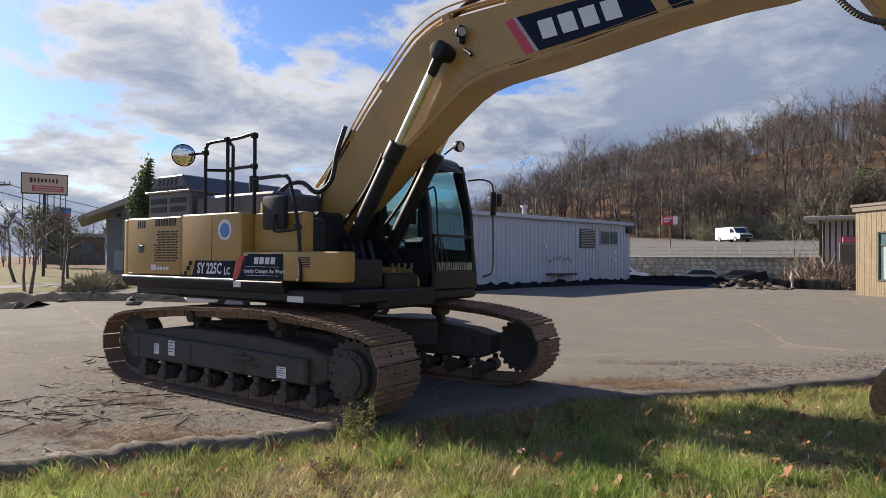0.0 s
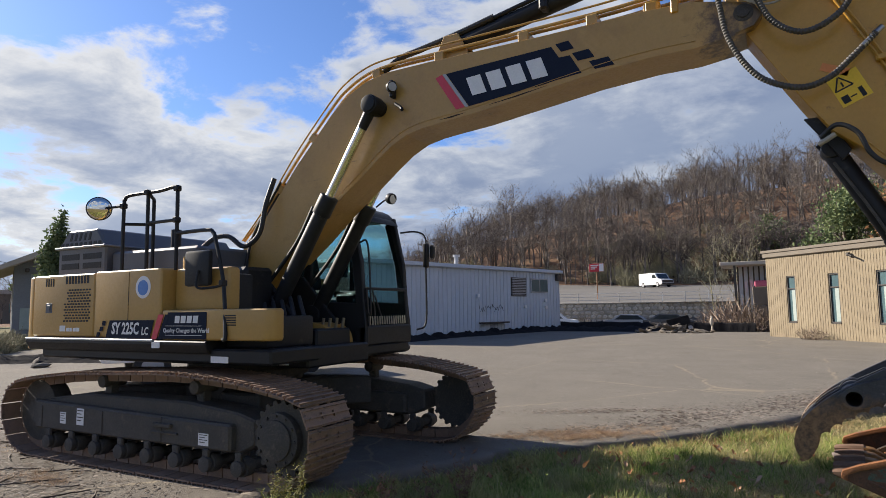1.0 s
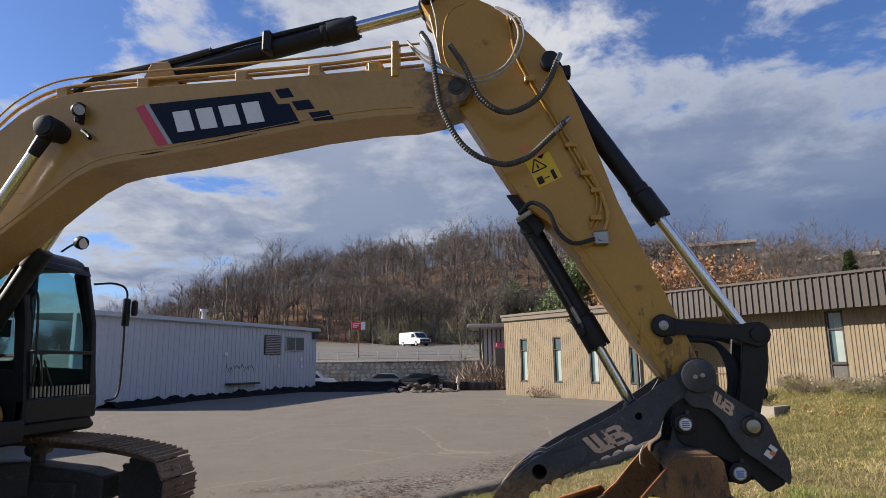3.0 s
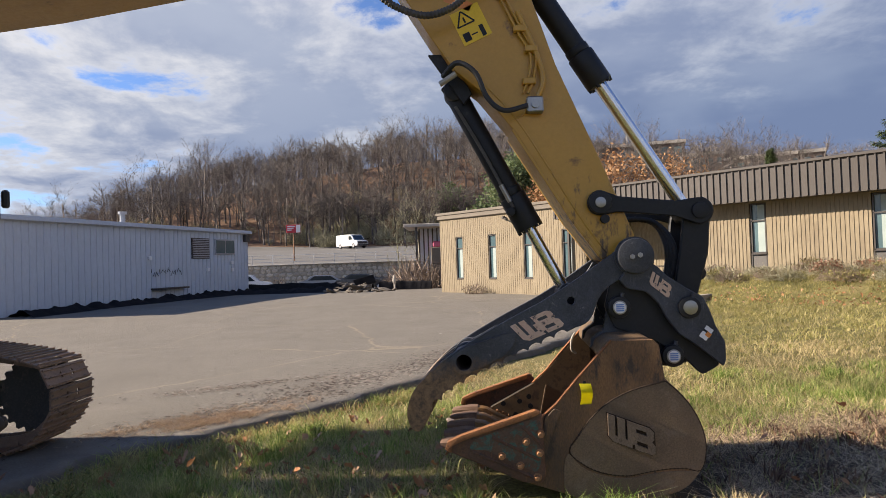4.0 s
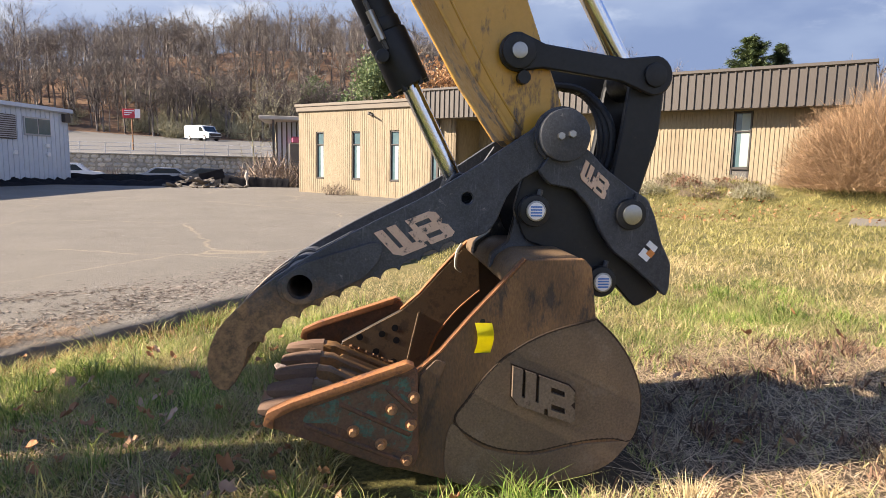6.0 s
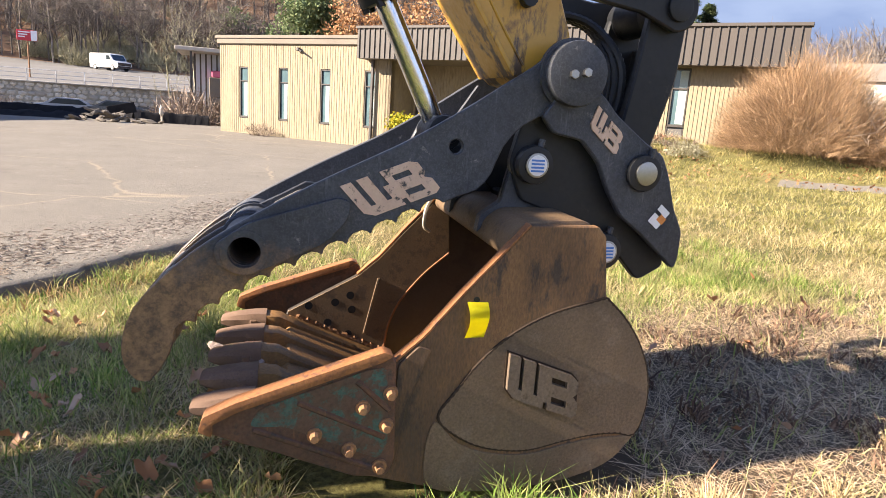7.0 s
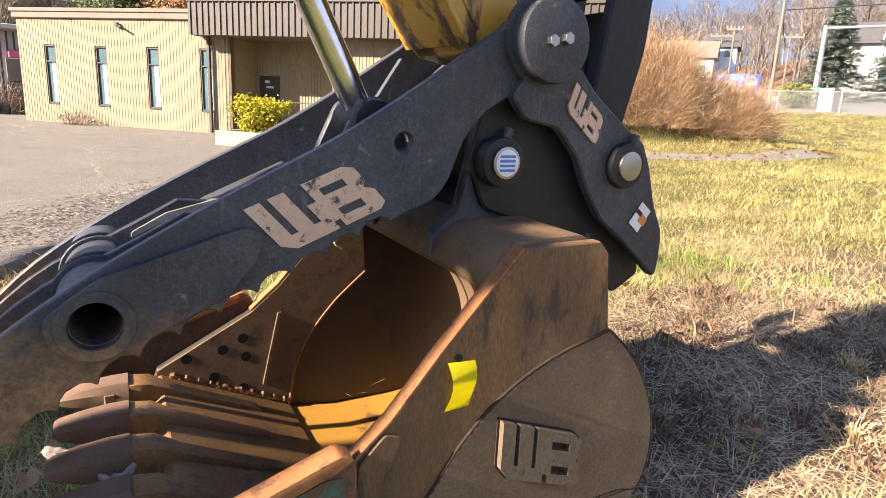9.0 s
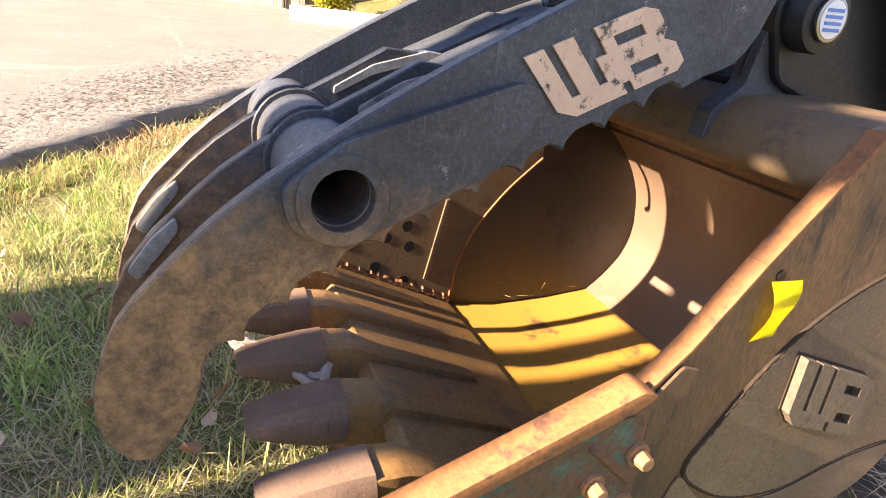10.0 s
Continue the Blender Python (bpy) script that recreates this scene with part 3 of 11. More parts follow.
def ground_mat():
    m = mat("lawn_and_soil", (0.105, 0.074, 0.047), (0.065, 0.048, 0.032), rough=0.95, scale=0.9, fine=28, bump=0.5, dist=0.02, c3=(0.185, 0.138, 0.086), wear=0.45, spec=0.15)
    N, L = m.node_tree.nodes, m.node_tree.links
    b = N["Principled BSDF"]
    soil = b.inputs["Base Color"].links[0].from_socket
    tc = N.new("ShaderNodeTexCoord")
    sep = N.new("ShaderNodeSeparateXYZ")

    def noise_fac(scale, detail, out="Fac"):
        n = N.new("ShaderNodeTexNoise")
        n.inputs["Scale"].default_value, n.inputs["Detail"].default_value, n.inputs["Roughness"].default_value = scale, detail, 0.65
        L.new(tc.outputs["Object"], n.inputs["Vector"])
        return n.outputs[out]

    add = N.new("ShaderNodeVectorMath")
    add.operation = "MULTIPLY_ADD"
    L.new(noise_fac(0.9, 5.0, "Color"), add.inputs[0])
    add.inputs[1].default_value = (1.6, 1.6, 0)
    L.new(tc.outputs["Object"], add.inputs[2])
    L.new(add.outputs[0], sep.inputs[0])

    def ramp(v, a, z):
        r = N.new("ShaderNodeMapRange")
        r.interpolation_type = "SMOOTHSTEP"
        r.inputs[1].default_value, r.inputs[2].default_value = a, z
        L.new(v, r.inputs[0])
        return r.outputs[0]

    def times(p, q):
        n = N.new("ShaderNodeMath")
        n.operation = "MULTIPLY"
        L.new(p, n.inputs[0])
        L.new(q, n.inputs[1])
        return n.outputs[0]

    patch = times(times(ramp(sep.outputs["X"], 0.55, 1.3), ramp(sep.outputs["X"], 6.6, 5.2)), times(ramp(sep.outputs["Y"], 2.6, 1.7), ramp(sep.outputs["Y"], -3.2, -2.0)))
    cr = N.new("ShaderNodeValToRGB")
    e = cr.color_ramp.elements
    e[0].position, e[0].color = 0.34, (0.085, 0.080, 0.030, 1)
    e[1].position, e[1].color = 0.66, (0.20, 0.160, 0.075, 1)
    k = e.new(0.5)
    k.color = (0.135, 0.120, 0.045, 1)
    L.new(noise_fac(1.3, 9.0), cr.inputs[0])
    fin = N.new("ShaderNodeMix")
    fin.data_type, fin.blend_type = "RGBA", "MULTIPLY"
    fin.inputs["Factor"].default_value = 0.8
    cf = N.new("ShaderNodeValToRGB")
    cf.color_ramp.elements[0].position, cf.color_ramp.elements[0].color = 0.38, (0.45, 0.45, 0.42, 1)
    cf.color_ramp.elements[1].position, cf.color_ramp.elements[1].color = 0.60, (1.25, 1.25, 1.2, 1)
    L.new(noise_fac(32.0, 6.0), cf.inputs[0])
    L.new(cr.outputs[0], fin.inputs["A"])
    L.new(cf.outputs[0], fin.inputs["B"])
    mx = N.new("ShaderNodeMix")
    mx.data_type = "RGBA"
    L.new(patch, mx.inputs["Factor"])
    L.new(fin.outputs["Result"], mx.inputs["A"])
    L.new(soil, mx.inputs["B"])
    L.new(mx.outputs["Result"], b.inputs["Base Color"])
    return m


M_SOIL = ground_mat()
M_LITTER = mat("leaf_litter", (0.215, 0.130, 0.080), (0.150, 0.096, 0.064), rough=0.95, scale=0.12, fine=2.2, bump=0.6, dist=0.2, c3=(0.085, 0.065, 0.045), wear=0.5, spec=0.1)
M_ASPHALT = mat("worn_asphalt", (0.200, 0.180, 0.150), (0.166, 0.149, 0.124), rough=0.9, scale=0.7, fine=90, bump=0.7, dist=0.010, grit=0.3, speck=(0.085, 0.078, 0.07), c3=(0.200, 0.178, 0.149), wear=0.35, spec=0.12)
M_ROAD = mat("grey_road", (0.155, 0.148, 0.136), (0.128, 0.122, 0.112), rough=0.9, scale=0.3, fine=30, bump=0.2, spec=0.3)
def blotched_asphalt(m):
    """Cracks over the whole lot, and darker blotches that thicken towards low x and y."""
    N, L = m.node_tree.nodes, m.node_tree.links
    b = N["Principled BSDF"]
    src = b.inputs["Base Color"].links[0].from_socket
    tc = N.new("ShaderNodeTexCoord")
    sep = N.new("ShaderNodeSeparateXYZ")
    L.new(tc.outputs["Object"], sep.inputs[0])

    def noise_fac(scale, detail, rough):
        n = N.new("ShaderNodeTexNoise")
        n.inputs["Scale"].default_value, n.inputs["Detail"].default_value, n.inputs["Roughness"].default_value = scale, detail, rough
        L.new(tc.outputs["Object"], n.inputs["Vector"])
        return n

    def rng_(v, a, z, lo=0.0, hi=1.0):
        r = N.new("ShaderNodeMapRange")
        for i, q in enumerate((a, z, lo, hi)):
            r.inputs[i + 1].default_value = q
        L.new(v, r.inputs[0])
        return r.outputs[0]

    def op(kind, p, q):
        n = N.new("ShaderNodeMath")
        n.operation = kind
        for i, v in enumerate((p, q)):
            if isinstance(v, (int, float)):
                n.inputs[i].default_value = v
            else:
                L.new(v, n.inputs[i])
        return n.outputs[0]

    def mixin(fac, a, colour):
        n = N.new("ShaderNodeMix")
        n.data_type = "RGBA"
        L.new(fac, n.inputs["Factor"])
        L.new(a, n.inputs["A"])
        n.inputs["B"].default_value = (*colour, 1)
        return n.outputs["Result"]

    near = op("MULTIPLY", rng_(sep.outputs["Y"], 2.6, -1.6), rng_(sep.outputs["X"], 0.5, -4.0))
    blot = noise_fac(0.9, 9.0, 0.66).outputs["Fac"]
    dark_fac = rng_(op("ADD", op("MULTIPLY", near, 0.30), blot), 0.58, 0.78, 0.0, 0.45)
    col = mixin(dark_fac, src, (0.085, 0.070, 0.058))
    warp = noise_fac(1.1, 6.0, 0.6)
    add = N.new("ShaderNodeVectorMath")
    add.operation = "MULTIPLY_ADD"
    L.new(warp.outputs["Color"], add.inputs[0])
    add.inputs[1].default_value = (0.7, 0.7, 0)
    L.new(tc.outputs["Object"], add.inputs[2])
    vo = N.new("ShaderNodeTexVoronoi")
    vo.feature = "DISTANCE_TO_EDGE"
    vo.inputs["Scale"].default_value = 0.21
    L.new(add.outputs[0], vo.inputs["Vector"])
    crack = op("MULTIPLY", rng_(vo.outputs["Distance"], 0.007, 0.002), rng_(noise_fac(0.35, 3.0, 0.5).outputs["Fac"], 0.42, 0.55, 0.0, 0.75))
    col = mixin(crack, col, (0.27, 0.225, 0.16))
    L.new(col, b.inputs["Base Color"])


blotched_asphalt(M_ASPHALT)
M_KERB = mat("tar_edge", (0.125, 0.108, 0.088), (0.185, 0.160, 0.130), rough=0.95, scale=4, fine=60, bump=0.6, dist=0.02, spec=0.2)


def grid_mesh(name, xs, ys, zf, material, kind="structure", label="", zoff=0.0):
    X, Y = np.meshgrid(xs, ys)
    Z = zf(X, Y) + zoff
    v = np.stack([X.ravel(), Y.ravel(), Z.ravel()], 1)
    nx, ny = len(xs), len(ys)
    i = np.arange(nx - 1)[None, :] + np.arange(ny - 1)[:, None] * nx
    i = i.ravel()
    f = np.stack([i, i + 1, i + 1 + nx, i + nx], 1)
    ob = mesh_np(name, v, f, material, kind=kind, label=label, smooth=True)
    return ob


def steps(*parts):
    return np.unique(np.round(np.concatenate([np.arange(a, b, s) for a, b, s in parts]), 3))


gx = steps((-3000, -400, 200), (-400, -60, 10), (-60, -12, 1.5), (-12, 12, 0.3), (12, 60, 1.5), (60, 400, 10), (400, 3001, 200))
gy = steps((-3000, -300, 200), (-300, -30, 15), (-30, -8, 1.0), (-8, 12, 0.3), (12, 56, 0.7), (56, 160, 3), (160, 400, 10), (400, 3001, 200))
ground = grid_mesh("ground", gx, gy, terrain, M_SOIL, label="lawn and soil")
ground.data.materials.append(M_LITTER)
ground.data.materials.append(M_ROAD)
cen = np.empty(len(ground.data.polygons) * 3)
ground.data.polygons.foreach_get("center", cen)
cen = cen.reshape(-1, 3)
idx = np.zeros(len(cen), np.int32)
rr, aa = np.hypot(cen[:, 0], cen[:, 1]), np.degrees(np.arctan2(cen[:, 1], cen[:, 0]))
idx[(rr > 90)] = 1
idx[(cen[:, 1] > 29) & (cen[:, 1] < 95) & (cen[:, 0] > -60) & (cen[:, 0] < 4)] = 2
idx[(cen[:, 0] > 29.5) & (cen[:, 0] < 60) & (np.abs(cen[:, 1]) < 60)] = 2
drive = (cen[:, 0] + 38.8) * 0.891 - (cen[:, 1] - 13.8) * 0.454
idx[(cen[:, 0] < -24) & (cen[:, 1] < 29) & (drive > 0.2) & (drive < 3.6)] = 2

ground.data.polygons.foreach_set("material_index", idx)

# the asphalt lot lies a step above the lawn
rows_y = steps((-14, -4, 0.3), (-4, 8, 0.09), (8, 28.6, 0.6))
chip = random.Random(8)
V, F = [], []
nc = 60
for y in rows_y:
    kx = float(kerb_x(y)) + 0.05 * math.sin(y * 5.1) * (1 if y < 8 else 0.4) + 0.03 * math.sin(y * 13.7) + chip.uniform(-0.035, 0.025) * (1 if y < 8 else 0)
    cols = np.concatenate([np.linspace(-30, -12, 16)[:-1], np.linspace(-12, kx, nc - 16)])
    z = 0.22 * float(sstep(6, 24, y))
    for k, x in enumerate(cols):
        V.append((x, y, z + 0.006 * math.sin(x * 0.9 + y * 0.7)))
    V.append((kx + chip.uniform(0.008, 0.04), y, z - chip.uniform(0.015, 0.05)))
    V.append((kx + chip.uniform(0.03, 0.07), y, z - 0.25))
n1 = 15 + nc - 16 + 2
for r in range(len(rows_y) - 1):
    for k in range(n1 - 1):
        i = r * n1 + k
        F.append((i, i + 1, i + 1 + n1, i + n1))
lot = mesh_np("pavement", V, F, M_ASPHALT, label="grey worn asphalt lot with a broken edge", kind="structure", smooth=False)
lot.data.materials.append(M_KERB)
mi = np.array([1 if (i % (n1 - 1)) >= n1 - 3 else 0 for i in range(len(F))], np.int32)
lot.data.polygons.foreach_set("material_index", mi)

# a broken asphalt berm stands on the edge where the lot ends at the lawn
berm_y = np.arange(-9.0, -0.9, 0.045)
sec = [(-0.13, -0.01), (-0.10, 0.020), (-0.02, 0.030), (0.05, 0.018), (0.11, -0.03), (0.16, -0.20)]
V, F = [], []
for y in berm_y:
    fade = float(sstep(-0.9, -1.6, y))
    kx = float(kerb_x(y)) + 0.05 * math.sin(y * 5.1) + 0.03 * math.sin(y * 13.7)
    for dx, z in sec:
        V.append((kx + dx * (0.6 + 0.4 * fade) + chip.uniform(-0.030, 0.030), y + chip.uniform(-0.018, 0.018), (z * fade if z > 0 else z) + chip.uniform(-0.016, 0.016)))
for r in range(len(berm_y) - 1):
    for k in range(len(sec) - 1):
        i = r * len(sec) + k
        F.append((i, i + 1, i + 1 + len(sec), i + len(sec)))
mesh_np("kerb", V, F, M_KERB, label="low crumbling asphalt kerb along the lot", kind="structure", smooth=False)

# ---- buildings ----
M_RIBBED = mat("tan_ribbed_cladding", (0.268, 0.215, 0.138), (0.225, 0.178, 0.113), rough=0.8, scale=0.8, fine=20, bump=0.2, c3=(0.205, 0.160, 0.102), wear=0.6, stretch=(1, 1, 0.3), grit=0.14)
M_PARAPET = mat("grey_stone_coping", (0.19, 0.160, 0.125), (0.15, 0.127, 0.10), rough=0.85, scale=1.2, fine=25, bump=0.2)
M_FASCIA = mat("brown_metal_fascia", (0.066, 0.054, 0.045), (0.052, 0.043, 0.036), rough=0.6, scale=1.0, fine=25, bump=0.1, stretch=(1, 1, 0.4))
M_DARKTRIM = mat("dark_bronze_trim", (0.055, 0.046, 0.040), rough=0.5, scale=2, fine=30, bump=0.05)
M_WINDOW = mat("window_glass_dark", (0.10, 0.16, 0.17), (0.06, 0.10, 0.11), rough=0.06, scale=1.2, fine=9, bump=0.02, spec=0.8)
M_BLIND = mat("pale_blind", (0.26, 0.32, 0.30), (0.33, 0.38, 0.35), rough=0.5, scale=3, fine=30, bump=0.05)
M_INFILL = mat("grey_infill_panel", (0.115, 0.105, 0.095), (0.09, 0.083, 0.075), rough=0.5, scale=3, fine=30, bump=0.05)
M_CONC = mat("pale_concrete", (0.45, 0.41, 0.35), (0.36, 0.32, 0.27), rough=0.9, scale=2, fine=40, bump=0.3)
M_METALWALL = mat("pale_blue_metal_siding", (0.50, 0.545, 0.61), (0.45, 0.495, 0.56), rough=0.6, scale=0.6, fine=14, bump=0.06, c3=(0.46, 0.50, 0.56), wear=0.25, stretch=(1, 1, 0.3))
M_SOFFIT = mat("brown_soffit", (0.15, 0.125, 0.10), rough=0.8)

BANG = -46.4
BLD = Matrix.Translation((-1.8, 23.6, 0)) @ Matrix.Rotation(radians(BANG), 4, "Z")


def bpart(name, bm, material, parent, label="", smooth=False):
    bm.transform(BLD)
    return part(name, bm, material, parent, label, smooth)


office = thing("office_building", BLD @ Vector((9, 3, 0)), "low tan office building with ribbed cladding and a brown fascia", "building", kind="")


def ribbed(x0, x1, z0, z1, y, gaps=(), pitch=0.105, proud=0.014):
    """Cladding with upright ribs; gaps are openings (x0, x1, z0, z1) left free."""
    bm = B()
    cuts = sorted({x0, x1, *[g[0] for g in gaps], *[g[1] for g in gaps]})
    rows = sorted({z0, z1, *[min(max(v, z0), z1) for g in gaps for v in g[2:]]})
    for a, b in zip(cuts, cuts[1:]):
        for s0, s1 in zip(rows, rows[1:]):
            if not any(q[0] < (a + b) / 2 < q[1] and q[2] < (s0 + s1) / 2 < q[3] for q in gaps):
                box(a, b, y, y + 0.22, s0, s1, into=bm)
    bmesh.ops.remove_doubles(bm, verts=bm.verts, dist=0.0005)
    sheet, bm = bm, B()
    n = int((x1 - x0) / pitch)
    vs = []
    for i in range(n + 1):
        x = x0 + 0.02 + i * pitch
        if x + 0.055 > x1:
            break
        spans = [(z0, z1)]
        for q in gaps:
            if q[0] - 0.05 < x < q[1]:
                spans = [s for (s0, s1) in spans for s in ((s0, q[2]), (q[3], s1)) if s[1] > s[0] + 0.01]
        for s0, s1 in spans:
            vs.append((x, s0, s1))
    for x, s0, s1 in vs:
        box(x, x + 0.055, y - proud, y, s0 + 0.002, s1 - 0.002, into=bm)
    w = bpart("wall", sheet, M_RIBBED, office, "tan ribbed wall")
    tagged(bpart("rib", bm, M_RIBBED, w), kind="stuff")
    return w


wing_w = [(1.22, 0), (3.17, 0), (5.06, 0), (6.92, 0)]
gaps = [(c - 0.22, c + 0.22, 0.81, 2.65) for c, _ in wing_w]
ribbed(0, 7.75, 0.15, 3.45, 0, gaps, 0.11, 0.008)
bpart("foundation", box(-0.02, 7.78, -0.03, 0.2, -0.2, 0.15, 0.01), M_CONC, office)
bpart("wall", box(-0.001, 0.2, 0.22, 9.0, -0.2, 3.45), M_RIBBED, office)
bm = box(-0.08, 7.4, -0.09, 0.3, 3.45, 3.74, 0.02)
box(-0.12, 7.4, -0.13, 0.3, 3.64, 3.75, 0.01, into=bm)
box(-0.08, 0.3, 0.3, 9.0, 3.45, 3.74, 0.02, into=bm)
bpart("coping", bm, M_PARAPET, office, "weathered grey coping")
bpart("roof", box(0.1, 12, 0.1, 9.0, 3.4, 3.5), M_PARAPET, office)


def slot_window(c, z0, z1, y=0.0, half=0.21, lower=False):
    bm = B()
    for a, b, c0, c1 in ((c - half, c - half + 0.035, z0, z1), (c + half - 0.035, c + half, z0, z1), (c - half, c + half, z0, z0 + 0.04), (c - half, c + half, z1 - 0.04, z1), (c - half, c + half, z1 - 0.52, z1 - 0.48)):
        box(a, b, y + 0.02, y + 0.10, c0, c1, into=bm)
    w = bpart("window", bm, M_DARKTRIM, office, "narrow upright window in a dark frame")
    bpart("pane", box(c - half + 0.03, c + half - 0.03, y + 0.07, y + 0.08, z0 + 0.03, z1 - 0.50), M_WINDOW, w)
    bpart("pane", box(c - half + 0.03, c + half - 0.03, y + 0.07, y + 0.08, z1 - 0.49, z1 - 0.03), M_WINDOW, w)
    bpart("blind", box(c - 0.03 if lower else c - 0.02, c + half - 0.04, y + 0.060, y + 0.066, z0 + 0.05, z1 - 0.53 if not lower else z1 - 0.05), M_BLIND, w)
    bpart("sill", box(c - half, c + half, y - 0.03, y + 0.1, z0 - 0.03, z0, 0.005), M_DARKTRIM, w)
    if lower:
        bpart("infill_panel", box(c - half + 0.02, c + half - 0.02, y + 0.03, y + 0.08, 0.86, z0 - 0.03, 0.01), M_INFILL, w, "grey metal infill panel")
        bm = B()
        for a, b, c0, c1 in ((c - half - 0.01, c - half + 0.022, 0.86, z0 - 0.03), (c + half - 0.022, c + half + 0.01, 0.86, z0 - 0.03), (c - half, c + half, 0.855, 0.89)):
            box(a, b, y + 0.01, y + 0.09, c0, c1, into=bm)
        bpart("panel_frame", bm, M_DARKTRIM, w)
    return w


for c, _ in wing_w:
    slot_window(c, 0.83, 2.64)
# recessed entry
ribbed(7.75, 11.0, 0.15, 3.0, 1.5, [(7.78, 8.52, 0.2, 2.0)])
bpart("wall", box(7.55, 7.75, 0.0, 1.5, 0.1, 3.0), M_RIBBED, office)
bpart("wall", box(11.0, 11.2, 0.22, 1.5, 0.1, 3.0), M_RIBBED, office)
dr = bpart("door", box(7.80, 8.50, 1.54, 1.60, 0.2, 1.98, 0.01), M_DARKTRIM, office, "dark entrance door with a notice")
bpart("notice", box(8.02, 8.28, 1.528, 1.537, 1.60, 1.66), M_WHITE, dr)
bpart("notice", box(7.98, 8.14, 1.528, 1.537, 1.76, 1.84), M_WHITE, dr)
gaps = [(13.40, 13.86, 0.85, 2.96), (16.40, 16.86, 0.85, 2.96), (10.0, 10.02, 0, 0.1)][:2]
ribbed(11.0, 19.25, 0.60, 3.0, 0, gaps)
bpart("foundation", box(11.0, 19.27, -0.05, 0.2, -0.2, 0.62, 0.01), M_CONC, office)
bpart("wall", box(19.05, 19.25, 0.22, 9.0, -0.2, 3.0), M_RIBBED, office)
for c in (13.63, 16.63):
    slot_window(c, 1.50, 2.95, lower=True)
# fascia: a box with upright battens
bm = box(6.80, 19.35, -0.60, -0.52, 2.98, 3.93)
box(6.80, 6.88, -0.52, 0.4, 2.98, 3.93, into=bm)
box(19.27, 19.35, -0.52, 9.0, 2.98, 3.93, into=bm)
fas = bpart("fascia", bm, M_FASCIA, office, "brown metal fascia with battens")
for i in range(65):
    x = 6.86 + i * 0.192
    bpart("batten", box(x, x + 0.035, -0.635, -0.60, 3.0, 3.88), M_FASCIA, fas)
bpart("fascia_cap", box(6.76, 19.39, -0.66, -0.45, 3.88, 3.96, 0.01), M_FASCIA, fas)
bpart("soffit", box(6.88, 19.27, -0.52, 1.6, 2.99, 3.03), M_SOFFIT, office)
bpart("roof", box(6.88, 19.3, -0.5, 9.0, 3.78, 3.86), M_PARAPET, office)
bpart("downpipe", box(7.05, 7.14, -0.16, -0.06, 0.2, 2.98, 0.01), M_DARKTRIM, office, "dark post under the fascia")
bm = box(3.85, 3.97, -0.14, -0.02, 3.22, 3.34, 0.02)
tube([(3.95, -0.08, 3.26), (4.1, -0.2, 3.22), (4.2, -0.25, 3.18)], 0.03, 8, into=bm)
bpart("wall_lamp", bm, M_DARKTRIM, office, "small dark wall lamp")

# white metal building
WB0, WB1 = Vector((-13.0, 31.0)), Vector((-16.6, 18.0))
wd = (WB1 - WB0).normalized()
WBM = Matrix(((wd.x, wd.y, 0, WB0.x), (wd.y, -wd.x, 0, WB0.y), (0, 0, 1, 0), (0, 0, 0, 1)))
shed = thing("metal_building", (-16, 24, 0), "pale grey-blue ribbed metal building with a louvre and a window", "building")


def wpart(name, bm, material, parent, label=""):
    bm.transform(WBM)
    bmesh.ops.recalc_face_normals(bm, faces=bm.faces)
    return part(name, bm, material, parent, label)


LW = 15.5
sw = wpart("wall", box(0, LW, 0.0, 0.2, -0.7, 3.62), M_METALWALL, shed, "pale ribbed metal wall")
bm = B()
for i in range(int(LW / 0.30)):
    box(0.03 + i * 0.30, 0.06 + i * 0.30, -0.03, 0.0, 0.05, 3.55, into=bm)
tagged(wpart("rib", bm, M_METALWALL, sw), kind="stuff")
wpart("wall", box(0, 0.2, 0.2, 9, 0, 3.62), M_METALWALL, shed)
bm = prism([(0.0, 3.60), (9.2, 4.0), (9.2, 4.12), (-0.2, 3.74), (-0.2, 3.60)], -0.12, LW, axis="x")
wpart("roof", bm, M_METALWALL, shed, "low metal roof")
wpart("gutter", box(-0.15, LW, -0.22, -0.10, 3.56, 3.70, 0.01), M_METALWALL, shed)

# ---- excavator ----
exc = thing("excavator", (-7.25, 0, 0), "tan and black crawler excavator with rusty tracks, parked on worn asphalt", "excavator")
TY = 1.195          # half the track gauge
TW = 0.30           # half a shoe's width


def track_loop():
    top = [(-5.05, 0.66), (-5.16, 0.79), (-5.74, 0.905), (-6.4, 0.955), (-6.9, 0.965), (-7.5, 0.945), (-8.1, 0.925), (-8.7, 0.875), (-9.2, 0.80)]
    rear = [(-9.42, 0.68), (-9.5, 0.48), (-9.45, 0.30), (-9.30, 0.12), (-9.05, 0.03)]
    bottom = [(-8.7, 0.012), (-7.5, 0.012), (-6.2, 0.012), (-5.6, 0.02)]
    front = [(-5.30, 0.07), (-5.12, 0.20), (-5.02, 0.36), (-5.0, 0.52)]
    pts = [Vector((x, 0, z)) for x, z in (*top, *rear, *bottom, *front)]
    line = smooth_path([*pts, pts[0], pts[1]], 8)
    n = 8 * len(pts)
    return line[:n]


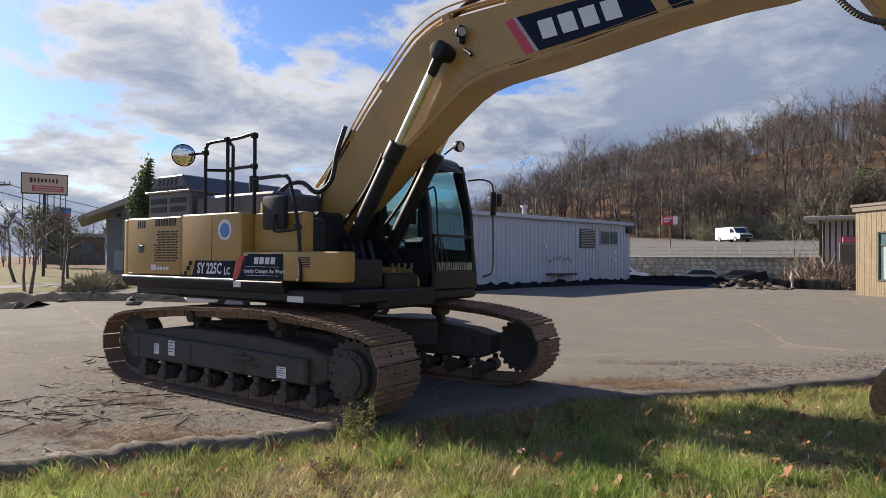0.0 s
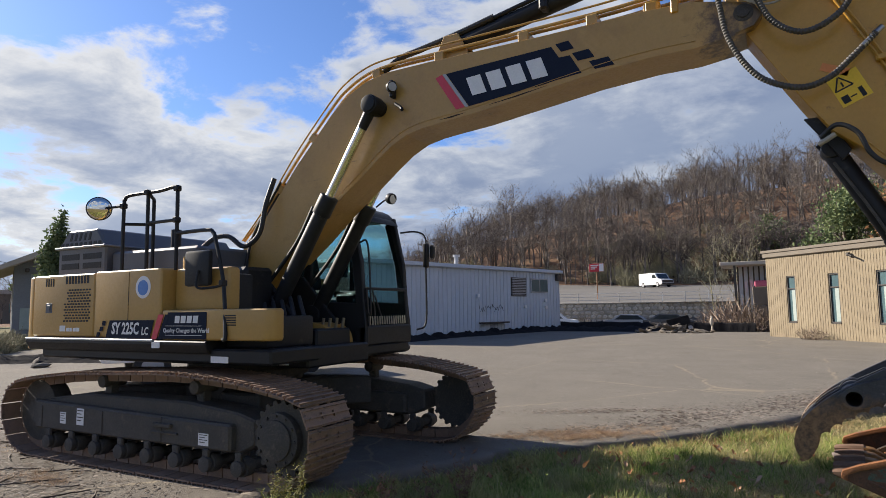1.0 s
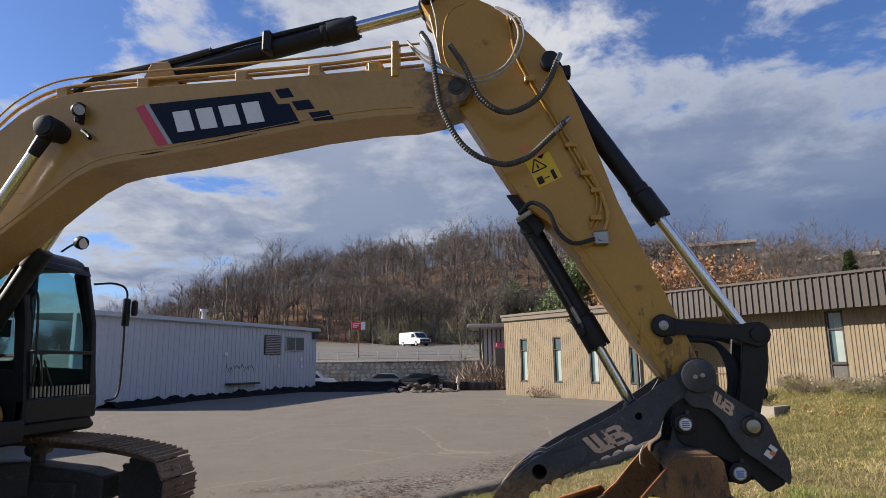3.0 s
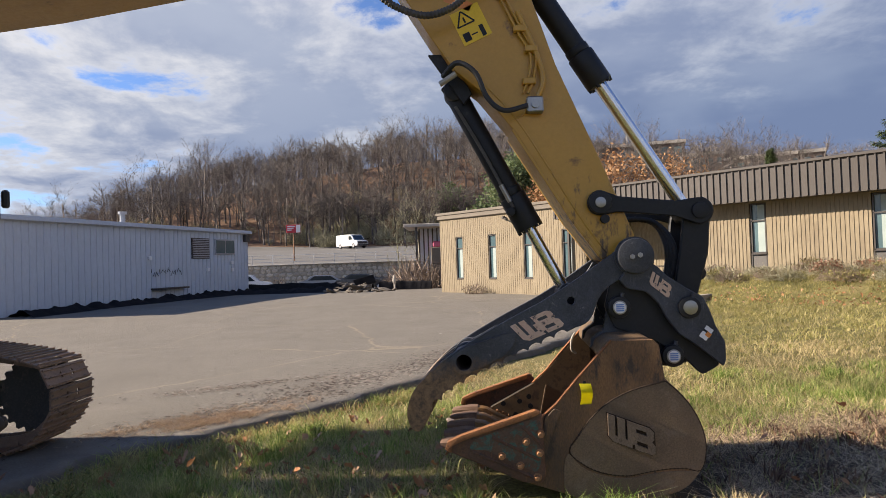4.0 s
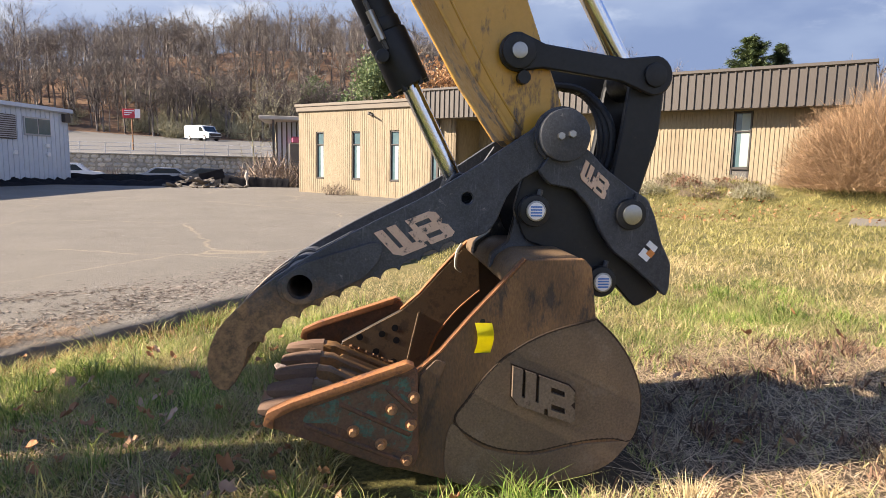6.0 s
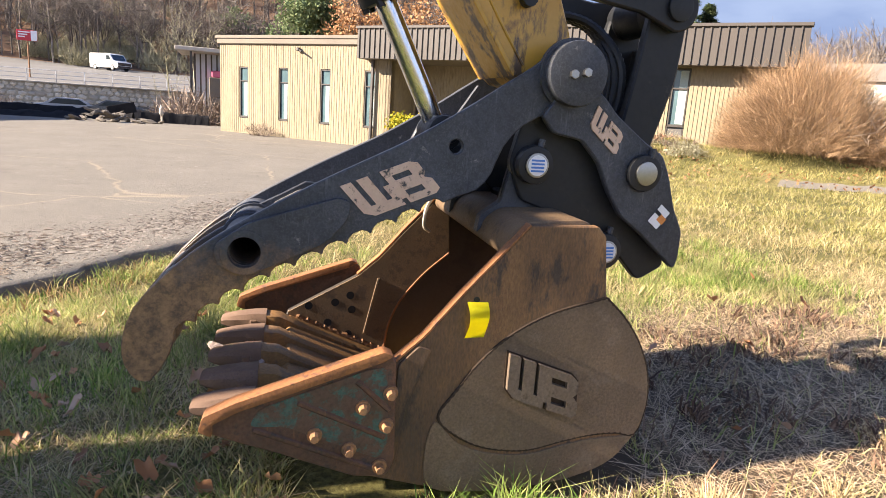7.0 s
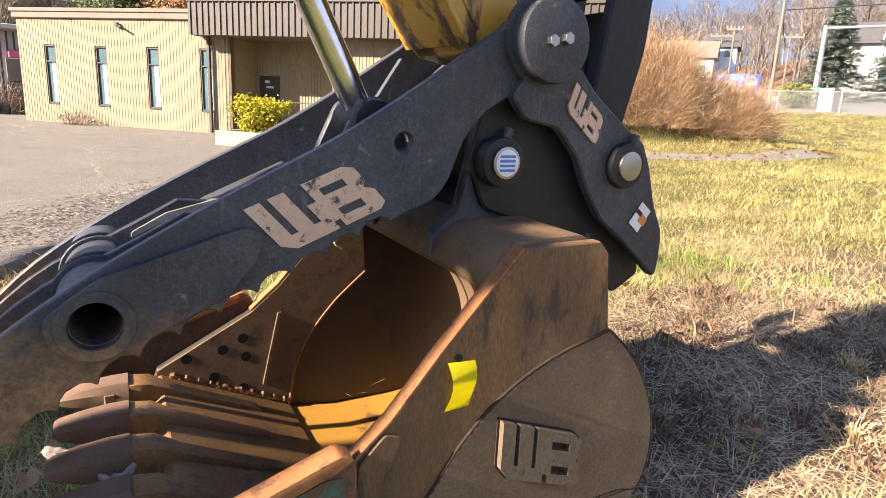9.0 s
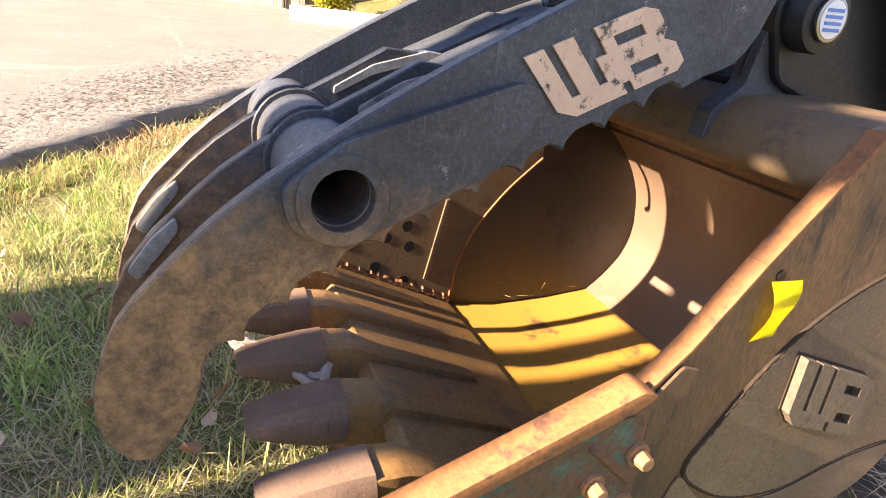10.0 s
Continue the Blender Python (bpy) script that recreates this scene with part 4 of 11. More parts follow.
def shoe_mesh():
    bm = B()
    L = 0.176
    for y0, y1 in ((-TW, -0.10), (-0.06, 0.06), (0.10, TW)):
        box(-L / 2, L / 2, y0, y1, -0.014, 0.0, into=bm)
    for x0, x1 in ((-L / 2, -0.028), (0.028, L / 2)):
        for y0, y1 in ((-0.10, -0.06), (0.06, 0.10)):
            box(x0, x1, y0, y1, -0.014, 0.0, into=bm)
    for x in (-0.076, -0.008, 0.062):
        box(x, x + 0.014, -TW, TW, 0.0, 0.019, into=bm)
    for y in (-0.075, 0.075):
        box(-L / 2, L / 2, y - 0.018, y + 0.018, -0.10, -0.014, into=bm)
    me = bpy.data.meshes.new("track_shoe")
    bm.to_mesh(me)
    bm.free()
    me.materials.append(M_SHOE)
    return me


SHOE = shoe_mesh()


def sprocket(parent, x, y, z, r, out):
    bm = B()
    pts = []
    n = 21
    for i in range(n):
        for k, rr in ((0.0, r), (0.30, r * 1.0), (0.5, r * 0.90), (0.8, r * 0.90)):
            a = 2 * math.pi * (i + k) / n
            pts.append((x + rr * math.cos(a), z + rr * math.sin(a)))
    prism(pts, y - 0.03, y + 0.03, into=bm)
    rod((x, y, z), (x, y + out * 0.10, z), r * 0.70, n=28, bev=0.015, into=bm)
    rod((x, y + out * 0.10, z), (x, y + out * 0.125, z), r * 0.52, n=28, bev=0.01, into=bm)
    for i in range(12):
        a = 2 * math.pi * i / 12
        rod((x + 0.62 * r * math.cos(a), y + out * 0.10, z + 0.62 * r * math.sin(a)), (x + 0.62 * r * math.cos(a), y + out * 0.115, z + 0.62 * r * math.sin(a)), 0.014, n=6, into=bm)
    part("sprocket", bm, M_FRAME, parent, "round toothed drive wheel, dusty black", smooth=True)


def track(side, ahead=0.0):
    y = side * TY
    bm = B()
    prism([(-9.0, 0.28), (-5.9, 0.28), (-5.72, 0.36), (-5.72, 0.58), (-5.95, 0.64), (-6.6, 0.70), (-8.2, 0.70), (-8.8, 0.62), (-9.1, 0.55), (-9.1, 0.34)], y - 0.16, y + 0.16, 0.02, into=bm)
    t = part("track", bm, M_FRAME, exc, "crawler track with rusty steel shoes on a black frame")
    part("side_frame", prism([(-8.95, 0.30), (-5.95, 0.30), (-5.95, 0.54), (-8.95, 0.60)], y - 0.235, y + 0.235, 0.02), M_FRAME, t)
    for x in (-8.85, -7.8, -6.9):
        part("frame_rib", box(x, x + 0.05, y - 0.245, y + 0.245, 0.32, 0.55, 0.006), M_FRAME, t)
    part("step", box(-6.95, -6.70, y - 0.27 if side < 0 else y + 0.20, y - 0.20 if side < 0 else y + 0.27, 0.46, 0.50, 0.008), M_FRAME, t)
    part("step_plate", box(-7.0, -6.62, y - 0.255, y + 0.255, 0.40, 0.42, 0.006), M_FRAME, t)
    loop = track_loop()
    seg = [(loop[(i + 1) % len(loop)] - loop[i]).length for i in range(len(loop))]
    total = sum(seg)
    n = round(total / 0.19)
    i, acc = 0, 0.0
    for k in range(n):
        s = total * k / n
        while acc + seg[i] < s:
            acc += seg[i]
            i += 1
        p = loop[i].lerp(loop[(i + 1) % len(loop)], (s - acc) / seg[i])
        a, b = loop[(i - 2) % len(loop)], loop[(i + 3) % len(loop)]
        d = (b - a).normalized()
        nrm = Vector((d.z, 0, -d.x))
        m = Matrix(((d.x, 0, nrm.x, p.x), (0, 1, 0, y), (d.z, 0, nrm.z, p.z), (0, 0, 0, 1)))
        put("track_shoe", SHOE, t, m=m)
    out = -1 if side < 0 else 1
    sprocket(t, -5.42, y + out * 0.12, 0.45, 0.33, out)
    bm = rod((-9.12, y - 0.10, 0.46), (-9.12, y + 0.10, 0.46), 0.34, n=28, bev=0.02)
    rod((-9.12, y - 0.14, 0.46), (-9.12, y + 0.14, 0.46), 0.12, n=16, into=bm)
    part("idler_wheel", bm, M_FRAME, t, smooth=True)
    for k in range(8):
        x = -8.68 + k * 0.405
        bm = B()
        for yy in (-0.15, 0.15):
            rod((x, y + yy - 0.05, 0.175), (x, y + yy + 0.05, 0.175), 0.085, n=14, bev=0.01, into=bm)
        rod((x, y - 0.22, 0.175), (x, y + 0.22, 0.175), 0.05, n=10, into=bm)
        rod((x, y - 0.262, 0.175), (x, y - 0.21, 0.175), 0.072, n=14, bev=0.012, into=bm)
        box(x - 0.038, x + 0.038, y - 0.245, y - 0.21, 0.20, 0.31, 0.008, into=bm)
        rod((x, y + 0.21, 0.175), (x, y + 0.262, 0.175), 0.072, n=14, bev=0.012, into=bm)
        box(x - 0.038, x + 0.038, y + 0.21, y + 0.245, 0.20, 0.31, 0.008, into=bm)
        part("track_roller", bm, M_FRAME, t, smooth=True)
    for x in (-7.95, -6.55):
        bm = rod((x, y - 0.13, 0.83), (x, y + 0.13, 0.83), 0.065, n=14, bev=0.01)
        box(x - 0.05, x + 0.05, y - 0.05, y + 0.05, 0.66, 0.80, 0.01, into=bm)
        part("carrier_roller", bm, M_FRAME, t, smooth=True)
    if side < 0:
        for x, z, w, h in ((-8.42, 0.44, 0.10, 0.12), (-8.12, 0.47, 0.12, 0.17), (-6.28, 0.39, 0.13, 0.11)):
            bm = box(x - w / 2, x + w / 2, y - 0.2405, y - 0.2365, z - h / 2, z + h / 2)
            lab_ = part("paper_label", bm, M_WHITE, t, "white paper label with worn print")
            bm = B()
            for q in range(4):
                box(x - w * 0.42, x + w * (0.40 - 0.22 * (q % 2)), y - 0.2412, y - 0.2408, z + h * (0.34 - 0.2 * q), z + h * (0.40 - 0.2 * q), into=bm)
            part("label_mark", bm, M_FRAME, lab_)
    t.matrix_basis = Matrix.Translation((ahead, 0, 0))
    return t


track(-1)
track(1, 0.36)

# carbody and slew ring
bm = B()
prism([(-8.3, -0.95), (-7.9, -0.6), (-7.9, 0.6), (-8.3, 0.95), (-7.75, 0.95), (-7.45, 0.55), (-6.95, 0.55), (-6.6, 0.95), (-6.05, 0.95), (-6.5, 0.6), (-6.5, -0.6), (-6.05, -0.95), (-6.6, -0.95), (-6.95, -0.55), (-7.45, -0.55), (-7.75, -0.95)], 0.40, 0.74, 0.02, into=bm, axis="z")
prism([(-8.0, -0.62), (-6.45, -0.62), (-6.45, 0.62), (-8.0, 0.62)], 0.42, 0.76, 0.03, into=bm, axis="z")
part("carbody", bm, M_FRAME, exc)
bm = rod((-7.2, 0, 0.74), (-7.2, 0, 0.98), 0.66, n=40, bev=0.01)
rod((-7.2, 0, 0.82), (-7.2, 0, 0.90), 0.72, n=40, into=bm)
part("slew_ring", bm, M_FRAME, exc, smooth=True)

# upper frame
bm = B()
box(-9.3, -5.75, -0.62, 0.45, 0.97, 1.18, 0.02, into=bm)
box(-9.1, -5.60, -1.30, -0.60, 1.06, 1.20, 0.02, into=bm)
box(-7.4, -5.80, 0.42, 1.42, 1.02, 1.14, 0.02, into=bm)
prism([(-7.35, 1.15), (-5.95, 1.15), (-6.05, 1.35), (-6.30, 1.62), (-6.62, 1.95), (-7.0, 2.02), (-7.3, 1.9)], -0.36, -0.30, 0.01, into=bm)
prism([(-7.35, 1.15), (-5.95, 1.15), (-6.05, 1.35), (-6.30, 1.62), (-6.62, 1.95), (-7.0, 2.02), (-7.3, 1.9)], 0.30, 0.36, 0.01, into=bm)
box(-6.75, -5.9, -0.30, 0.30, 1.15, 1.35, 0.02, into=bm)
box(-7.2, -6.45, -0.78, -0.36, 1.18, 2.02, 0.04, into=bm)
frame_part = part("upper_frame", bm, M_BLACK, exc, "black steel deck frame")
bm = box(-6.02, -5.80, -0.845, -0.84, 1.02, 1.08)
part("paper_label", bm, M_WHITE, frame_part, "white paper label")
bm = box(-6.35, -6.12, -1.306, -1.302, 1.07, 1.13)
part("paper_label", bm, M_WHITE, frame_part, "white paper label")
bm = B()
for i in range(5):
    x, y = -6.35 + 0.10 * i, -0.52 + 0.03 * i
    tube([(x, y, 1.2), (x + 0.02, y - 0.05, 1.42), (x - 0.08, y, 1.6), (x - 0.2, y + 0.1, 1.7)], 0.022, 8, into=bm)
part("hydraulic_hose", bm, M_RUBBER, frame_part, smooth=True)
for i in range(4):
    x = -6.12 + 0.055 * i
    bm = rod((x, 0.05 + 0.05 * i, 1.30), (x + 0.03, 0.05 + 0.05 * i, 1.46), 0.018, n=8)
    part("hose_fitting", bm, M_PIN, frame_part, smooth=True)

# counterweight, rounded at the back
arc = [(-7.2 + 2.55 * math.cos(radians(a)), 2.55 * math.sin(radians(a))) for a in np.linspace(149, 211, 19)]
bm = B()
prism(rounded([(-9.25, 1.33), *arc, (-9.25, -1.33)], 0.05), 1.15, 1.98, 0.05, into=bm, axis="z", segs=3)
part("counterweight", bm, M_TAN, exc, "rounded tan counterweight", smooth=True)


def panel(x0, x1, z0, z1, y, bev=0.03, material=M_TAN, name="side_panel", depth=0.5, label=""):
    return part(name, box(x0, x1, y, y + depth, z0, z1, bev, segs=3), material, exc, label, smooth=True)


rear_door = panel(-9.24, -8.10, 1.30, 1.99, -1.345, 0.035, label="tan side door with a slotted grille")
mid_door = panel(-8.09, -7.02, 1.30, 2.00, -1.350, 0.035, label="tan side door with a round badge")
front_cover = panel(-7.01, -6.24, 1.56, 1.99, -1.20, 0.05, depth=0.16, label="tan cover")
# tool box: its top slopes a little outwards and its front end is rounded in
tool_box = part("tool_box", prism([(-7.00, -1.352), (-5.68, -1.352), (-5.60, -1.335), (-5.555, -1.29), (-5.545, -1.20), (-5.60, -1.14), (-7.00, -1.14)], 1.28, 1.575, 0.03, axis="z", segs=3), M_TAN, exc, "long tan tool box with a dark decal", smooth=True)
part("tank_box", box(-7.0, -6.32, -1.04, -0.80, 1.20, 1.93, 0.03, segs=2), M_BLACK, exc, "black steel tank beside the boom", smooth=True)
part("valve_cover", box(-6.9, -5.82, -1.12, -0.45, 1.20, 1.50, 0.03, segs=2), M_BLACK, exc, smooth=True)
panel(-9.24, -7.02, 1.30, 1.98, 0.80, 0.03, depth=0.53)
# sill below the panels
bm = prism([(-1.375, 1.27), (-1.375, 1.235), (-1.33, 1.15), (-1.1, 1.15), (-1.1, 1.28), (-1.33, 1.285)], -9.30, -6.35, 0.008, axis="x")
part("sill", bm, M_BLACK, exc, "black sill with a glint painted along its top edge")
# a silver strip stands for the light reflected along the sill's top
bm = prism([(-1.378, 1.283), (-1.378, 1.262), (-1.30, 1.262), (-1.30, 1.292)], -9.31, -7.1, 0.004, axis="x")
part("sill_edge", bm, M_SILVER, exc)
bm = box(-7.10, -6.98, -1.381, -1.379, 1.20, 1.26)
part("reflector", bm, M_WHITE, exc)

# grille of small slots on the rear door
bm = B()
for i in range(9):
    for j in range(12):
        x = -8.62 + i * 0.052 + (0.026 if j % 2 else 0)
        z = 1.47 + j * 0.031
        if j < 7 or i > 0:
            box(x - 0.017, x + 0.017, -1.3485, -1.3455, z - 0.009, z + 0.009, into=bm)
part("grille", bm, M_BLACK, rear_door, "dark slots")
for i in range(4):
    part("louver", box(-9.0 + i * 0.045, -8.975 + i * 0.045, -1.3485, -1.3455, 1.86, 1.95), M_BLACK, rear_door)
for i in range(8):
    part("louver", box(-8.62 + i * 0.055, -8.585 + i * 0.055, -1.3485, -1.3455, 1.88, 1.97), M_BLACK, rear_door)
bm = box(-8.98, -8.86, -1.350, -1.3455, 1.56, 1.67, 0.001)
box(-8.95, -8.89, -1.358, -1.350, 1.58, 1.65, 0.002, into=bm)
part("latch", bm, M_GREY, rear_door)
# dealer's mark, as plain bars
bm = B()
for i, w in enumerate((0.06, 0.04, 0.05, 0.04, 0.05, 0.05)):
    box(-8.70 + i * 0.062, -8.70 + i * 0.062 + w, -1.3485, -1.3455, 1.355, 1.395 + (0.025 if i in (0, 1) else 0), into=bm)
part("dealer_mark", bm, M_WHITE, rear_door)
# round badge
bm = rod((-7.29, -1.352, 1.81), (-7.29, -1.354, 1.81), 0.115, n=32)
badge = part("badge", bm, M_WHITE, mid_door, "white round badge with a blue disc")
part("badge_disc", rod((-7.29, -1.3545, 1.805), (-7.29, -1.357, 1.805), 0.078, n=32), M_BLUE, badge)
bm = B()
box(-7.52, -7.515, -1.353, -1.3505, 1.32, 1.98, into=bm)
part("panel_gap", bm, M_BLACK, mid_door)


def slanted(x0, x1, z0, z1, slant, y, th=0.002, into=None):
    return prism([(x0, z0), (x1, z0), (x1 + slant, z1), (x0 + slant, z1)], y, y - th, into=into)


# model decal: navy field, squares, red bar
bm = slanted(-7.86, -7.16, 1.295, 1.475, 0.06, -1.3585)
for k, (x, z) in enumerate(((-7.93, 1.42), (-7.97, 1.36), (-8.02, 1.30))):
    slanted(x, x + 0.055, z, z + 0.05, 0.012, -1.3585, into=bm)
decal = part("model_decal", bm, M_NAVY, mid_door, "navy model decal")
text_mesh("model_number", "SY 225C", 0.118, M_WHITE, decal, pose(-7.545, -1.3625, 1.385, 90, 0, 0) @ Matrix.Diagonal((0.74, 1, 1, 1)), 0.005, 0.10)
text_mesh("model_suffix", "LC", 0.078, M_WHITE, decal, pose(-7.235, -1.3625, 1.362, 90, 0, 0) @ Matrix.Diagonal((0.8, 1, 1, 1)), 0.003, 0.10)
part("red_bar", slanted(-7.14, -7.06, 1.285, 1.53, 0.10, -1.357), M_RED, decal)
bm = slanted(-7.04, -6.98, 1.285, 1.53, 0.10, -1.357)
prism([(-6.98, 1.29), (-6.36, 1.29), (-6.36, 1.55), (-6.90, 1.55)], -1.3545, -1.3565, into=bm)
field = part("brand_decal", bm, M_NAVY, tool_box, "navy decal with white marks")
bm = B()
for i in range(4):
    slanted(-6.80 + i * 0.085, -6.735 + i * 0.085, 1.445, 1.515, 0.01, -1.3575, into=bm)
part("brand_mark", bm, M_WHITE, field)
bm = B()
box(-6.93, -6.42, -1.3595, -1.3575, 1.415, 1.419, into=bm)
box(-6.93, -6.42, -1.3595, -1.3575, 1.325, 1.329, into=bm)
part("rule", bm, M_WHITE, field)
text_mesh("slogan", "Quality Changes the World", 0.041, M_WHITE, field, pose(-6.640, -1.3605, 1.372, 90, 0, 0), 0.0008)
for i in range(5):
    part("louver", box(-6.12, -5.98, -1.3575, -1.3535, 1.42 + i * 0.022, 1.431 + i * 0.022), M_BLACK, tool_box)

# engine hood, charcoal
bm = B()
prism([(-9.34, 1.97), (-8.42, 1.97), (-8.42, 2.34), (-8.60, 2.55), (-9.15, 2.55), (-9.34, 2.36)], -1.02, 0.95, 0.02, into=bm)
box(-8.42, -6.98, -0.95, 0.45, 1.97, 2.26, 0.03, into=bm)
hood = part("engine_hood", bm, M_GREY, exc, "charcoal engine hood with vents")
bm = B()
for i in range(2):
    for j in range(2):
        box(-9.26 + i * 0.42, -8.92 + i * 0.42, -1.026, -1.018, 2.08 + j * 0.11, 2.15 + j * 0.11, into=bm)
for i in range(9):
    box(-9.28 + i * 0.09, -9.23 + i * 0.09, -1.026, -1.018, 2.36, 2.40, into=bm)
for i in range(5):
    slanted(-9.12 + i * 0.09, -9.08 + i * 0.09, 2.42, 2.51, 0.03, -1.0205, 0.004, into=bm)
part("vent", bm, M_BLACK, hood)
bm = box(-9.36, -8.40, -1.06, 0.97, 2.325, 2.35, 0.006)
part("hood_lip", bm, mat("hood_edge", (0.20, 0.22, 0.26), rough=0.4), hood)
part("filler_cap", rod((-6.98, -1.02, 1.98), (-6.98, -1.02, 2.13), 0.085, n=20, bev=0.012), M_TAN, exc, smooth=True)
bm = rod((-8.0, -0.4, 2.25), (-8.0, -0.4, 2.55), 0.06, n=16)
part("exhaust_stack", bm, M_BLACK, exc, smooth=True)

# handrail, round mirror and square mirror
R = 0.020
bm = tube([(-7.86, -1.2, 1.98), (-7.86, -1.2, 2.70), (-7.84, -1.2, 2.79), (-7.76, -1.2, 2.83), (-7.30, -1.2, 2.83), (-7.08, -1.2, 2.85), (-7.02, -1.2, 2.83), (-7.0, -1.2, 2.76), (-7.0, -1.2, 1.98)], R, 8, step=3)
tube([(-7.63, -1.0, 1.98), (-7.63, -1.0, 2.80)], R, 8, into=bm)
tube([(-7.46, -1.2, 1.98), (-7.46, -1.2, 2.83)], R, 8, into=bm)
tube([(-7.86, -1.2, 2.52), (-7.63, -1.0, 2.52)], R * 0.9, 8, into=bm)
tube([(-7.46, -1.2, 2.50), (-7.0, -1.2, 2.50)], R * 0.9, 8, into=bm)
tube([(-7.63, -1.0, 2.80), (-7.46, -1.2, 2.83)], R * 0.9, 8, into=bm)
tube([(-7.0, -1.2, 2.36), (-6.54, -1.22, 2.36), (-6.45, -1.22, 2.33), (-6.40, -1.23, 2.25), (-6.24, -1.27, 1.82), (-6.09, -1.375, 1.34), (-6.12, -1.375, 1.29)], R, 8, into=bm)
for x, z in ((-7.0, 2.83), (-7.0, 2.5), (-7.86, 2.72), (-7.46, 2.83), (-6.24, 1.82)):
    box(x - 0.03, x + 0.03, -1.24 if x < -6.5 else -1.31, -1.17 if x < -6.5 else -1.24, z - 0.03, z + 0.03, 0.01, into=bm)
rail = part("handrail", bm, M_BLACK, exc, "black tube handrail", smooth=True)
bm = rod((-8.160, -1.290, 2.702), (-8.122, -1.314, 2.70), 0.122, 0.134, n=28, bev=0.01)
tube([(-7.88, -1.2, 2.72), (-8.02, -1.25, 2.71), (-8.12, -1.29, 2.70)], 0.014, 8, into=bm)
mirror = part("round_mirror", bm, M_BLACK, rail, "round convex mirror on the handrail", smooth=True)
bm = B()
bmesh.ops.create_uvsphere(bm, u_segments=24, v_segments=12, radius=0.122)
bm.transform(Matrix.Translation((-8.124, -1.313, 2.70)) @ Vector((0.84, -0.54, -0.05)).to_track_quat("Z", "Y").to_matrix().to_4x4() @ Matrix.Diagonal((1, 1, 0.28, 1)))
part("mirror_glass", bm, M_MIRROR, mirror, smooth=True)
bm = box(-6.73, -6.39, -1.32, -1.26, 1.80, 2.15, 0.03, segs=2)
tube([(-6.52, -1.33, 1.95), (-6.50, -1.36, 1.79), (-6.36, -1.32, 1.78), (-6.24, -1.28, 1.80)], 0.012, 8, into=bm)
part("square_mirror", bm, M_BLACK, rail, "black square mirror back", smooth=True)

# cab
cab = part("cab", prism(rounded([(-7.45, 2.70), (-6.06, 2.70), (-6.10, 2.80), (-6.24, 2.87), (-7.34, 2.87), (-7.45, 2.80)], 0.05), 0.44, 1.49, 0.03, segs=2), M_BLACK, exc, "black operator's cab with tinted glass", smooth=True)
for y0, y1 in ((0.46, 0.53), (1.40, 1.47)):
    part("door_panel", prism([(-7.45, 1.13), (-5.84, 1.13), (-5.80, 1.34), (-5.83, 1.62), (-7.45, 1.72)], y0, y1, 0.012), M_BLACK, cab, smooth=True)
    part("front_pillar", prism([(-5.83, 1.60), (-5.95, 1.60), (-6.0, 2.10), (-6.16, 2.66), (-6.02, 2.76), (-5.87, 2.12)], y0, y1, 0.012), M_BLACK, cab, smooth=True)
    part("rear_pillar", prism([(-7.45, 1.70), (-7.36, 1.70), (-7.36, 2.74), (-7.45, 2.60)], y0, y1, 0.012), M_BLACK, cab, smooth=True)
    part("middle_pillar", prism([(-6.74, 1.68), (-6.62, 1.68), (-6.62, 2.74), (-6.74, 2.74)], y0, y1, 0.012), M_BLACK, cab, smooth=True)
part("front_panel", box(-5.90, -5.79, 0.46, 1.47, 1.13, 1.36, 0.02), M_BLACK, cab, smooth=True)
part("rear_panel", box(-7.45, -7.38, 0.46, 1.47, 1.13, 1.80, 0.02), M_BLACK, cab, smooth=True)
part("window_bar", prism([(-5.785, 1.36), (-5.845, 1.36), (-5.865, 1.80), (-5.825, 1.80)], 0.50, 0.53), M_BLACK, cab, smooth=True)
part("cross_bar", box(-5.86, -5.81, 0.53, 1.40, 1.78, 1.815, 0.006), M_BLACK, cab, smooth=True)
part("cab_floor", box(-7.4, -5.9, 0.53, 1.40, 1.13, 1.2, 0.006), M_BLACK, cab, smooth=True)
part("roof_rail", prism([(-6.04, 2.66), (-6.10, 2.74), (-6.02, 2.72), (-5.98, 2.64)], 0.46, 1.47, 0.006), M_BLACK, cab, smooth=True)
part("skirt", prism([(-7.0, 1.15), (-5.88, 1.15), (-5.80, 1.05), (-5.86, 1.0), (-7.0, 1.0)], 0.44, 1.49, 0.02), M_BLACK, cab, smooth=True)


def pane(pts, y0, y1, axis="y"):
    ob = part("pane", prism(pts, y0, y1, axis=axis), M_GLASS, cab, "tinted cab glass")
    ob.visible_shadow = False
pane([(-5.835, 1.37), (-5.84, 1.37), (-5.865, 1.79), (-5.86, 1.79)], 0.54, 1.40)
pane([(-5.860, 1.81), (-5.865, 1.81), (-6.085, 2.68), (-6.08, 2.68)], 0.54, 1.40)
for y in (0.49, 1.43):
    pane([(-6.61, 1.66), (-5.96, 1.62), (-6.03, 2.10), (-6.16, 2.62), (-6.26, 2.70), (-6.61, 2.70)], y, y + 0.005)
    pane([(-7.36, 1.72), (-6.75, 1.70), (-6.75, 2.70), (-7.30, 2.70)], y, y + 0.005)
pane([(0.53, 1.82), (1.40, 1.82), (1.40, 2.68), (0.53, 2.68)], -7.41, -7.405, axis="x")
bm = box(-7.05, -6.55, 0.72, 1.18, 1.55, 1.68, 0.05, segs=2)
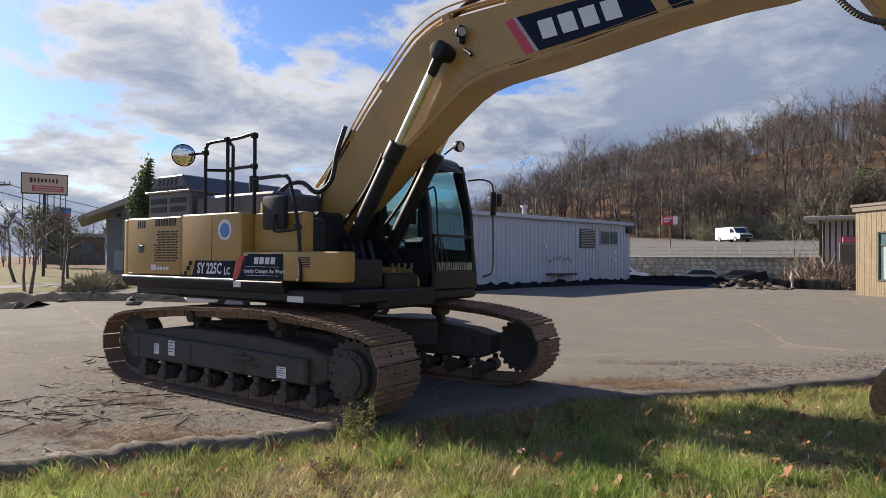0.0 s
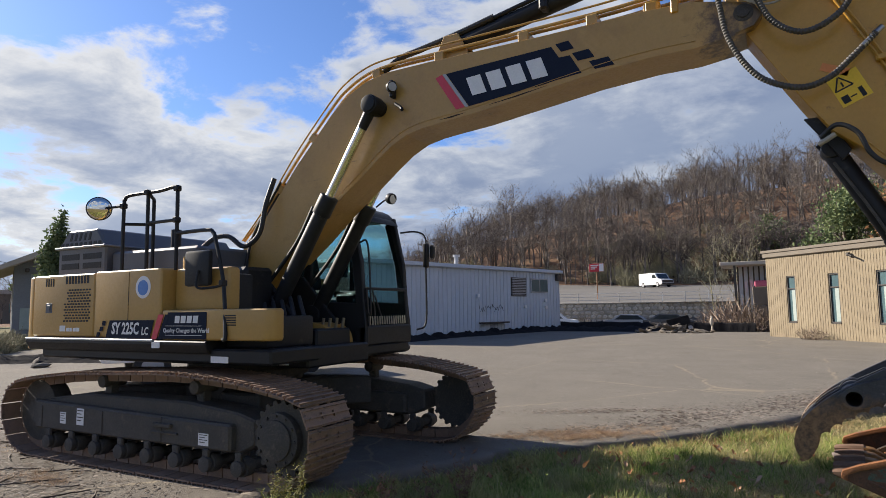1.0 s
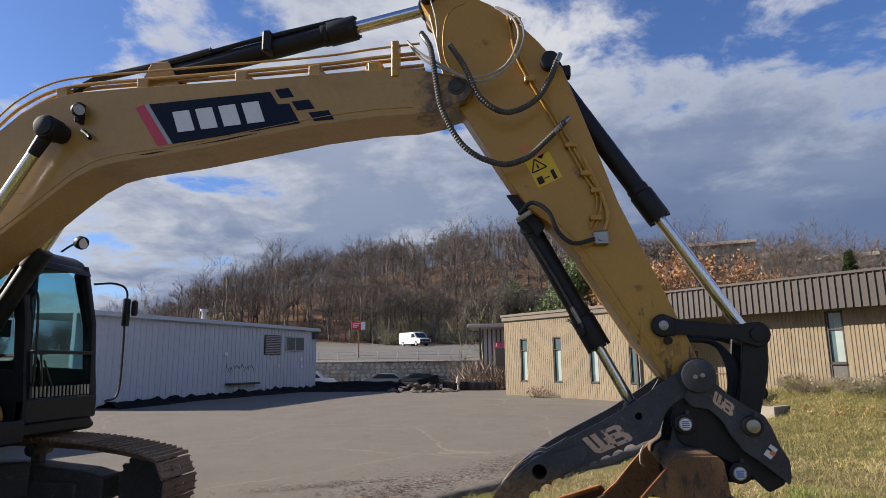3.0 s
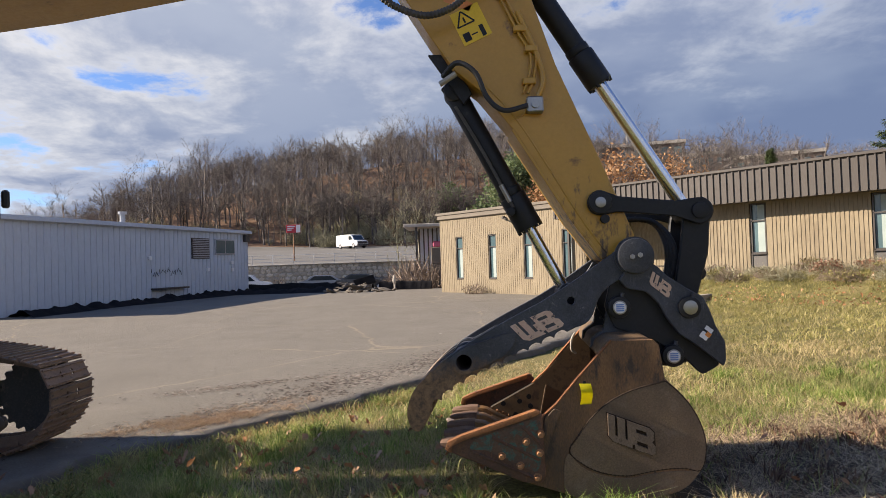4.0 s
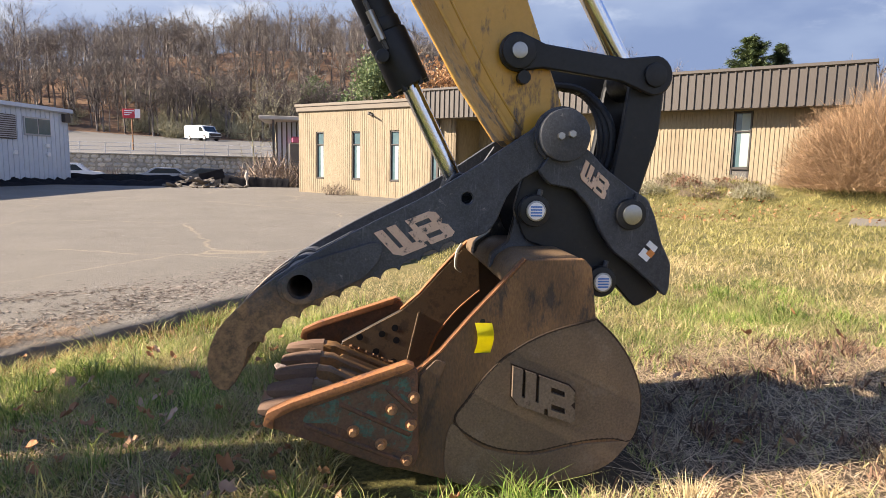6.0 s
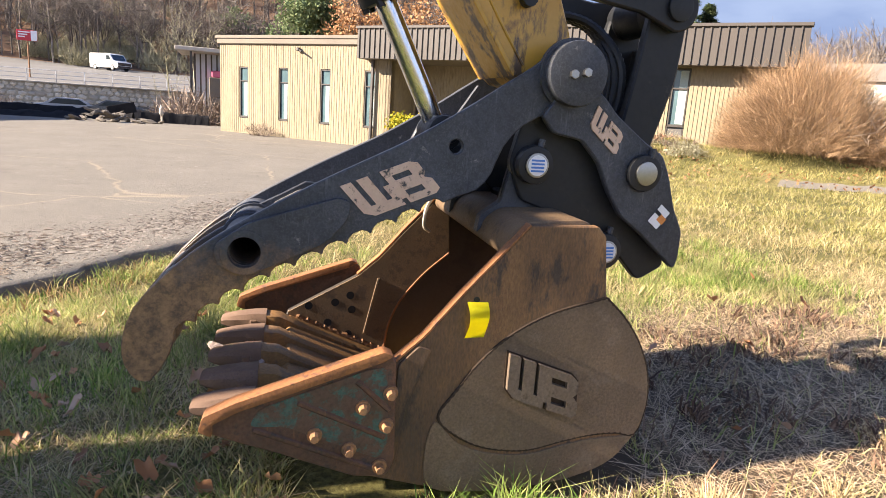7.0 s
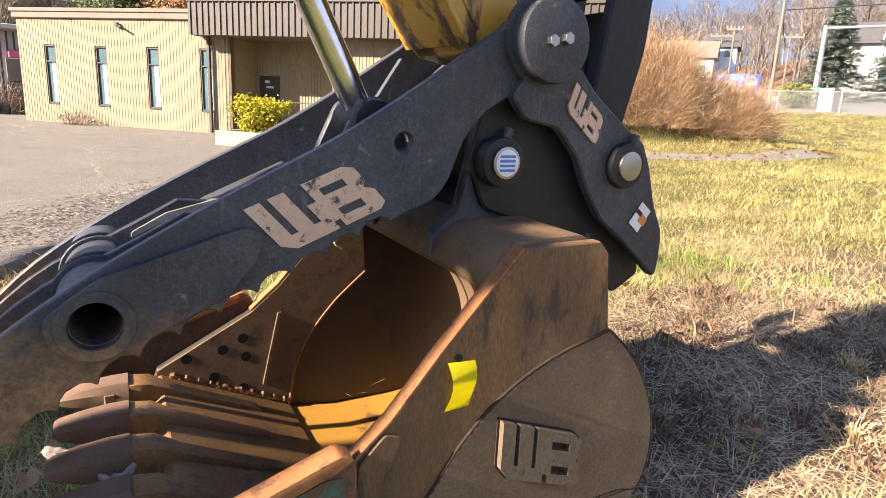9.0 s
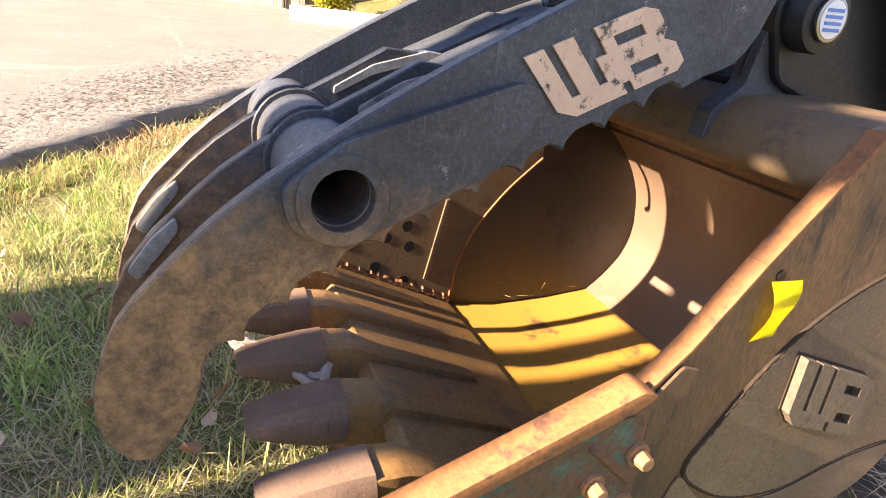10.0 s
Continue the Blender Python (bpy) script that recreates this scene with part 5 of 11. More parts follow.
prism([(-7.05, 1.62), (-6.93, 1.62), (-7.08, 2.32), (-7.20, 2.32)], 0.74, 1.16, 0.04, into=bm)
box(-7.0, -6.6, 0.80, 1.10, 1.2, 1.56, 0.03, into=bm)
for y in (0.64, 1.22):
    box(-6.85, -6.45, y - 0.05, y + 0.05, 1.72, 1.80, 0.03, into=bm)
part("seat", bm, M_SEAT, cab, smooth=True)
bm = box(-6.35, -6.05, 0.58, 0.74, 1.2, 1.75, 0.03)
box(-6.30, -6.27, 0.56, 0.76, 1.95, 2.12, 0.01, into=bm)
tube([(-6.2, 0.85, 1.2), (-6.15, 0.85, 1.6), (-6.22, 0.85, 1.75)], 0.02, 8, into=bm)
tube([(-6.2, 1.05, 1.2), (-6.15, 1.05, 1.6), (-6.22, 1.05, 1.75)], 0.02, 8, into=bm)
part("console", bm, M_BLACK, cab)
bm = B()
for i in range(16):
    y = 0.57 + i * 0.052
    rod((-5.815, y, 1.37), (-5.822, y, 1.47), 0.010, n=6, into=bm)
part("front_guard", bm, mat("guard_metal", (0.42, 0.38, 0.30), rough=0.5), cab)
bm = tube([(-5.83, 0.70, 1.42), (-5.845, 0.66, 1.80)], 0.010, 6)
tube([(-5.84, 0.85, 1.44), (-5.855, 0.72, 1.72)], 0.010, 6, into=bm)
part("wiper", bm, M_BLACK, cab)
bm = rod((-5.83, 1.02, 2.95), (-5.77, 1.00, 2.93), 0.07, n=20, bev=0.012)
tube([(-5.86, 1.03, 2.95), (-5.95, 1.05, 2.92), (-6.05, 1.05, 2.86)], 0.012, 6, into=bm)
lamp = part("work_lamp", bm, M_BLACK, cab, "round work lamp on the cab roof", smooth=True)
part("lens", rod((-5.768, 1.0, 2.93), (-5.762, 0.999, 2.929), 0.055, n=20), M_WHITE, lamp)
bm = box(-5.72, -5.66, 1.66, 1.74, 2.10, 2.42, 0.02, segs=2)
tube([(-5.95, 1.47, 2.56), (-5.80, 1.62, 2.58), (-5.70, 1.70, 2.50), (-5.70, 1.70, 2.2)], 0.012, 8, into=bm)
tube([(-5.70, 1.70, 2.15), (-5.68, 1.68, 1.80), (-5.66, 1.62, 1.36), (-5.74, 1.52, 1.28)], 0.013, 8, into=bm)
box(-5.66, -5.60, 1.72, 1.80, 2.22, 2.40, 0.02, into=bm)
part("cab_mirror", bm, M_BLACK, cab, "black cab mirror on a bent arm", smooth=True)
part("grab_handle", tube([(-5.80, 0.50, 1.5), (-5.74, 0.47, 1.55), (-5.78, 0.47, 2.3), (-5.92, 0.50, 2.35)], 0.012, 8), M_BLACK, cab, smooth=True)
# tan fender in front of the deck
bm = prism(rounded([(-6.30, 1.16), (-5.93, 1.16), (-5.96, 1.30), (-6.10, 1.40), (-6.30, 1.42)], 0.05), 0.02, 0.40, 0.02, segs=2)
part("front_cover", bm, M_TAN, exc, smooth=True)

# boom
BY = 0.22
boom_side = [(-7.10, 1.62), (-7.22, 1.78), (-7.18, 2.05), (-7.06, 2.29), (-6.74, 2.60), (-6.26, 3.18), (-5.76, 3.70), (-5.56, 3.86), (-5.34, 3.97), (-5.05, 4.025), (-4.55, 4.035), (-3.24, 4.04), (-2.50, 4.055), (-2.08, 4.045), (-1.80, 3.98), (-1.62, 3.93), (-1.56, 3.82), (-1.62, 3.74), (-1.76, 3.70), (-2.05, 3.655), (-2.4, 3.65), (-2.9, 3.605), (-4.05, 3.435), (-4.40, 3.40), (-4.62, 3.375), (-4.82, 3.33), (-5.00, 3.24), (-5.18, 3.11), (-5.42, 2.92), (-5.80, 2.63), (-6.12, 2.35), (-6.45, 2.10), (-6.77, 1.82), (-6.95, 1.62)]
bm = prism(boom_side, -BY + 0.012, BY - 0.012, 0.0)
boom = part("boom", bm, M_BOOM, exc, "tan steel boom with a dark decal")
for y in (-BY, BY - 0.012):
    bm = prism(boom_side, y, y + 0.012, 0.003)
    # the side plate stands a little inside of the flanges
    part("side_plate", bm, M_BOOM, boom)
low = [p for p in boom_side[18:32]]
bm = B()
rings = []
for i, a in enumerate(low):
    d = (Vector(low[min(i + 1, len(low) - 1)]) - Vector(low[max(i - 1, 0)])).normalized()
    nrm = Vector((d.y, -d.x)) * 0.016
    if nrm.y > 0:
        nrm = -nrm
    o = Vector(a) + nrm
    rings.append([bm.verts.new((p[0], y, p[1])) for p, y in ((a, -BY - 0.012), (a, BY + 0.012), (o, BY + 0.012), (o, -BY - 0.012))])
for r0, r1 in zip(rings, rings[1:]):
    for k in range(4):
        bm.faces.new((r0[k], r0[(k + 1) % 4], r1[(k + 1) % 4], r1[k]))
bm.faces.new(rings[0])
bm.faces.new(rings[-1][::-1])
bmesh.ops.recalc_face_normals(bm, faces=bm.faces)
part("lower_flange", bm, M_BOOM, boom)
part("weld_seam", tube([(x, -BY - 0.001, z + 0.05) for x, z in low[1:-1]], 0.005, 6), M_BOOM, boom, smooth=True)
for x0, x1, z0, z1 in ((-3.95, -3.30, 3.475, 3.565), (-3.62, -3.12, 3.555, 3.615), (-4.45, -4.15, 3.415, 3.445)):
    part("scrape", prism([(x0, z0), ((x0 + x1) / 2, (z0 + z1) / 2 - 0.012), (x1, z1), ((x0 + x1) / 2 + 0.05, (z0 + z1) / 2 + 0.010)], -BY - 0.0005, -BY - 0.0015), M_SCRAPE_SHADE, boom, "dark scrape in the paint")
# near and far cylinder bosses
for y in (-1, 1):
    bm = rod((-5.14, y * 0.20, 3.64), (-5.14, y * 0.46, 3.64), 0.085, n=24, bev=0.012)
    part("boom_pin", bm, M_BLACK, boom, smooth=True)
bm = prism([(-4.475, 3.845), (-4.40, 3.87), (-4.155, 3.50), (-4.25, 3.49)], -0.2215, -0.2245)
part("red_bar", bm, M_RED, boom)
part("grey_bar", prism([(-4.395, 3.87), (-4.36, 3.87), (-4.115, 3.50), (-4.150, 3.50)], -0.2215, -0.2245), M_SILVER, boom)
bm = prism([(-4.355, 3.87), (-3.27, 3.915), (-3.20, 3.80), (-3.10, 3.80), (-3.0, 3.62), (-4.11, 3.50)], -0.2215, -0.2245)
for x0, z0, w in ((-3.18, 3.85, 0.12), (-3.03, 3.735, 0.15), (-2.88, 3.63, 0.17)):
    prism([(x0, z0), (x0 + w, z0 + 0.008), (x0 + w - 0.05, z0 + 0.09), (x0 - 0.05, z0 + 0.08)], -0.2215, -0.2245, into=bm)
decal = part("boom_decal", bm, M_NAVY, boom, "navy slanted decal with white block marks")
bm = B()
for i in range(4):
    x = -4.07 + i * 0.205
    z = 3.60 + i * 0.014
    prism([(x, z), (x + 0.15, z + 0.01), (x + 0.085, z + 0.195), (x - 0.065, z + 0.185)], -0.2250, -0.2275, into=bm)
part("brand_mark", bm, M_WHITE, decal, "white block mark")
# work lamp on the boom's side
bm = rod((-4.96, -0.30, 3.82), (-4.92, -0.33, 3.81), 0.055, n=18, bev=0.008)
box(-4.98, -4.94, -0.30, -0.22, 3.72, 3.90, 0.006, into=bm)
tube([(-4.94, -0.24, 3.66), (-4.86, -0.26, 3.60), (-4.84, -0.27, 3.57)], 0.018, 8, into=bm)
lamp = part("boom_lamp", bm, M_BLACK, boom, "small round lamp on the boom", smooth=True)
part("lens", rod((-4.918, -0.331, 3.81), (-4.912, -0.335, 3.809), 0.045, n=18), M_SILVER, lamp)
# pipes along the boom's back
for k, (y, up) in enumerate(((-0.15, 0.06), (-0.07, 0.06), (0.07, 0.06), (0.15, 0.06), (-0.18, 0.12))):
    pts = [(-7.12, y, 2.38), (-6.78, y, 2.68 + up * 0.5), (-6.30, y, 3.22 + up), (-5.80, y, 3.75 + up), (-5.58, y, 3.92 + up), (-5.32, y, 4.03 + up), (-5.0, y, 4.07 + up), (-4.4, y, 4.08 + up), (-3.2, y, 4.10 + up), (-2.72, y, 4.115 + up), (-2.40, y, 4.13 + up * 1.1), (-2.0, y, 4.14 + up * 1.2)]
    part("hydraulic_pipe", tube(pts, 0.017 if k < 4 else 0.010, 8), M_TAN, boom, smooth=True)
for x, z, a in ((-6.50, 2.91, 47), (-6.02, 3.43, 46), (-5.2, 4.0, 10), (-4.45, 4.035, 0), (-3.55, 4.04, 1), (-2.9, 4.05, 1)):
    bm = box(-0.05, 0.05, -0.2, 0.2, 0.0, 0.10, 0.008, m=pose(x, 0, z, 0, -a, 0))
    part("pipe_clamp", bm, M_TAN, boom)
bm = box(-2.23, -2.17, -0.235, -0.12, 3.98, 4.30, 0.008)
box(-2.46, -2.32, -0.20, 0.0, 4.03, 4.16, 0.03, into=bm)
part("pipe_bracket", bm, M_YELLOW, boom)

# boom cylinders
for y in (-0.36, 0.36):
    p, q = Vector((-5.14, y, 3.64)), Vector((-6.46, y, 1.50))
    d = (q - p).normalized()
    g = p + d * 1.07
    bm = rod(g, q, 0.085, n=24, bev=0.006)
    rod(g - d * 0.02, g + d * 0.20, 0.10, n=24, bev=0.012, into=bm)
    rod(q - Vector((0, 0.09, 0)), q + Vector((0, 0.09, 0)), 0.11, n=20, bev=0.01, into=bm)
    tube([g + d * 0.15 + Vector((-0.11, -0.02, 0.05)), g + d * 0.6 + Vector((-0.11, -0.02, 0.05)), q + Vector((-0.1, -0.02, 0.3))], 0.022, 8, into=bm)
    c = part("boom_cylinder", bm, M_BLACK, exc, "black hydraulic cylinder with a chrome rod", smooth=True)
    bm = rod(p, g, 0.048, n=24)
    part("piston_rod", bm, M_CHROME, c, "chrome rod", smooth=True)
    part("rod_eye", rod(p - Vector((0, 0.08, 0)), p + Vector((0, 0.08, 0)), 0.10, n=24, bev=0.012), M_BLACK, c, smooth=True)
    part("rod_end", rod(p, p + d * 0.26, 0.062, 0.052, n=20), M_BLACK, c, smooth=True)

# big hose bends beside the boom foot
for k in range(3):
    part("boom_hose", tube([(-6.55, -0.27 - 0.03 * k, 3.05), (-6.63, -0.32 - 0.03 * k, 2.75), (-6.68, -0.36, 2.42), (-6.85, -0.42, 2.28), (-7.05, -0.46, 2.40), (-7.25, -0.5 - 0.05 * k, 2.38 - 0.05 * k), (-7.5, -0.55, 2.2)], 0.026, 8, ribs=0.004) if k == 0 else
         tube([(-6.52, -0.06 - 0.07 * k, 3.02), (-6.76, -0.08 - 0.07 * k, 2.66), (-6.92, -0.1 - 0.07 * k, 2.36), (-6.98, -0.12 - 0.08 * k, 2.0)], 0.018, 8), M_RUBBER, boom, smooth=True)

# ---- stick, linkage, coupler, thumb ----
SY = 0.115          # the near face of the stick
AC = 0.085          # the middle of the arm across its width
SF = 0.215          # its far face
stick_side = [(-2.00, 4.70), (-1.96, 4.78), (-1.86, 4.82), (-1.70, 4.80), (-1.40, 4.63), (-1.17, 4.44), (-1.02, 4.27), (-0.83, 4.02), (-0.64, 3.45), (-0.45, 2.86), (-0.16, 2.17), (0.03, 1.70), (0.06, 1.60), (0.05, 1.51), (0.0, 1.47), (-0.15, 1.495), (-0.185, 1.525), (-0.38, 1.80), (-0.75, 2.42), (-0.97, 2.70), (-1.14, 2.84), (-1.31, 3.10), (-1.62, 3.62), (-1.80, 3.92), (-1.87, 4.31), (-1.93, 4.58)]
bm = prism(stick_side, -SY, SF, 0.006)
stick = part("stick", bm, M_STICK, exc, "yellow steel dipper stick, worn near the tip")
bm = rod((-1.69, -0.225, 3.86), (-1.69, 0.405, 3.86), 0.075, n=24, bev=0.012)
rod((-1.69, -0.235, 3.86), (-1.69, 0.43, 3.86), 0.045, n=18, bev=0.01, into=bm)
part("stick_pin", bm, M_FRAME, stick, smooth=True)
for (x, z, r) in ((-1.94, 4.75, 0.075), (-0.93, 4.06, 0.075)):
    bm = rod((x, -0.20, z), (x, 0.37, z), r, n=22, bev=0.012)
    part("pin_boss", bm, M_BLACK, stick, smooth=True)
# ribs and weld seams on the side
for pts in (((-1.62, 4.66), (-1.74, 4.60), (-1.80, 4.45), (-1.80, 4.2), (-1.72, 4.0)),):
    part("weld_seam", tube([(x, -SY - 0.002, z) for x, z in pts], 0.006, 6), M_YELLOW, stick, smooth=True)
part("weld_seam", tube([(-0.78, 2.46, 0)[:1] + (-SY - 0.001, 2.46), (-0.52, -SY - 0.001, 2.62)], 0.005, 6), M_YELLOW, stick)
# welds along the edge of the lower box, and the bottom plate that stands proud of the sides
edge_line = [(-0.150, 1.56), (-0.335, 1.83), (-0.70, 2.45), (-0.92, 2.72)]
part("weld_seam", tube([(x, -SY - 0.001, z) for x, z in edge_line], 0.006, 6), M_STICK, stick, smooth=True)
part("bottom_plate", prism([(-0.190, 1.515), (-0.392, 1.795), (-0.765, 2.415), (-0.752, 2.425), (-0.378, 1.808), (-0.176, 1.528)], -SY - 0.012, SF + 0.012, 0.003), M_STICK, stick, "worn bottom plate of the stick")
# steel lines down the side
for k, o in enumerate((0.0, 0.035)):
    pts = [(-1.26 + o, -0.140, 4.50), (-1.22 + o, -0.140, 4.2), (-1.16 + o, -0.140, 4.02), (-1.02 + o, -0.140, 3.74), (-0.86 + o, -0.140, 3.42), (-0.70 + o, -0.140, 3.08), (-0.62 + o, -0.140, 2.92), (-0.64 + o, -0.140, 2.76), (-0.68 + o, -0.140, 2.66)]
    part("steel_line", tube(pts, 0.009, 8), M_STICK, stick, smooth=True)
part("steel_line", tube([(-0.70, -0.145, 3.22), (-0.60, -0.145, 2.98), (-0.545, -0.145, 2.80), (-0.55, -0.145, 2.70), (-0.60, -0.145, 2.60)], 0.018, 8), M_STICK, stick, smooth=True)
for x, z in ((-1.10, 3.92), (-0.80, 3.34), (-0.69, 3.10), (-0.64, 2.74), (-1.20, 4.45), (-0.62, 2.96)):
    part("line_clamp", box(x - 0.04, x + 0.05, -0.165, -0.113, z - 0.022, z + 0.022, 0.006), M_STICK, stick)
bm = box(-0.66, -0.55, -0.185, -0.113, 2.52, 2.63, 0.01)
part("valve_block", bm, M_PIN, stick, "pale valve block")
part("fitting", rod((-0.605, -0.185, 2.575), (-0.605, -0.20, 2.575), 0.028, n=12), M_PIN, stick)
# hoses at the joint
H1 = [(-1.98, -0.22, 4.36), (-1.90, -0.27, 4.20), (-1.86, -0.29, 3.95), (-1.80, -0.30, 3.62), (-1.62, -0.31, 3.30), (-1.36, -0.30, 3.16), (-1.16, -0.28, 3.20), (-1.00, -0.25, 3.34), (-0.84, -0.23, 3.50)]
part("ribbed_hose", tube(H1, 0.020, 10, ribs=0.005), M_HOSE, stick, "dusty ribbed hose", smooth=True)
H2 = [(-1.74, -0.24, 4.22), (-1.62, -0.28, 4.0), (-1.50, -0.30, 3.72), (-1.30, -0.30, 3.58), (-1.08, -0.29, 3.66), (-0.95, -0.27, 3.84), (-0.88, -0.24, 4.02)]
part("ribbed_hose", tube(H2, 0.020, 10, ribs=0.005), M_HOSE, stick, "dusty ribbed hose", smooth=True)
for a, b in (((-0.93, -0.245, 3.41), (-0.80, -0.22, 3.54)), ((-0.91, -0.25, 3.94), (-0.85, -0.235, 4.08)), ((-1.97, -0.23, 4.33), (-1.91, -0.26, 4.22))):
    part("hose_end", rod(a, b, 0.021, n=12, bev=0.004), M_PIN, stick, smooth=True)
for k in range(2):
    o = 0.04 * k
    H3 = [(-1.36 + o * 0.4, -0.20, 4.55), (-1.22 + o, -0.24, 4.42), (-1.18 + o, -0.27, 4.22), (-1.30 + o, -0.28, 3.98), (-1.55 + o, -0.28, 3.90 - o), (-1.80 + o, -0.27, 4.0), (-1.98, -0.24, 4.12 + o), (-2.1, -0.2, 4.3)]
    part("grease_line", tube(H3, 0.010, 8), M_WHITEHOSE, stick, smooth=True)
part("grease_line", tube([(-1.94, -0.19, 4.80), (-1.86, -0.2, 4.5), (-1.84, -0.22, 4.2)], 0.008, 6), M_WHITEHOSE, stick, smooth=True)
# labels
def tilted(x, z, w, h, a, y, th=0.002):
    m = Matrix.Translation((x, y, z)) @ Matrix.Rotation(radians(-a), 4, "Y")
    return box(-w / 2, w / 2, -th, 0, -h / 2, h / 2, m=m)
lab = part("warning_label", tilted(-1.015, 3.155, 0.21, 0.24, 24, -SY - 0.002), M_WARN, stick, "yellow warning label with black marks")
turn = Matrix.Rotation(radians(-24), 3, "Y")
for u, v, w, h, a in ((-0.03, 0.012, 0.125, 0.011, 0), (-0.062, 0.060, 0.115, 0.011, 58), (0.002, 0.060, 0.115, 0.011, -58), (-0.03, 0.045, 0.012, 0.040, 0), (-0.060, -0.070, 0.050, 0.060, 0), (-0.005, -0.070, 0.045, 0.010, 0), (0.055, -0.070, 0.030, 0.080, 0)):
    p = turn @ Vector((u, 0, v))
    part("label_mark", tilted(-1.015 + p.x, 3.155 + p.z, w, h, 24 + a, -SY - 0.0045, 0.001), M_BLACK, lab)
part("orange_label", tilted(-1.10, 3.31, 0.19, 0.06, -24 + 0, -SY - 0.002), M_ORANGE, stick)

# stick cylinder
def cylinder(p, q, gland, r, rr, name_label, eye=0.09):
    p, q = Vector(p), Vector(q)
    d = (q - p).normalized()
    g = p + d * (q - p).length * gland
    bm = rod(g, p, r, n=26, bev=0.006)
    rod(g - d * 0.24, g + d * 0.02, r * 1.22, n=26, bev=0.012, into=bm)
    rod(g - d * 0.30, g - d * 0.24, r * 1.1, n=26, bev=0.012, into=bm)
    rod(p - Vector((0, 0.10, 0)), p + Vector((0, 0.10, 0)), eye * 1.1, n=20, bev=0.01, into=bm)
    for a in range(6):
        v = Vector((d.z, 0, -d.x)) * math.cos(a * 1.047) + Vector((0, 1, 0)) * math.sin(a * 1.047)
        rod(g + v * r * 1.05, g + d * 0.035 + v * r * 1.05, 0.014, n=6, into=bm)
    c = part(name_label[0], bm, M_BLACK, exc, name_label[1], smooth=True)
    part("piston_rod", rod(g, q - d * 0.05, rr, n=26), M_CHROME, c, "chrome rod", smooth=True)
    part("rod_eye", rod(q - Vector((0, 0.09, 0)), q + Vector((0, 0.09, 0)), eye, n=22, bev=0.012), M_BLACK, c, smooth=True)
    return c, g, d


c, g, d = cylinder((-4.35, 0, 4.23), (-1.95, AC, 4.76), 0.72, 0.088, 0.052, ("stick_cylinder", "black stick cylinder on the boom's back"))
part("cylinder_pipe", tube([(-4.2, -0.05, 4.352), (-3.5, -0.04, 4.507), (-2.95, 0.0, 4.628), (-2.76, 0.01, 4.668), (-2.70, 0.015, 4.66), (-2.68, 0.02, 4.61)], 0.022, 8), M_BLACK, c, smooth=True)
part("cylinder_hose", tube([(-5.25, -0.08, 4.05), (-5.0, -0.08, 4.20), (-4.75, -0.06, 4.26), (-4.50, -0.06, 4.30), (-4.2, -0.06, 4.355), (-3.9, -0.06, 4.42)], 0.03, 8, ribs=0.004), M_RUBBER, c, smooth=True)
part("pipe_clamp", box(-3.42, -3.34, -0.11, 0.06, 4.36, 4.565, 0.02), M_BLACK, c)
part("cylinder_bracket", prism([(-4.58, 4.02), (-4.12, 4.02), (-4.27, 4.32), (-4.43, 4.32)], -0.12, -0.09, 0.01), M_TAN, boom)
part("cylinder_bracket", prism([(-4.58, 4.02), (-4.12, 4.02), (-4.27, 4.32), (-4.43, 4.32)], 0.09, 0.12, 0.01), M_TAN, boom)

c, g, d = cylinder((-0.91, AC, 4.06), (0.475, AC, 1.83), 0.575, 0.078, 0.047, ("bucket_cylinder", "black bucket cylinder with a long chrome rod"))
part("port_block", box(-0.045, 0.045, -0.14, -0.05, -0.05, 0.05, 0.01, m=Matrix.Translation((-0.80, AC, 4.02))), M_BLACK, c)

c, g, d = cylinder((-1.14, AC, 2.74), (-0.40, AC, 1.29), 0.665, 0.078, 0.042, ("thumb_cylinder", "black thumb cylinder with a chrome rod"), 0.07)
part("cylinder_line", tube([(-1.16 + 0.02, -0.015, 2.62), (-0.96, -0.013, 2.30), (-0.80, -0.013, 1.98), (-0.76, -0.013, 1.90)], 0.011, 8), M_HOSE, c, smooth=True)
part("hose_end", rod((-0.84, -0.015, 2.06), (-0.78, -0.015, 1.94), 0.018, n=10), M_PIN, c, smooth=True)
part("port_cap", rod((-0.78, 0.015, 1.87), (-0.78, -0.035, 1.87), 0.03, n=14, bev=0.005), M_BLACK, c, smooth=True)
part("cylinder_bracket", prism([(-1.32, 2.98), (-1.08, 2.62), (-1.02, 2.70), (-1.18, 2.98)], -0.045, -0.01, 0.006), M_BLACK, stick)
part("cylinder_bracket", prism([(-1.24, 2.80), (-1.10, 2.62), (-1.00, 2.68), (-1.14, 2.90)], 0.18, 0.215, 0.006), M_BLACK, stick)
part("thumb_hose", tube([(-1.22, -0.12, 2.80), (-1.12, -0.22, 2.86), (-1.00, -0.24, 2.78), (-0.93, -0.23, 2.62), (-0.82, -0.22, 2.53), (-0.66, -0.21, 2.56)], 0.018, 8), M_RUBBER, stick, smooth=True)
part("hose_end", rod((-1.24, -0.15, 2.74), (-1.13, -0.18, 2.80), 0.02, n=10), M_WHITEHOSE, stick, smooth=True)

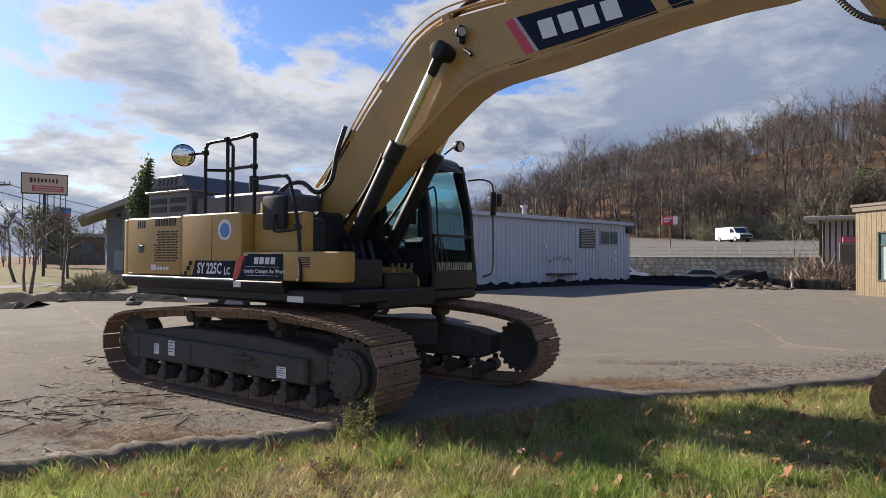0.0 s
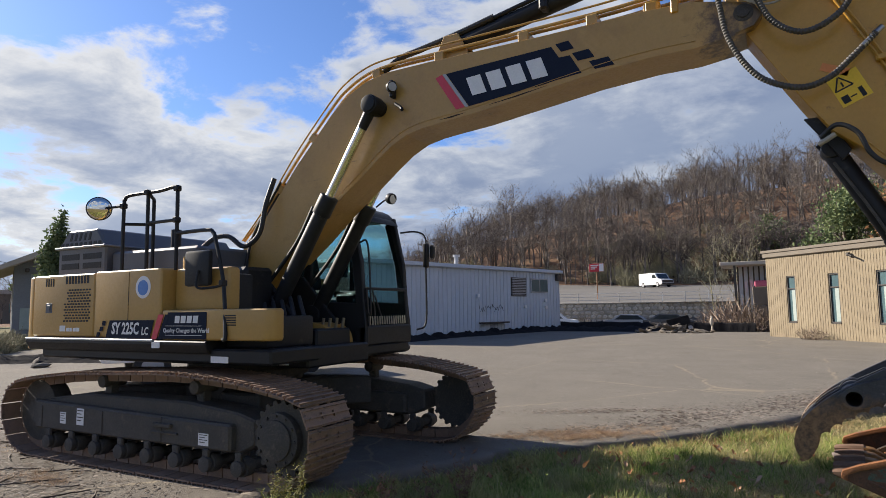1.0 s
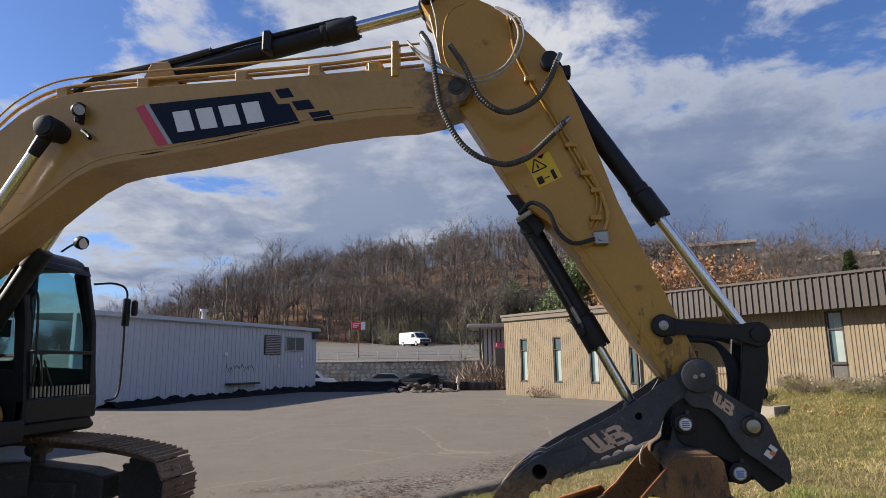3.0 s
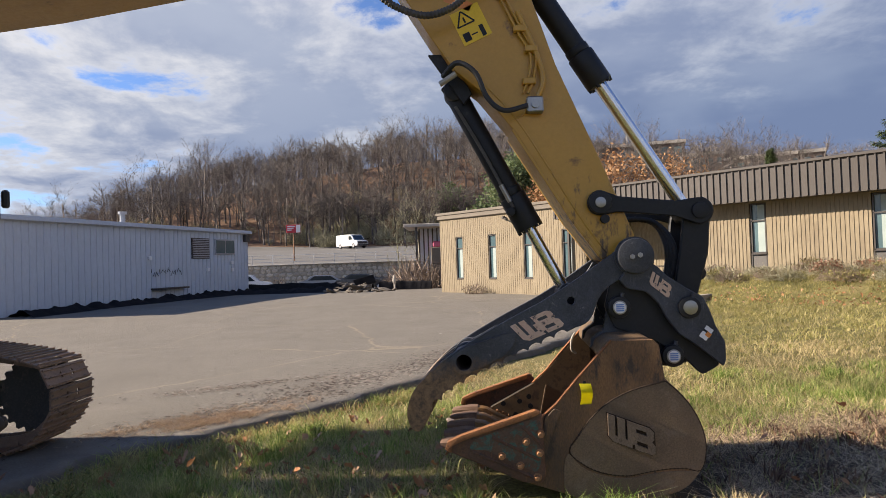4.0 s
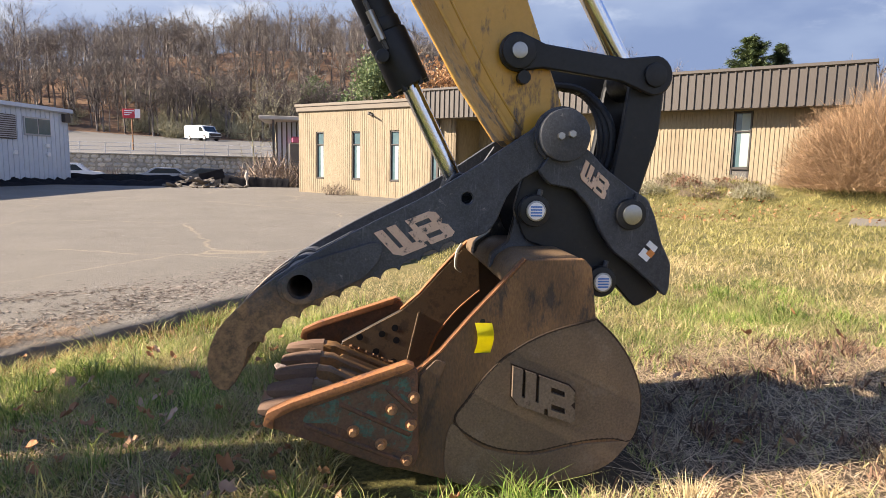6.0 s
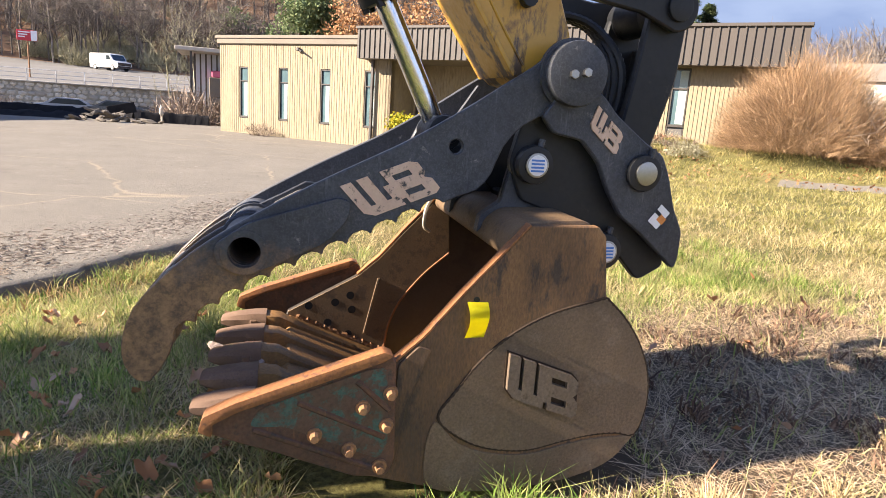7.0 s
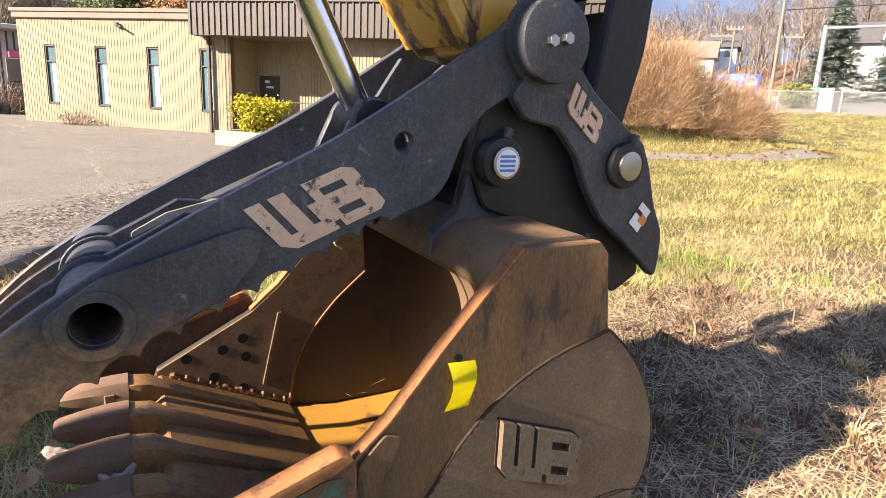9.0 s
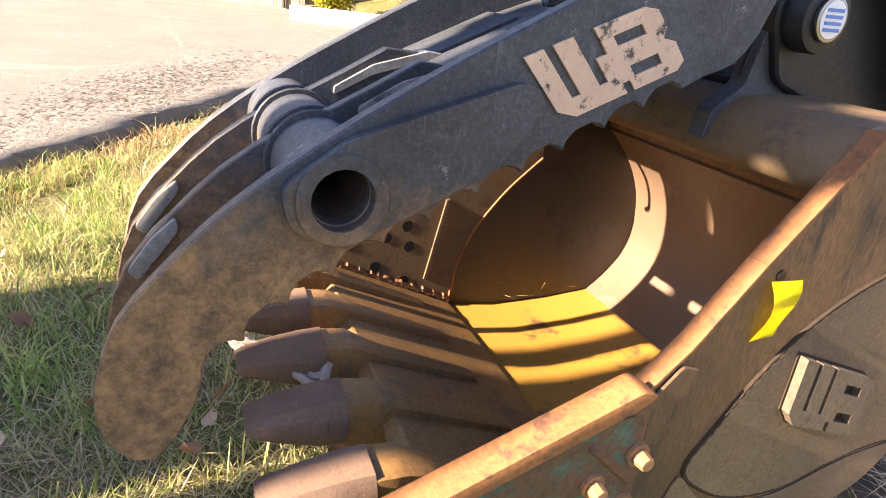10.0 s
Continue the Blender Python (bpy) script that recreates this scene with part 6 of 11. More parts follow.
def turn_in(top, px, py, half):
    """Sets a group of the arm's parts, drawn about y = 0 with that half width, in the arm's own plane: its near face passes (px, py)."""
    c, d = radians(1.8), radians(5.0)      # the plates lie 1.8 degrees, the pins 5 degrees off the axes
    lean = Matrix(((math.cos(c), math.sin(d), 0, 0), (-math.sin(c), math.cos(d), 0, 0), (0, 0, 1, 0), (0, 0, 0, 1)))
    m = Matrix.Translation((px, py, 0)) @ lean @ Matrix.Translation((-px, half, 0))
    for ob in (top, *top.children_recursive):
        ob.data.transform(m)


# links
for y in (-1, 1):
    a, b = Vector((-0.195, 1.90)), Vector((0.458, 1.825))
    d2 = (b - a).normalized()
    n2 = Vector((-d2.y, d2.x))
    pts = [*circle(a.x, a.y, 0.085, 10, 90 - 6, 276), *[tuple(a + d2 * t + n2 * -w) for t, w in ((0.12, 0.052), (0.5, 0.052))], *circle(b.x, b.y, 0.09, 10, -96, 84), *[tuple(a + d2 * t + n2 * w) for t, w in ((0.5, 0.052), (0.12, 0.052))]]
    lk = part("guide_link", prism(pts, y * 0.207, y * 0.245, 0.006), M_BLACK, exc, "black steel link bar", smooth=True)
    part("pin_cap", rod((a.x, y * 0.195, a.y), (a.x, y * 0.265, a.y), 0.078, n=24, bev=0.012), M_BLACK, lk, smooth=True)
    part("pin_end", rod((a.x, y * 0.263, a.y), (a.x, y * 0.275, a.y), 0.036, n=20, bev=0.004), M_PIN, lk, smooth=True)
    part("pin_cap", rod((b.x, y * 0.243, b.y), (b.x, y * 0.263, b.y), 0.055, n=24, bev=0.008), M_BLACK, lk, smooth=True)
    part("grease_plug", rod((a.x + 0.03, y * 0.205, a.y - 0.11), (a.x + 0.03, y * 0.25, a.y - 0.11), 0.03, n=10), M_BLACK, lk)
bm = B()
for y in (-1, 1):
    prism(rounded([(0.37, 1.84), (0.54, 1.84), (0.52, 1.55), (0.41, 1.17), (0.26, 1.17), (0.33, 1.55)], 0.05), y * 0.150, y * 0.195, 0.008, into=bm)
prism([(0.50, 1.70), (0.53, 1.70), (0.46, 1.35), (0.43, 1.35)], -0.150, 0.150, 0.004, into=bm)
rod((0.458, -0.200, 1.825), (0.458, 0.200, 1.825), 0.085, n=22, bev=0.01, into=bm)
rod((0.332, -0.20, 1.19), (0.332, 0.20, 1.19), 0.08, n=22, bev=0.01, into=bm)
bucket_link = part("bucket_link", bm, M_BLACK, exc, "black box link down to the coupler", smooth=True)
for k in range(3):
    part("link_hose", tube([(-0.10 + 0.02 * k, 0.12 - 0.03 * k, 1.80), (0.20, 0.10 - 0.03 * k, 1.78), (0.27 + 0.02 * k, -0.05 - 0.02 * k, 1.62), (0.27 + 0.02 * k, -0.06 - 0.02 * k, 1.42), (0.20 + 0.02 * k, -0.05, 1.28)], 0.017, 8, ribs=0.003), M_RUBBER, bucket_link, smooth=True)
part("lifting_eye", rod((0.50, -0.03, 1.40), (0.50, 0.03, 1.40), 0.05, n=16, bev=0.01), M_BLACK, bucket_link)

for ob in exc.children:
    if ob.name.startswith(("guide_link", "bucket_link")):
        turn_in(ob, -0.195, -0.175, 0.26)

# quick coupler
cp = [(0.02, 1.52), (0.13, 1.47), (0.20, 1.40), (0.33, 1.31), (0.42, 1.26), (0.46, 1.18), (0.50, 1.06), (0.555, 0.96), (0.555, 0.85), (0.54, 0.80), (0.47, 0.86), (0.36, 0.95), (0.26, 1.02), (0.19, 1.12), (0.14, 1.22), (0.06, 1.30), (-0.06, 1.32), (-0.11, 1.38), (-0.06, 1.45)]
cp_in = [(-0.16, 1.36), (0.05, 1.46), (0.40, 1.24), (0.48, 1.0), (0.54, 0.80), (0.42, 0.735), (0.30, 0.86), (0.10, 0.98), (-0.14, 1.06), (-0.20, 1.2)]
coupler = part("quick_coupler", prism(rounded(cp_in, 0.03), -0.245, -0.200, 0.006), M_BLACK, exc, "black quick coupler between stick and bucket", smooth=True)
part("coupler_plate", prism(rounded(cp_in, 0.03), 0.200, 0.245, 0.006), M_BLACK, coupler, smooth=True)
for y in (-1, 1):
    part("outer_plate", prism(rounded(cp, 0.02), y * 0.277, y * 0.317, 0.006), M_THUMB, coupler, smooth=True)
bm = box(-0.12, 0.30, -0.20, 0.20, 0.98, 1.06, 0.01)
box(0.10, 0.42, -0.20, 0.20, 0.86, 0.94, 0.01, into=bm)
part("coupler_body", bm, M_BLACK, coupler)
for (x, z, lab) in ((-0.11, 1.20, 1), (0.225, 0.872, 1), (0.332, 1.191, 0)):
    for y in (-1, 1):
        b0, b1 = (0.305, 0.345) if lab == 0 else (0.239, 0.299)
        cap = part("pin_boss", rod((x, y * b0, z), (x, y * b1, z), 0.072, n=26, bev=0.010), M_BLACK, coupler, smooth=True)
        part("pin_end", rod((x, y * b1, z), (x, y * (b1 + 0.012), z), 0.046, n=24, bev=0.004), M_PIN, cap, smooth=True)
        if lab and y < 0:
            part("pin_label", rod((x, y * (b1 + 0.0125), z), (x, y * (b1 + 0.0135), z), 0.038, n=24), M_WHITE, cap)
            bmx = B()
            for j in range(4):
                box(x - 0.026, x + 0.026, y * (b1 + 0.0155), y * (b1 + 0.014), z - 0.024 + j * 0.013, z - 0.017 + j * 0.013, into=bmx)
            part("label_bar", bmx, M_BLUE, cap)
        part("bolt", rod((x + 0.02, y * (b0 + 0.03), z + 0.06), (x + 0.028, y * (b0 + 0.03), z + 0.095), 0.013, n=8), M_THUMB, cap)
for y in (-1,):
    lab = part("maker_label", tilted(0.434, 1.02, 0.055, 0.085, -38, -0.319), M_WHITE, coupler, "small white and orange label")
    part("label_mark", tilted(0.445, 1.01, 0.035, 0.03, -38, -0.3215, 0.001), M_ORANGE, lab)
    part("label_mark", tilted(0.428, 1.035, 0.03, 0.015, -38, -0.3215, 0.001), M_BLACK, lab)


def block_mark(name, x, z, s, a, y, material, parent, th=0.012, label="", g=0.10, notch=0.12):
    """The maker's raised mark: one slanted block with slots cut through it."""
    m = Matrix.Translation((x, y, z)) @ Matrix.Rotation(radians(-a), 4, "Y") @ Matrix.Diagonal((s * 1.36, s, s, 1))
    k = 0.28
    edge = [(-0.70, 0.5), (-0.44 - g / 2, 0.5), (-0.44 - g / 2, -0.24), (-0.44 + g / 2, -0.24), (-0.44 + g / 2, 0.5), (-0.12 - g / 2, 0.5), (-0.12 - g / 2, -0.24), (-0.12 + g / 2, -0.24), (-0.12 + g / 2, notch), (0.06, notch), (0.06, 0.5), (0.64, 0.5), (0.77, 0.40), (0.77, 0.12), (0.69, 0.01), (0.80, -0.10), (0.80, -0.40), (0.68, -0.5), (0.15, -0.5), (0.15, -0.34), (0.06, -0.34), (0.06, -0.5), (-0.55, -0.5), (-0.70, -0.34)]
    slots = [[(0.20, 0.16), (0.54, 0.16), (0.54, 0.31), (0.20, 0.31)], [(0.22, -0.31), (0.56, -0.31), (0.56, -0.15), (0.22, -0.15)]]
    bm = B()
    edges = []
    for loop in (edge, *slots):
        vs = [bm.verts.new((px - k * pz, 0, pz)) for px, pz in loop]
        edges += [bm.edges.new((vs[n], vs[(n + 1) % len(vs)])) for n in range(len(vs))]
    bmesh.ops.triangle_fill(bm, use_beauty=True, use_dissolve=False, edges=edges)
    r = bmesh.ops.extrude_face_region(bm, geom=bm.faces[:])
    for v in r["geom"]:
        if isinstance(v, bmesh.types.BMVert):
            v.co.y = -th / s
    bmesh.ops.recalc_face_normals(bm, faces=bm.faces)
    bm.transform(m)
    return part(name, bm, material, parent, label)


block_mark("maker_mark", 0.15, 1.345, 0.078, -40, -0.3175, M_PEEL, coupler, 0.008, "worn cream block mark")

turn_in(coupler, 0.25, -0.255, 0.317)

# thumb: four plates, scalloped on the inner edge
TH = 0.34           # half the thumb's width
outer = [(-1.45, 0.412), (-1.49, 0.42), (-1.525, 0.475), (-1.53, 0.562), (-1.49, 0.675), (-1.41, 0.768), (-1.314, 0.857), (-1.18, 0.95), (-1.03, 1.038), (-0.84, 1.14), (-0.64, 1.24), (-0.52, 1.308), (-0.364, 1.405), (-0.246, 1.485), (-0.14, 1.555), (-0.06, 1.62), (0.02, 1.65), (0.10, 1.61), (0.135, 1.53), (0.11, 1.45), (0.04, 1.41), (-0.06, 1.395), (-0.17, 1.34), (-0.24, 1.26), (-0.28, 1.16), (-0.33, 1.10), (-0.40, 1.075)]
# the points between the scallops lie on a bent line from the heel to the tip
cusp_x = [-0.455, -0.54, -0.625, -0.714, -0.798, -0.884, -0.975, -1.06, -1.146, -1.225, -1.299, -1.368]
cusps = [Vector((x, float(np.interp(x, [-1.368, -1.225, -1.06, -0.455], [0.560, 0.678, 0.772, 1.048])))) for x in cusp_x]


def scallops(pts):
    """The inner edge: a flat-topped hollow between each two points."""
    out = []
    for a, b in zip(pts, pts[1:]):
        up = Vector(((b - a).y, -(b - a).x)).normalized()
        out += [tuple(a)] + [tuple(a.lerp(b, t) + up * h) for t, h in ((0.10, 0.016), (0.26, 0.026), (0.62, 0.027), (0.84, 0.017))]
    return [*out, tuple(pts[-1])]


tail = [(-1.385, 0.505), (-1.42, 0.445)]
smooth_outer = [(p.x, p.z) for p in smooth_path([(x, 0, z) for x, z in outer], 2)]
thumb_outline = smooth_outer + scallops(cusps) + tail
thumb_holes = [(-1.14, 0.868, 0.052), (-0.42, 1.252, 0.026)]
thumb = part("thumb", plate_with_holes(thumb_outline, thumb_holes, -TH, -TH + 0.036, 0.004), M_THUMBW, exc, "black steel thumb of four scalloped plates, worn brown at the tip")
part("thumb_plate", plate_with_holes(thumb_outline, thumb_holes, TH - 0.036, TH, 0.004), M_THUMBW, thumb)
k = [i for i, p in enumerate(smooth_outer) if p[0] < -0.86 and p[1] < 1.2]
short = [(x, z - 0.030 * float(sstep(-1.30, -1.05, x))) for x, z in smooth_outer[k[0]:k[-1] + 1]] + [(-0.80, 1.045), (-0.74, 1.05), (-0.73, 1.02), (-0.76, 0.955)] + scallops([c for c in cusps if c.x < -0.75]) + tail
TM = 0.113          # the inner plates stand at a third of the width
for y0 in (-TM - 0.016, TM - 0.016):
    part("thumb_plate", plate_with_holes(short, [(-1.14, 0.868, 0.052)], y0, y0 + 0.032, 0.003), M_THUMBW, thumb)
    part("tip_pad", prism(rounded([(-1.485, 0.675), (-1.44, 0.735), (-1.395, 0.775), (-1.39, 0.75), (-1.43, 0.70), (-1.465, 0.655)], 0.012), y0 - 0.012, y0 + 0.052, 0.008, segs=2), M_SCUFF, thumb, "pale scuffed pad on the plate's edge", smooth=True)
    # a weld collar hugs the tube on both faces of the plate, and a scuffed cap runs along its upper edge
    for k in (-0.008, 0.032):
        part("weld_collar", plate_with_holes(circle(-1.14, 0.868, 0.100, 28), [(-1.14, 0.868, 0.053)], y0 + k, y0 + k + 0.008, 0.003), M_THUMB, thumb, smooth=True)
    part("edge_cap", prism(rounded([(-1.06, 0.972), (-0.97, 1.022), (-0.84, 1.055), (-0.80, 1.05), (-0.84, 1.035), (-0.97, 1.00), (-1.06, 0.955)], 0.006), y0 - 0.010, y0 + 0.042, 0.004), M_SCUFF, thumb, "pale scuffed strip on the plate's edge", smooth=True)
for y0, y1 in ((-TH + 0.036, -TM - 0.016), (-TM + 0.016, TM - 0.016), (TM + 0.016, TH - 0.036)):
    part("cross_tube", plate_with_holes(circle(-1.14, 0.868, 0.088, 32), [(-1.14, 0.868, 0.0525)], y0, y1), M_THUMBW, thumb, smooth=True)
    # the webs that run up to the heel, lengthened to block stray sunlight
    bm = prism(rounded([(-0.90, 1.00), (-0.84, 1.035), (-0.59, 1.145), (-0.585, 1.12), (-0.72, 1.04), (-0.84, 0.965), (-0.93, 0.885), (-0.945, 0.90)], 0.008), y0, y1, 0.006, segs=2)
    part("web_strip", bm, M_THUMBW, thumb, "scuffed grey web between the thumb's plates", smooth=True)
part("tube_plug", rod((-1.14, 0.24, 0.868), (-1.14, 0.26, 0.868), 0.0535, n=24), M_BLACK, thumb)
bm = plate_with_holes(circle(-1.14, 0.868, 0.078, 28), [(-1.14, 0.868, 0.053)], -TH - 0.0305, -TH - 0.026, 0.0015)
part("tube_ring", bm, M_THUMBW, thumb)
bm = plate_with_holes(rounded([(-1.13, 0.967), (-0.83, 1.060), (-0.79, 1.045), (-0.80, 0.985), (-0.87, 0.905), (-1.04, 0.825), (-1.13, 0.79), (-1.225, 0.82), (-1.24, 0.89)], 0.025, 5), [(-1.14, 0.868, 0.0535)], -TH, -TH - 0.026, 0.008)
part("stiffener", bm, M_THUMBW, thumb)
for y in (-1, 1):
    bm = rod((0.0, y * TH - y * 0.01, 1.535), (0.0, y * (TH + 0.075), 1.535), 0.115, n=36, bev=0.010)
    rod((0.0, y * TH - y * 0.01, 1.535), (0.0, y * (TH + 0.020), 1.535), 0.128, n=36, into=bm)
    boss = part("pivot_cap", bm, M_THUMBW, thumb, smooth=True)
    for dx in (-0.025, 0.025):
        part("bolt", rod((dx, y * (TH + 0.075), 1.535 + dx * 0.2), (dx, y * (TH + 0.095), 1.535 + dx * 0.2), 0.017, n=6, bev=0.002), M_PIN, boss)
    part("cylinder_lug", prism(rounded([(-0.55, 1.17), (-0.47, 1.34), (-0.41, 1.37), (-0.33, 1.33), (-0.30, 1.18)], 0.02), y * 0.085, y * 0.115, 0.006), M_THUMBW, thumb)
part("lug_web", prism([(-0.60, 1.13), (-0.30, 1.24), (-0.29, 1.21), (-0.59, 1.10)], -TH + 0.036, TH - 0.036, 0.004), M_THUMBW, thumb)
part("brace_bar", prism([(-0.36, 1.26), (-0.20, 1.50), (-0.185, 1.49), (-0.335, 1.24)], 0.20, 0.225, 0.003), M_THUMB, thumb, "pale scuffed brace inside the thumb")
part("lug_pin", rod((-0.40, -0.15, 1.29), (-0.40, 0.15, 1.29), 0.038, n=18, bev=0.006), M_BLACK, thumb, smooth=True)
block_mark("maker_mark", -0.655, 1.092, 0.140, 22, -TH - 0.0005, M_PEEL, thumb, 0.006, "peeling cream block mark")
turn_in(thumb, -0.9, -0.19, TH)

# bucket
W = 0.60            # half the bucket's width
PL = 0.035          # the side plate's thickness
bucket_side = [(-0.235, 1.02), (0.016, 1.021), (0.05, 0.985), (0.078, 0.772), (0.16, 0.70), (0.235, 0.60), (0.285, 0.48), (0.30, 0.34), (0.265, 0.23), (0.19, 0.14), (0.08, 0.085), (-0.10, 0.055), (-0.35, 0.055), (-0.56, 0.095), (-0.80, 0.17), (-1.05, 0.305), (-1.03, 0.365), (-0.69, 0.545), (-0.58, 0.64), (-0.45, 0.79)]
bucket = part("bucket", prism(bucket_side, -W, -W + PL, 0.004), M_BUCKET, exc, "rusty brown digging bucket resting on the grass")
part("side_plate", prism(bucket_side, W - PL, W, 0.004), M_INNER, bucket, "inner side plate in a shaded dark brown")
# the shell: a flat floor, a rolled back and a roof, drawn as a thick sheet
shell_parts = {
    "floor_plate": ([(-0.56, 0.095), (-0.35, 0.062), (-0.10, 0.058), (0.10, 0.068)], M_SHELL, "ochre floor of the bucket, polished by soil"),
    "back_plate": ([(0.10, 0.068), (0.19, 0.14), (0.265, 0.23), (0.298, 0.34), (0.285, 0.48), (0.235, 0.60), (0.16, 0.70), (0.085, 0.775)], M_SCOUR, "rolled back of the bucket, scoured bare"),
    "roof_plate": ([(0.085, 0.775), (0.055, 0.95), (0.03, 1.0), (-0.10, 1.0), (-0.235, 0.98)], M_RUST, "rusty roof plate")}
for nm, (line, mt, lb) in shell_parts.items():
    line = [Vector((p.x, p.z)) for p in (smooth_path([(x, 0, z) for x, z in line], 4) if nm == "back_plate" else [Vector((x, 0, z)) for x, z in line])]
    inside = []
    for i, p in enumerate(line):
        d = (line[min(i + 1, len(line) - 1)] - line[max(i - 1, 0)]).normalized()
        inside.append(p + Vector((-d.y, d.x)) * 0.024)
    part(nm, prism([tuple(p) for p in line] + [tuple(p) for p in inside[::-1]], -W + PL + 0.001, W - PL - 0.001), mt, bucket, lb, smooth=True)
# roof beam: a folded box under the coupler's ears
bm = prism(rounded([(-0.315, 0.905), (-0.30, 0.985), (-0.235, 1.03), (-0.02, 1.035), (0.02, 1.01), (-0.03, 0.90), (-0.20, 0.86)], 0.03, 4), -W + PL + 0.001, W - PL - 0.001, 0.008, segs=2)
part("top_beam", bm, M_CHEEK, bucket, "rusty brown cross beam, worn along its edge", smooth=True)
for y in (-1, 1):
    ear = [(-0.235, 0.98), (-0.23, 1.10), (-0.19, 1.24), (-0.14, 1.29), (-0.06, 1.29), (0.02, 1.24), (0.10, 1.12), (0.20, 0.98), (0.30, 0.92), (0.32, 0.84), (0.27, 0.79), (0.10, 0.80), (0.06, 1.0)]
    part("bucket_ear", prism(rounded(ear, 0.03), y * 0.221, y * 0.239, 0.006), M_BLACK, bucket, smooth=True)
    part("ear_foot", prism(rounded([(-0.325, 0.925), (-0.315, 0.995), (-0.235, 1.05), (-0.20, 1.20), (-0.175, 1.20), (-0.15, 1.055), (0.02, 1.055), (0.05, 1.02), (-0.22, 1.015), (-0.285, 0.975)], 0.012), y * 0.205, y * 0.255, 0.008), M_THUMB, bucket, "scuffed dark foot of the ear")
# raised wear plates on both sides, with a mark on the near one
wear = [(0.078, 0.765), (0.16, 0.69), (0.235, 0.59), (0.288, 0.47), (0.303, 0.34), (0.268, 0.225), (0.186, 0.236), (0.08, 0.236), (-0.03, 0.222), (-0.18, 0.198), (-0.333, 0.222), (-0.44, 0.275), (-0.515, 0.352), (-0.46, 0.44), (-0.38, 0.545), (-0.269, 0.642), (-0.12, 0.715)]
low_wear = [(0.268, 0.222), (0.19, 0.132), (0.08, 0.082), (-0.10, 0.052), (-0.35, 0.052), (-0.53, 0.088), (-0.557, 0.212), (-0.527, 0.338), (-0.45, 0.258), (-0.34, 0.206), (-0.18, 0.182), (-0.03, 0.206), (0.08, 0.220), (0.186, 0.220)]
for y in (-1, 1):
    part("wear_plate", prism([(p.x, p.z) for p in smooth_path([(x, 0, z) for x, z in wear], 3)], y * W, y * (W + 0.0065), 0.002), M_WEARP, bucket, "grey-brown raised wear plate", smooth=True)
    part("wear_plate", prism([(p.x, p.z) for p in smooth_path([(x, 0, z) for x, z in low_wear], 3)], y * W, y * (W + 0.0055), 0.002), M_WEARP, bucket, smooth=True)
    # the dark bead draws the shadow line round the wear plate
    part("weld_seam", tube([(x, y * (W + 0.001), z) for x, z in (*wear, wear[0])], 0.0055, 6, ribs=0.0015), M_SCRAPE_SHADE, bucket, "weld bead coloured dark as a shadowed groove", smooth=True)
    if y < 0:
        block_mark("maker_mark", -0.150, 0.452, 0.146, -21, -W - 0.0065, M_MARK, bucket, 0.022, "raised block mark, scuffed grey on its face", 0.075, 0.499)
        # a dark slab behind the mark paints the shade in its slots
        slab = Matrix.Translation((-0.150, 0, 0.452)) @ Matrix.Rotation(radians(21), 4, "Y")
        pts = [slab @ Vector((0.146 * 1.36 * (u - 0.28 * v), 0, 0.146 * v)) for u, v in ((-0.74, 0.54), (0.66, 0.54), (0.81, 0.42), (0.84, -0.42), (0.70, -0.54), (-0.57, -0.54), (-0.74, -0.36))]
        part("packed_dirt", prism([(p.x, p.z) for p in pts], -W - 0.006, -W - 0.0095), M_SCRAPE_SHADE, bucket, "dark backing that puts shade into the mark's slots")
        # a welded doubler plate under the opening's edge
        part("doubler_plate", prism(rounded([(-0.665, 0.55), (-0.60, 0.615), (-0.555, 0.60), (-0.625, 0.42), (-0.66, 0.19), (-0.69, 0.19)], 0.01), -W, -W - 0.008, 0.003), M_BUCKET, bucket)
# rusty edge along the opening, its sunlit look put into a brighter rust
edge = [(-0.235, 1.02), (-0.45, 0.79), (-0.58, 0.64), (-0.69, 0.545)]
for y in (-1, 1):
    bm = B()
    for a, b in zip(edge, edge[1:]):
        a, b = Vector(a), Vector(b)
        nrm = Vector((-abs(b.y - a.y), abs(b.x - a.x))).normalized()
        prism([tuple(a), tuple(b), tuple(b + nrm * 0.008), tuple(a + nrm * 0.008)], y * (W - PL - 0.006), y * (W + 0.004), 0.001, into=bm)
    part("edge_strip", bm, M_RUSTLIT, bucket, "rusty edge in a sunlit orange")
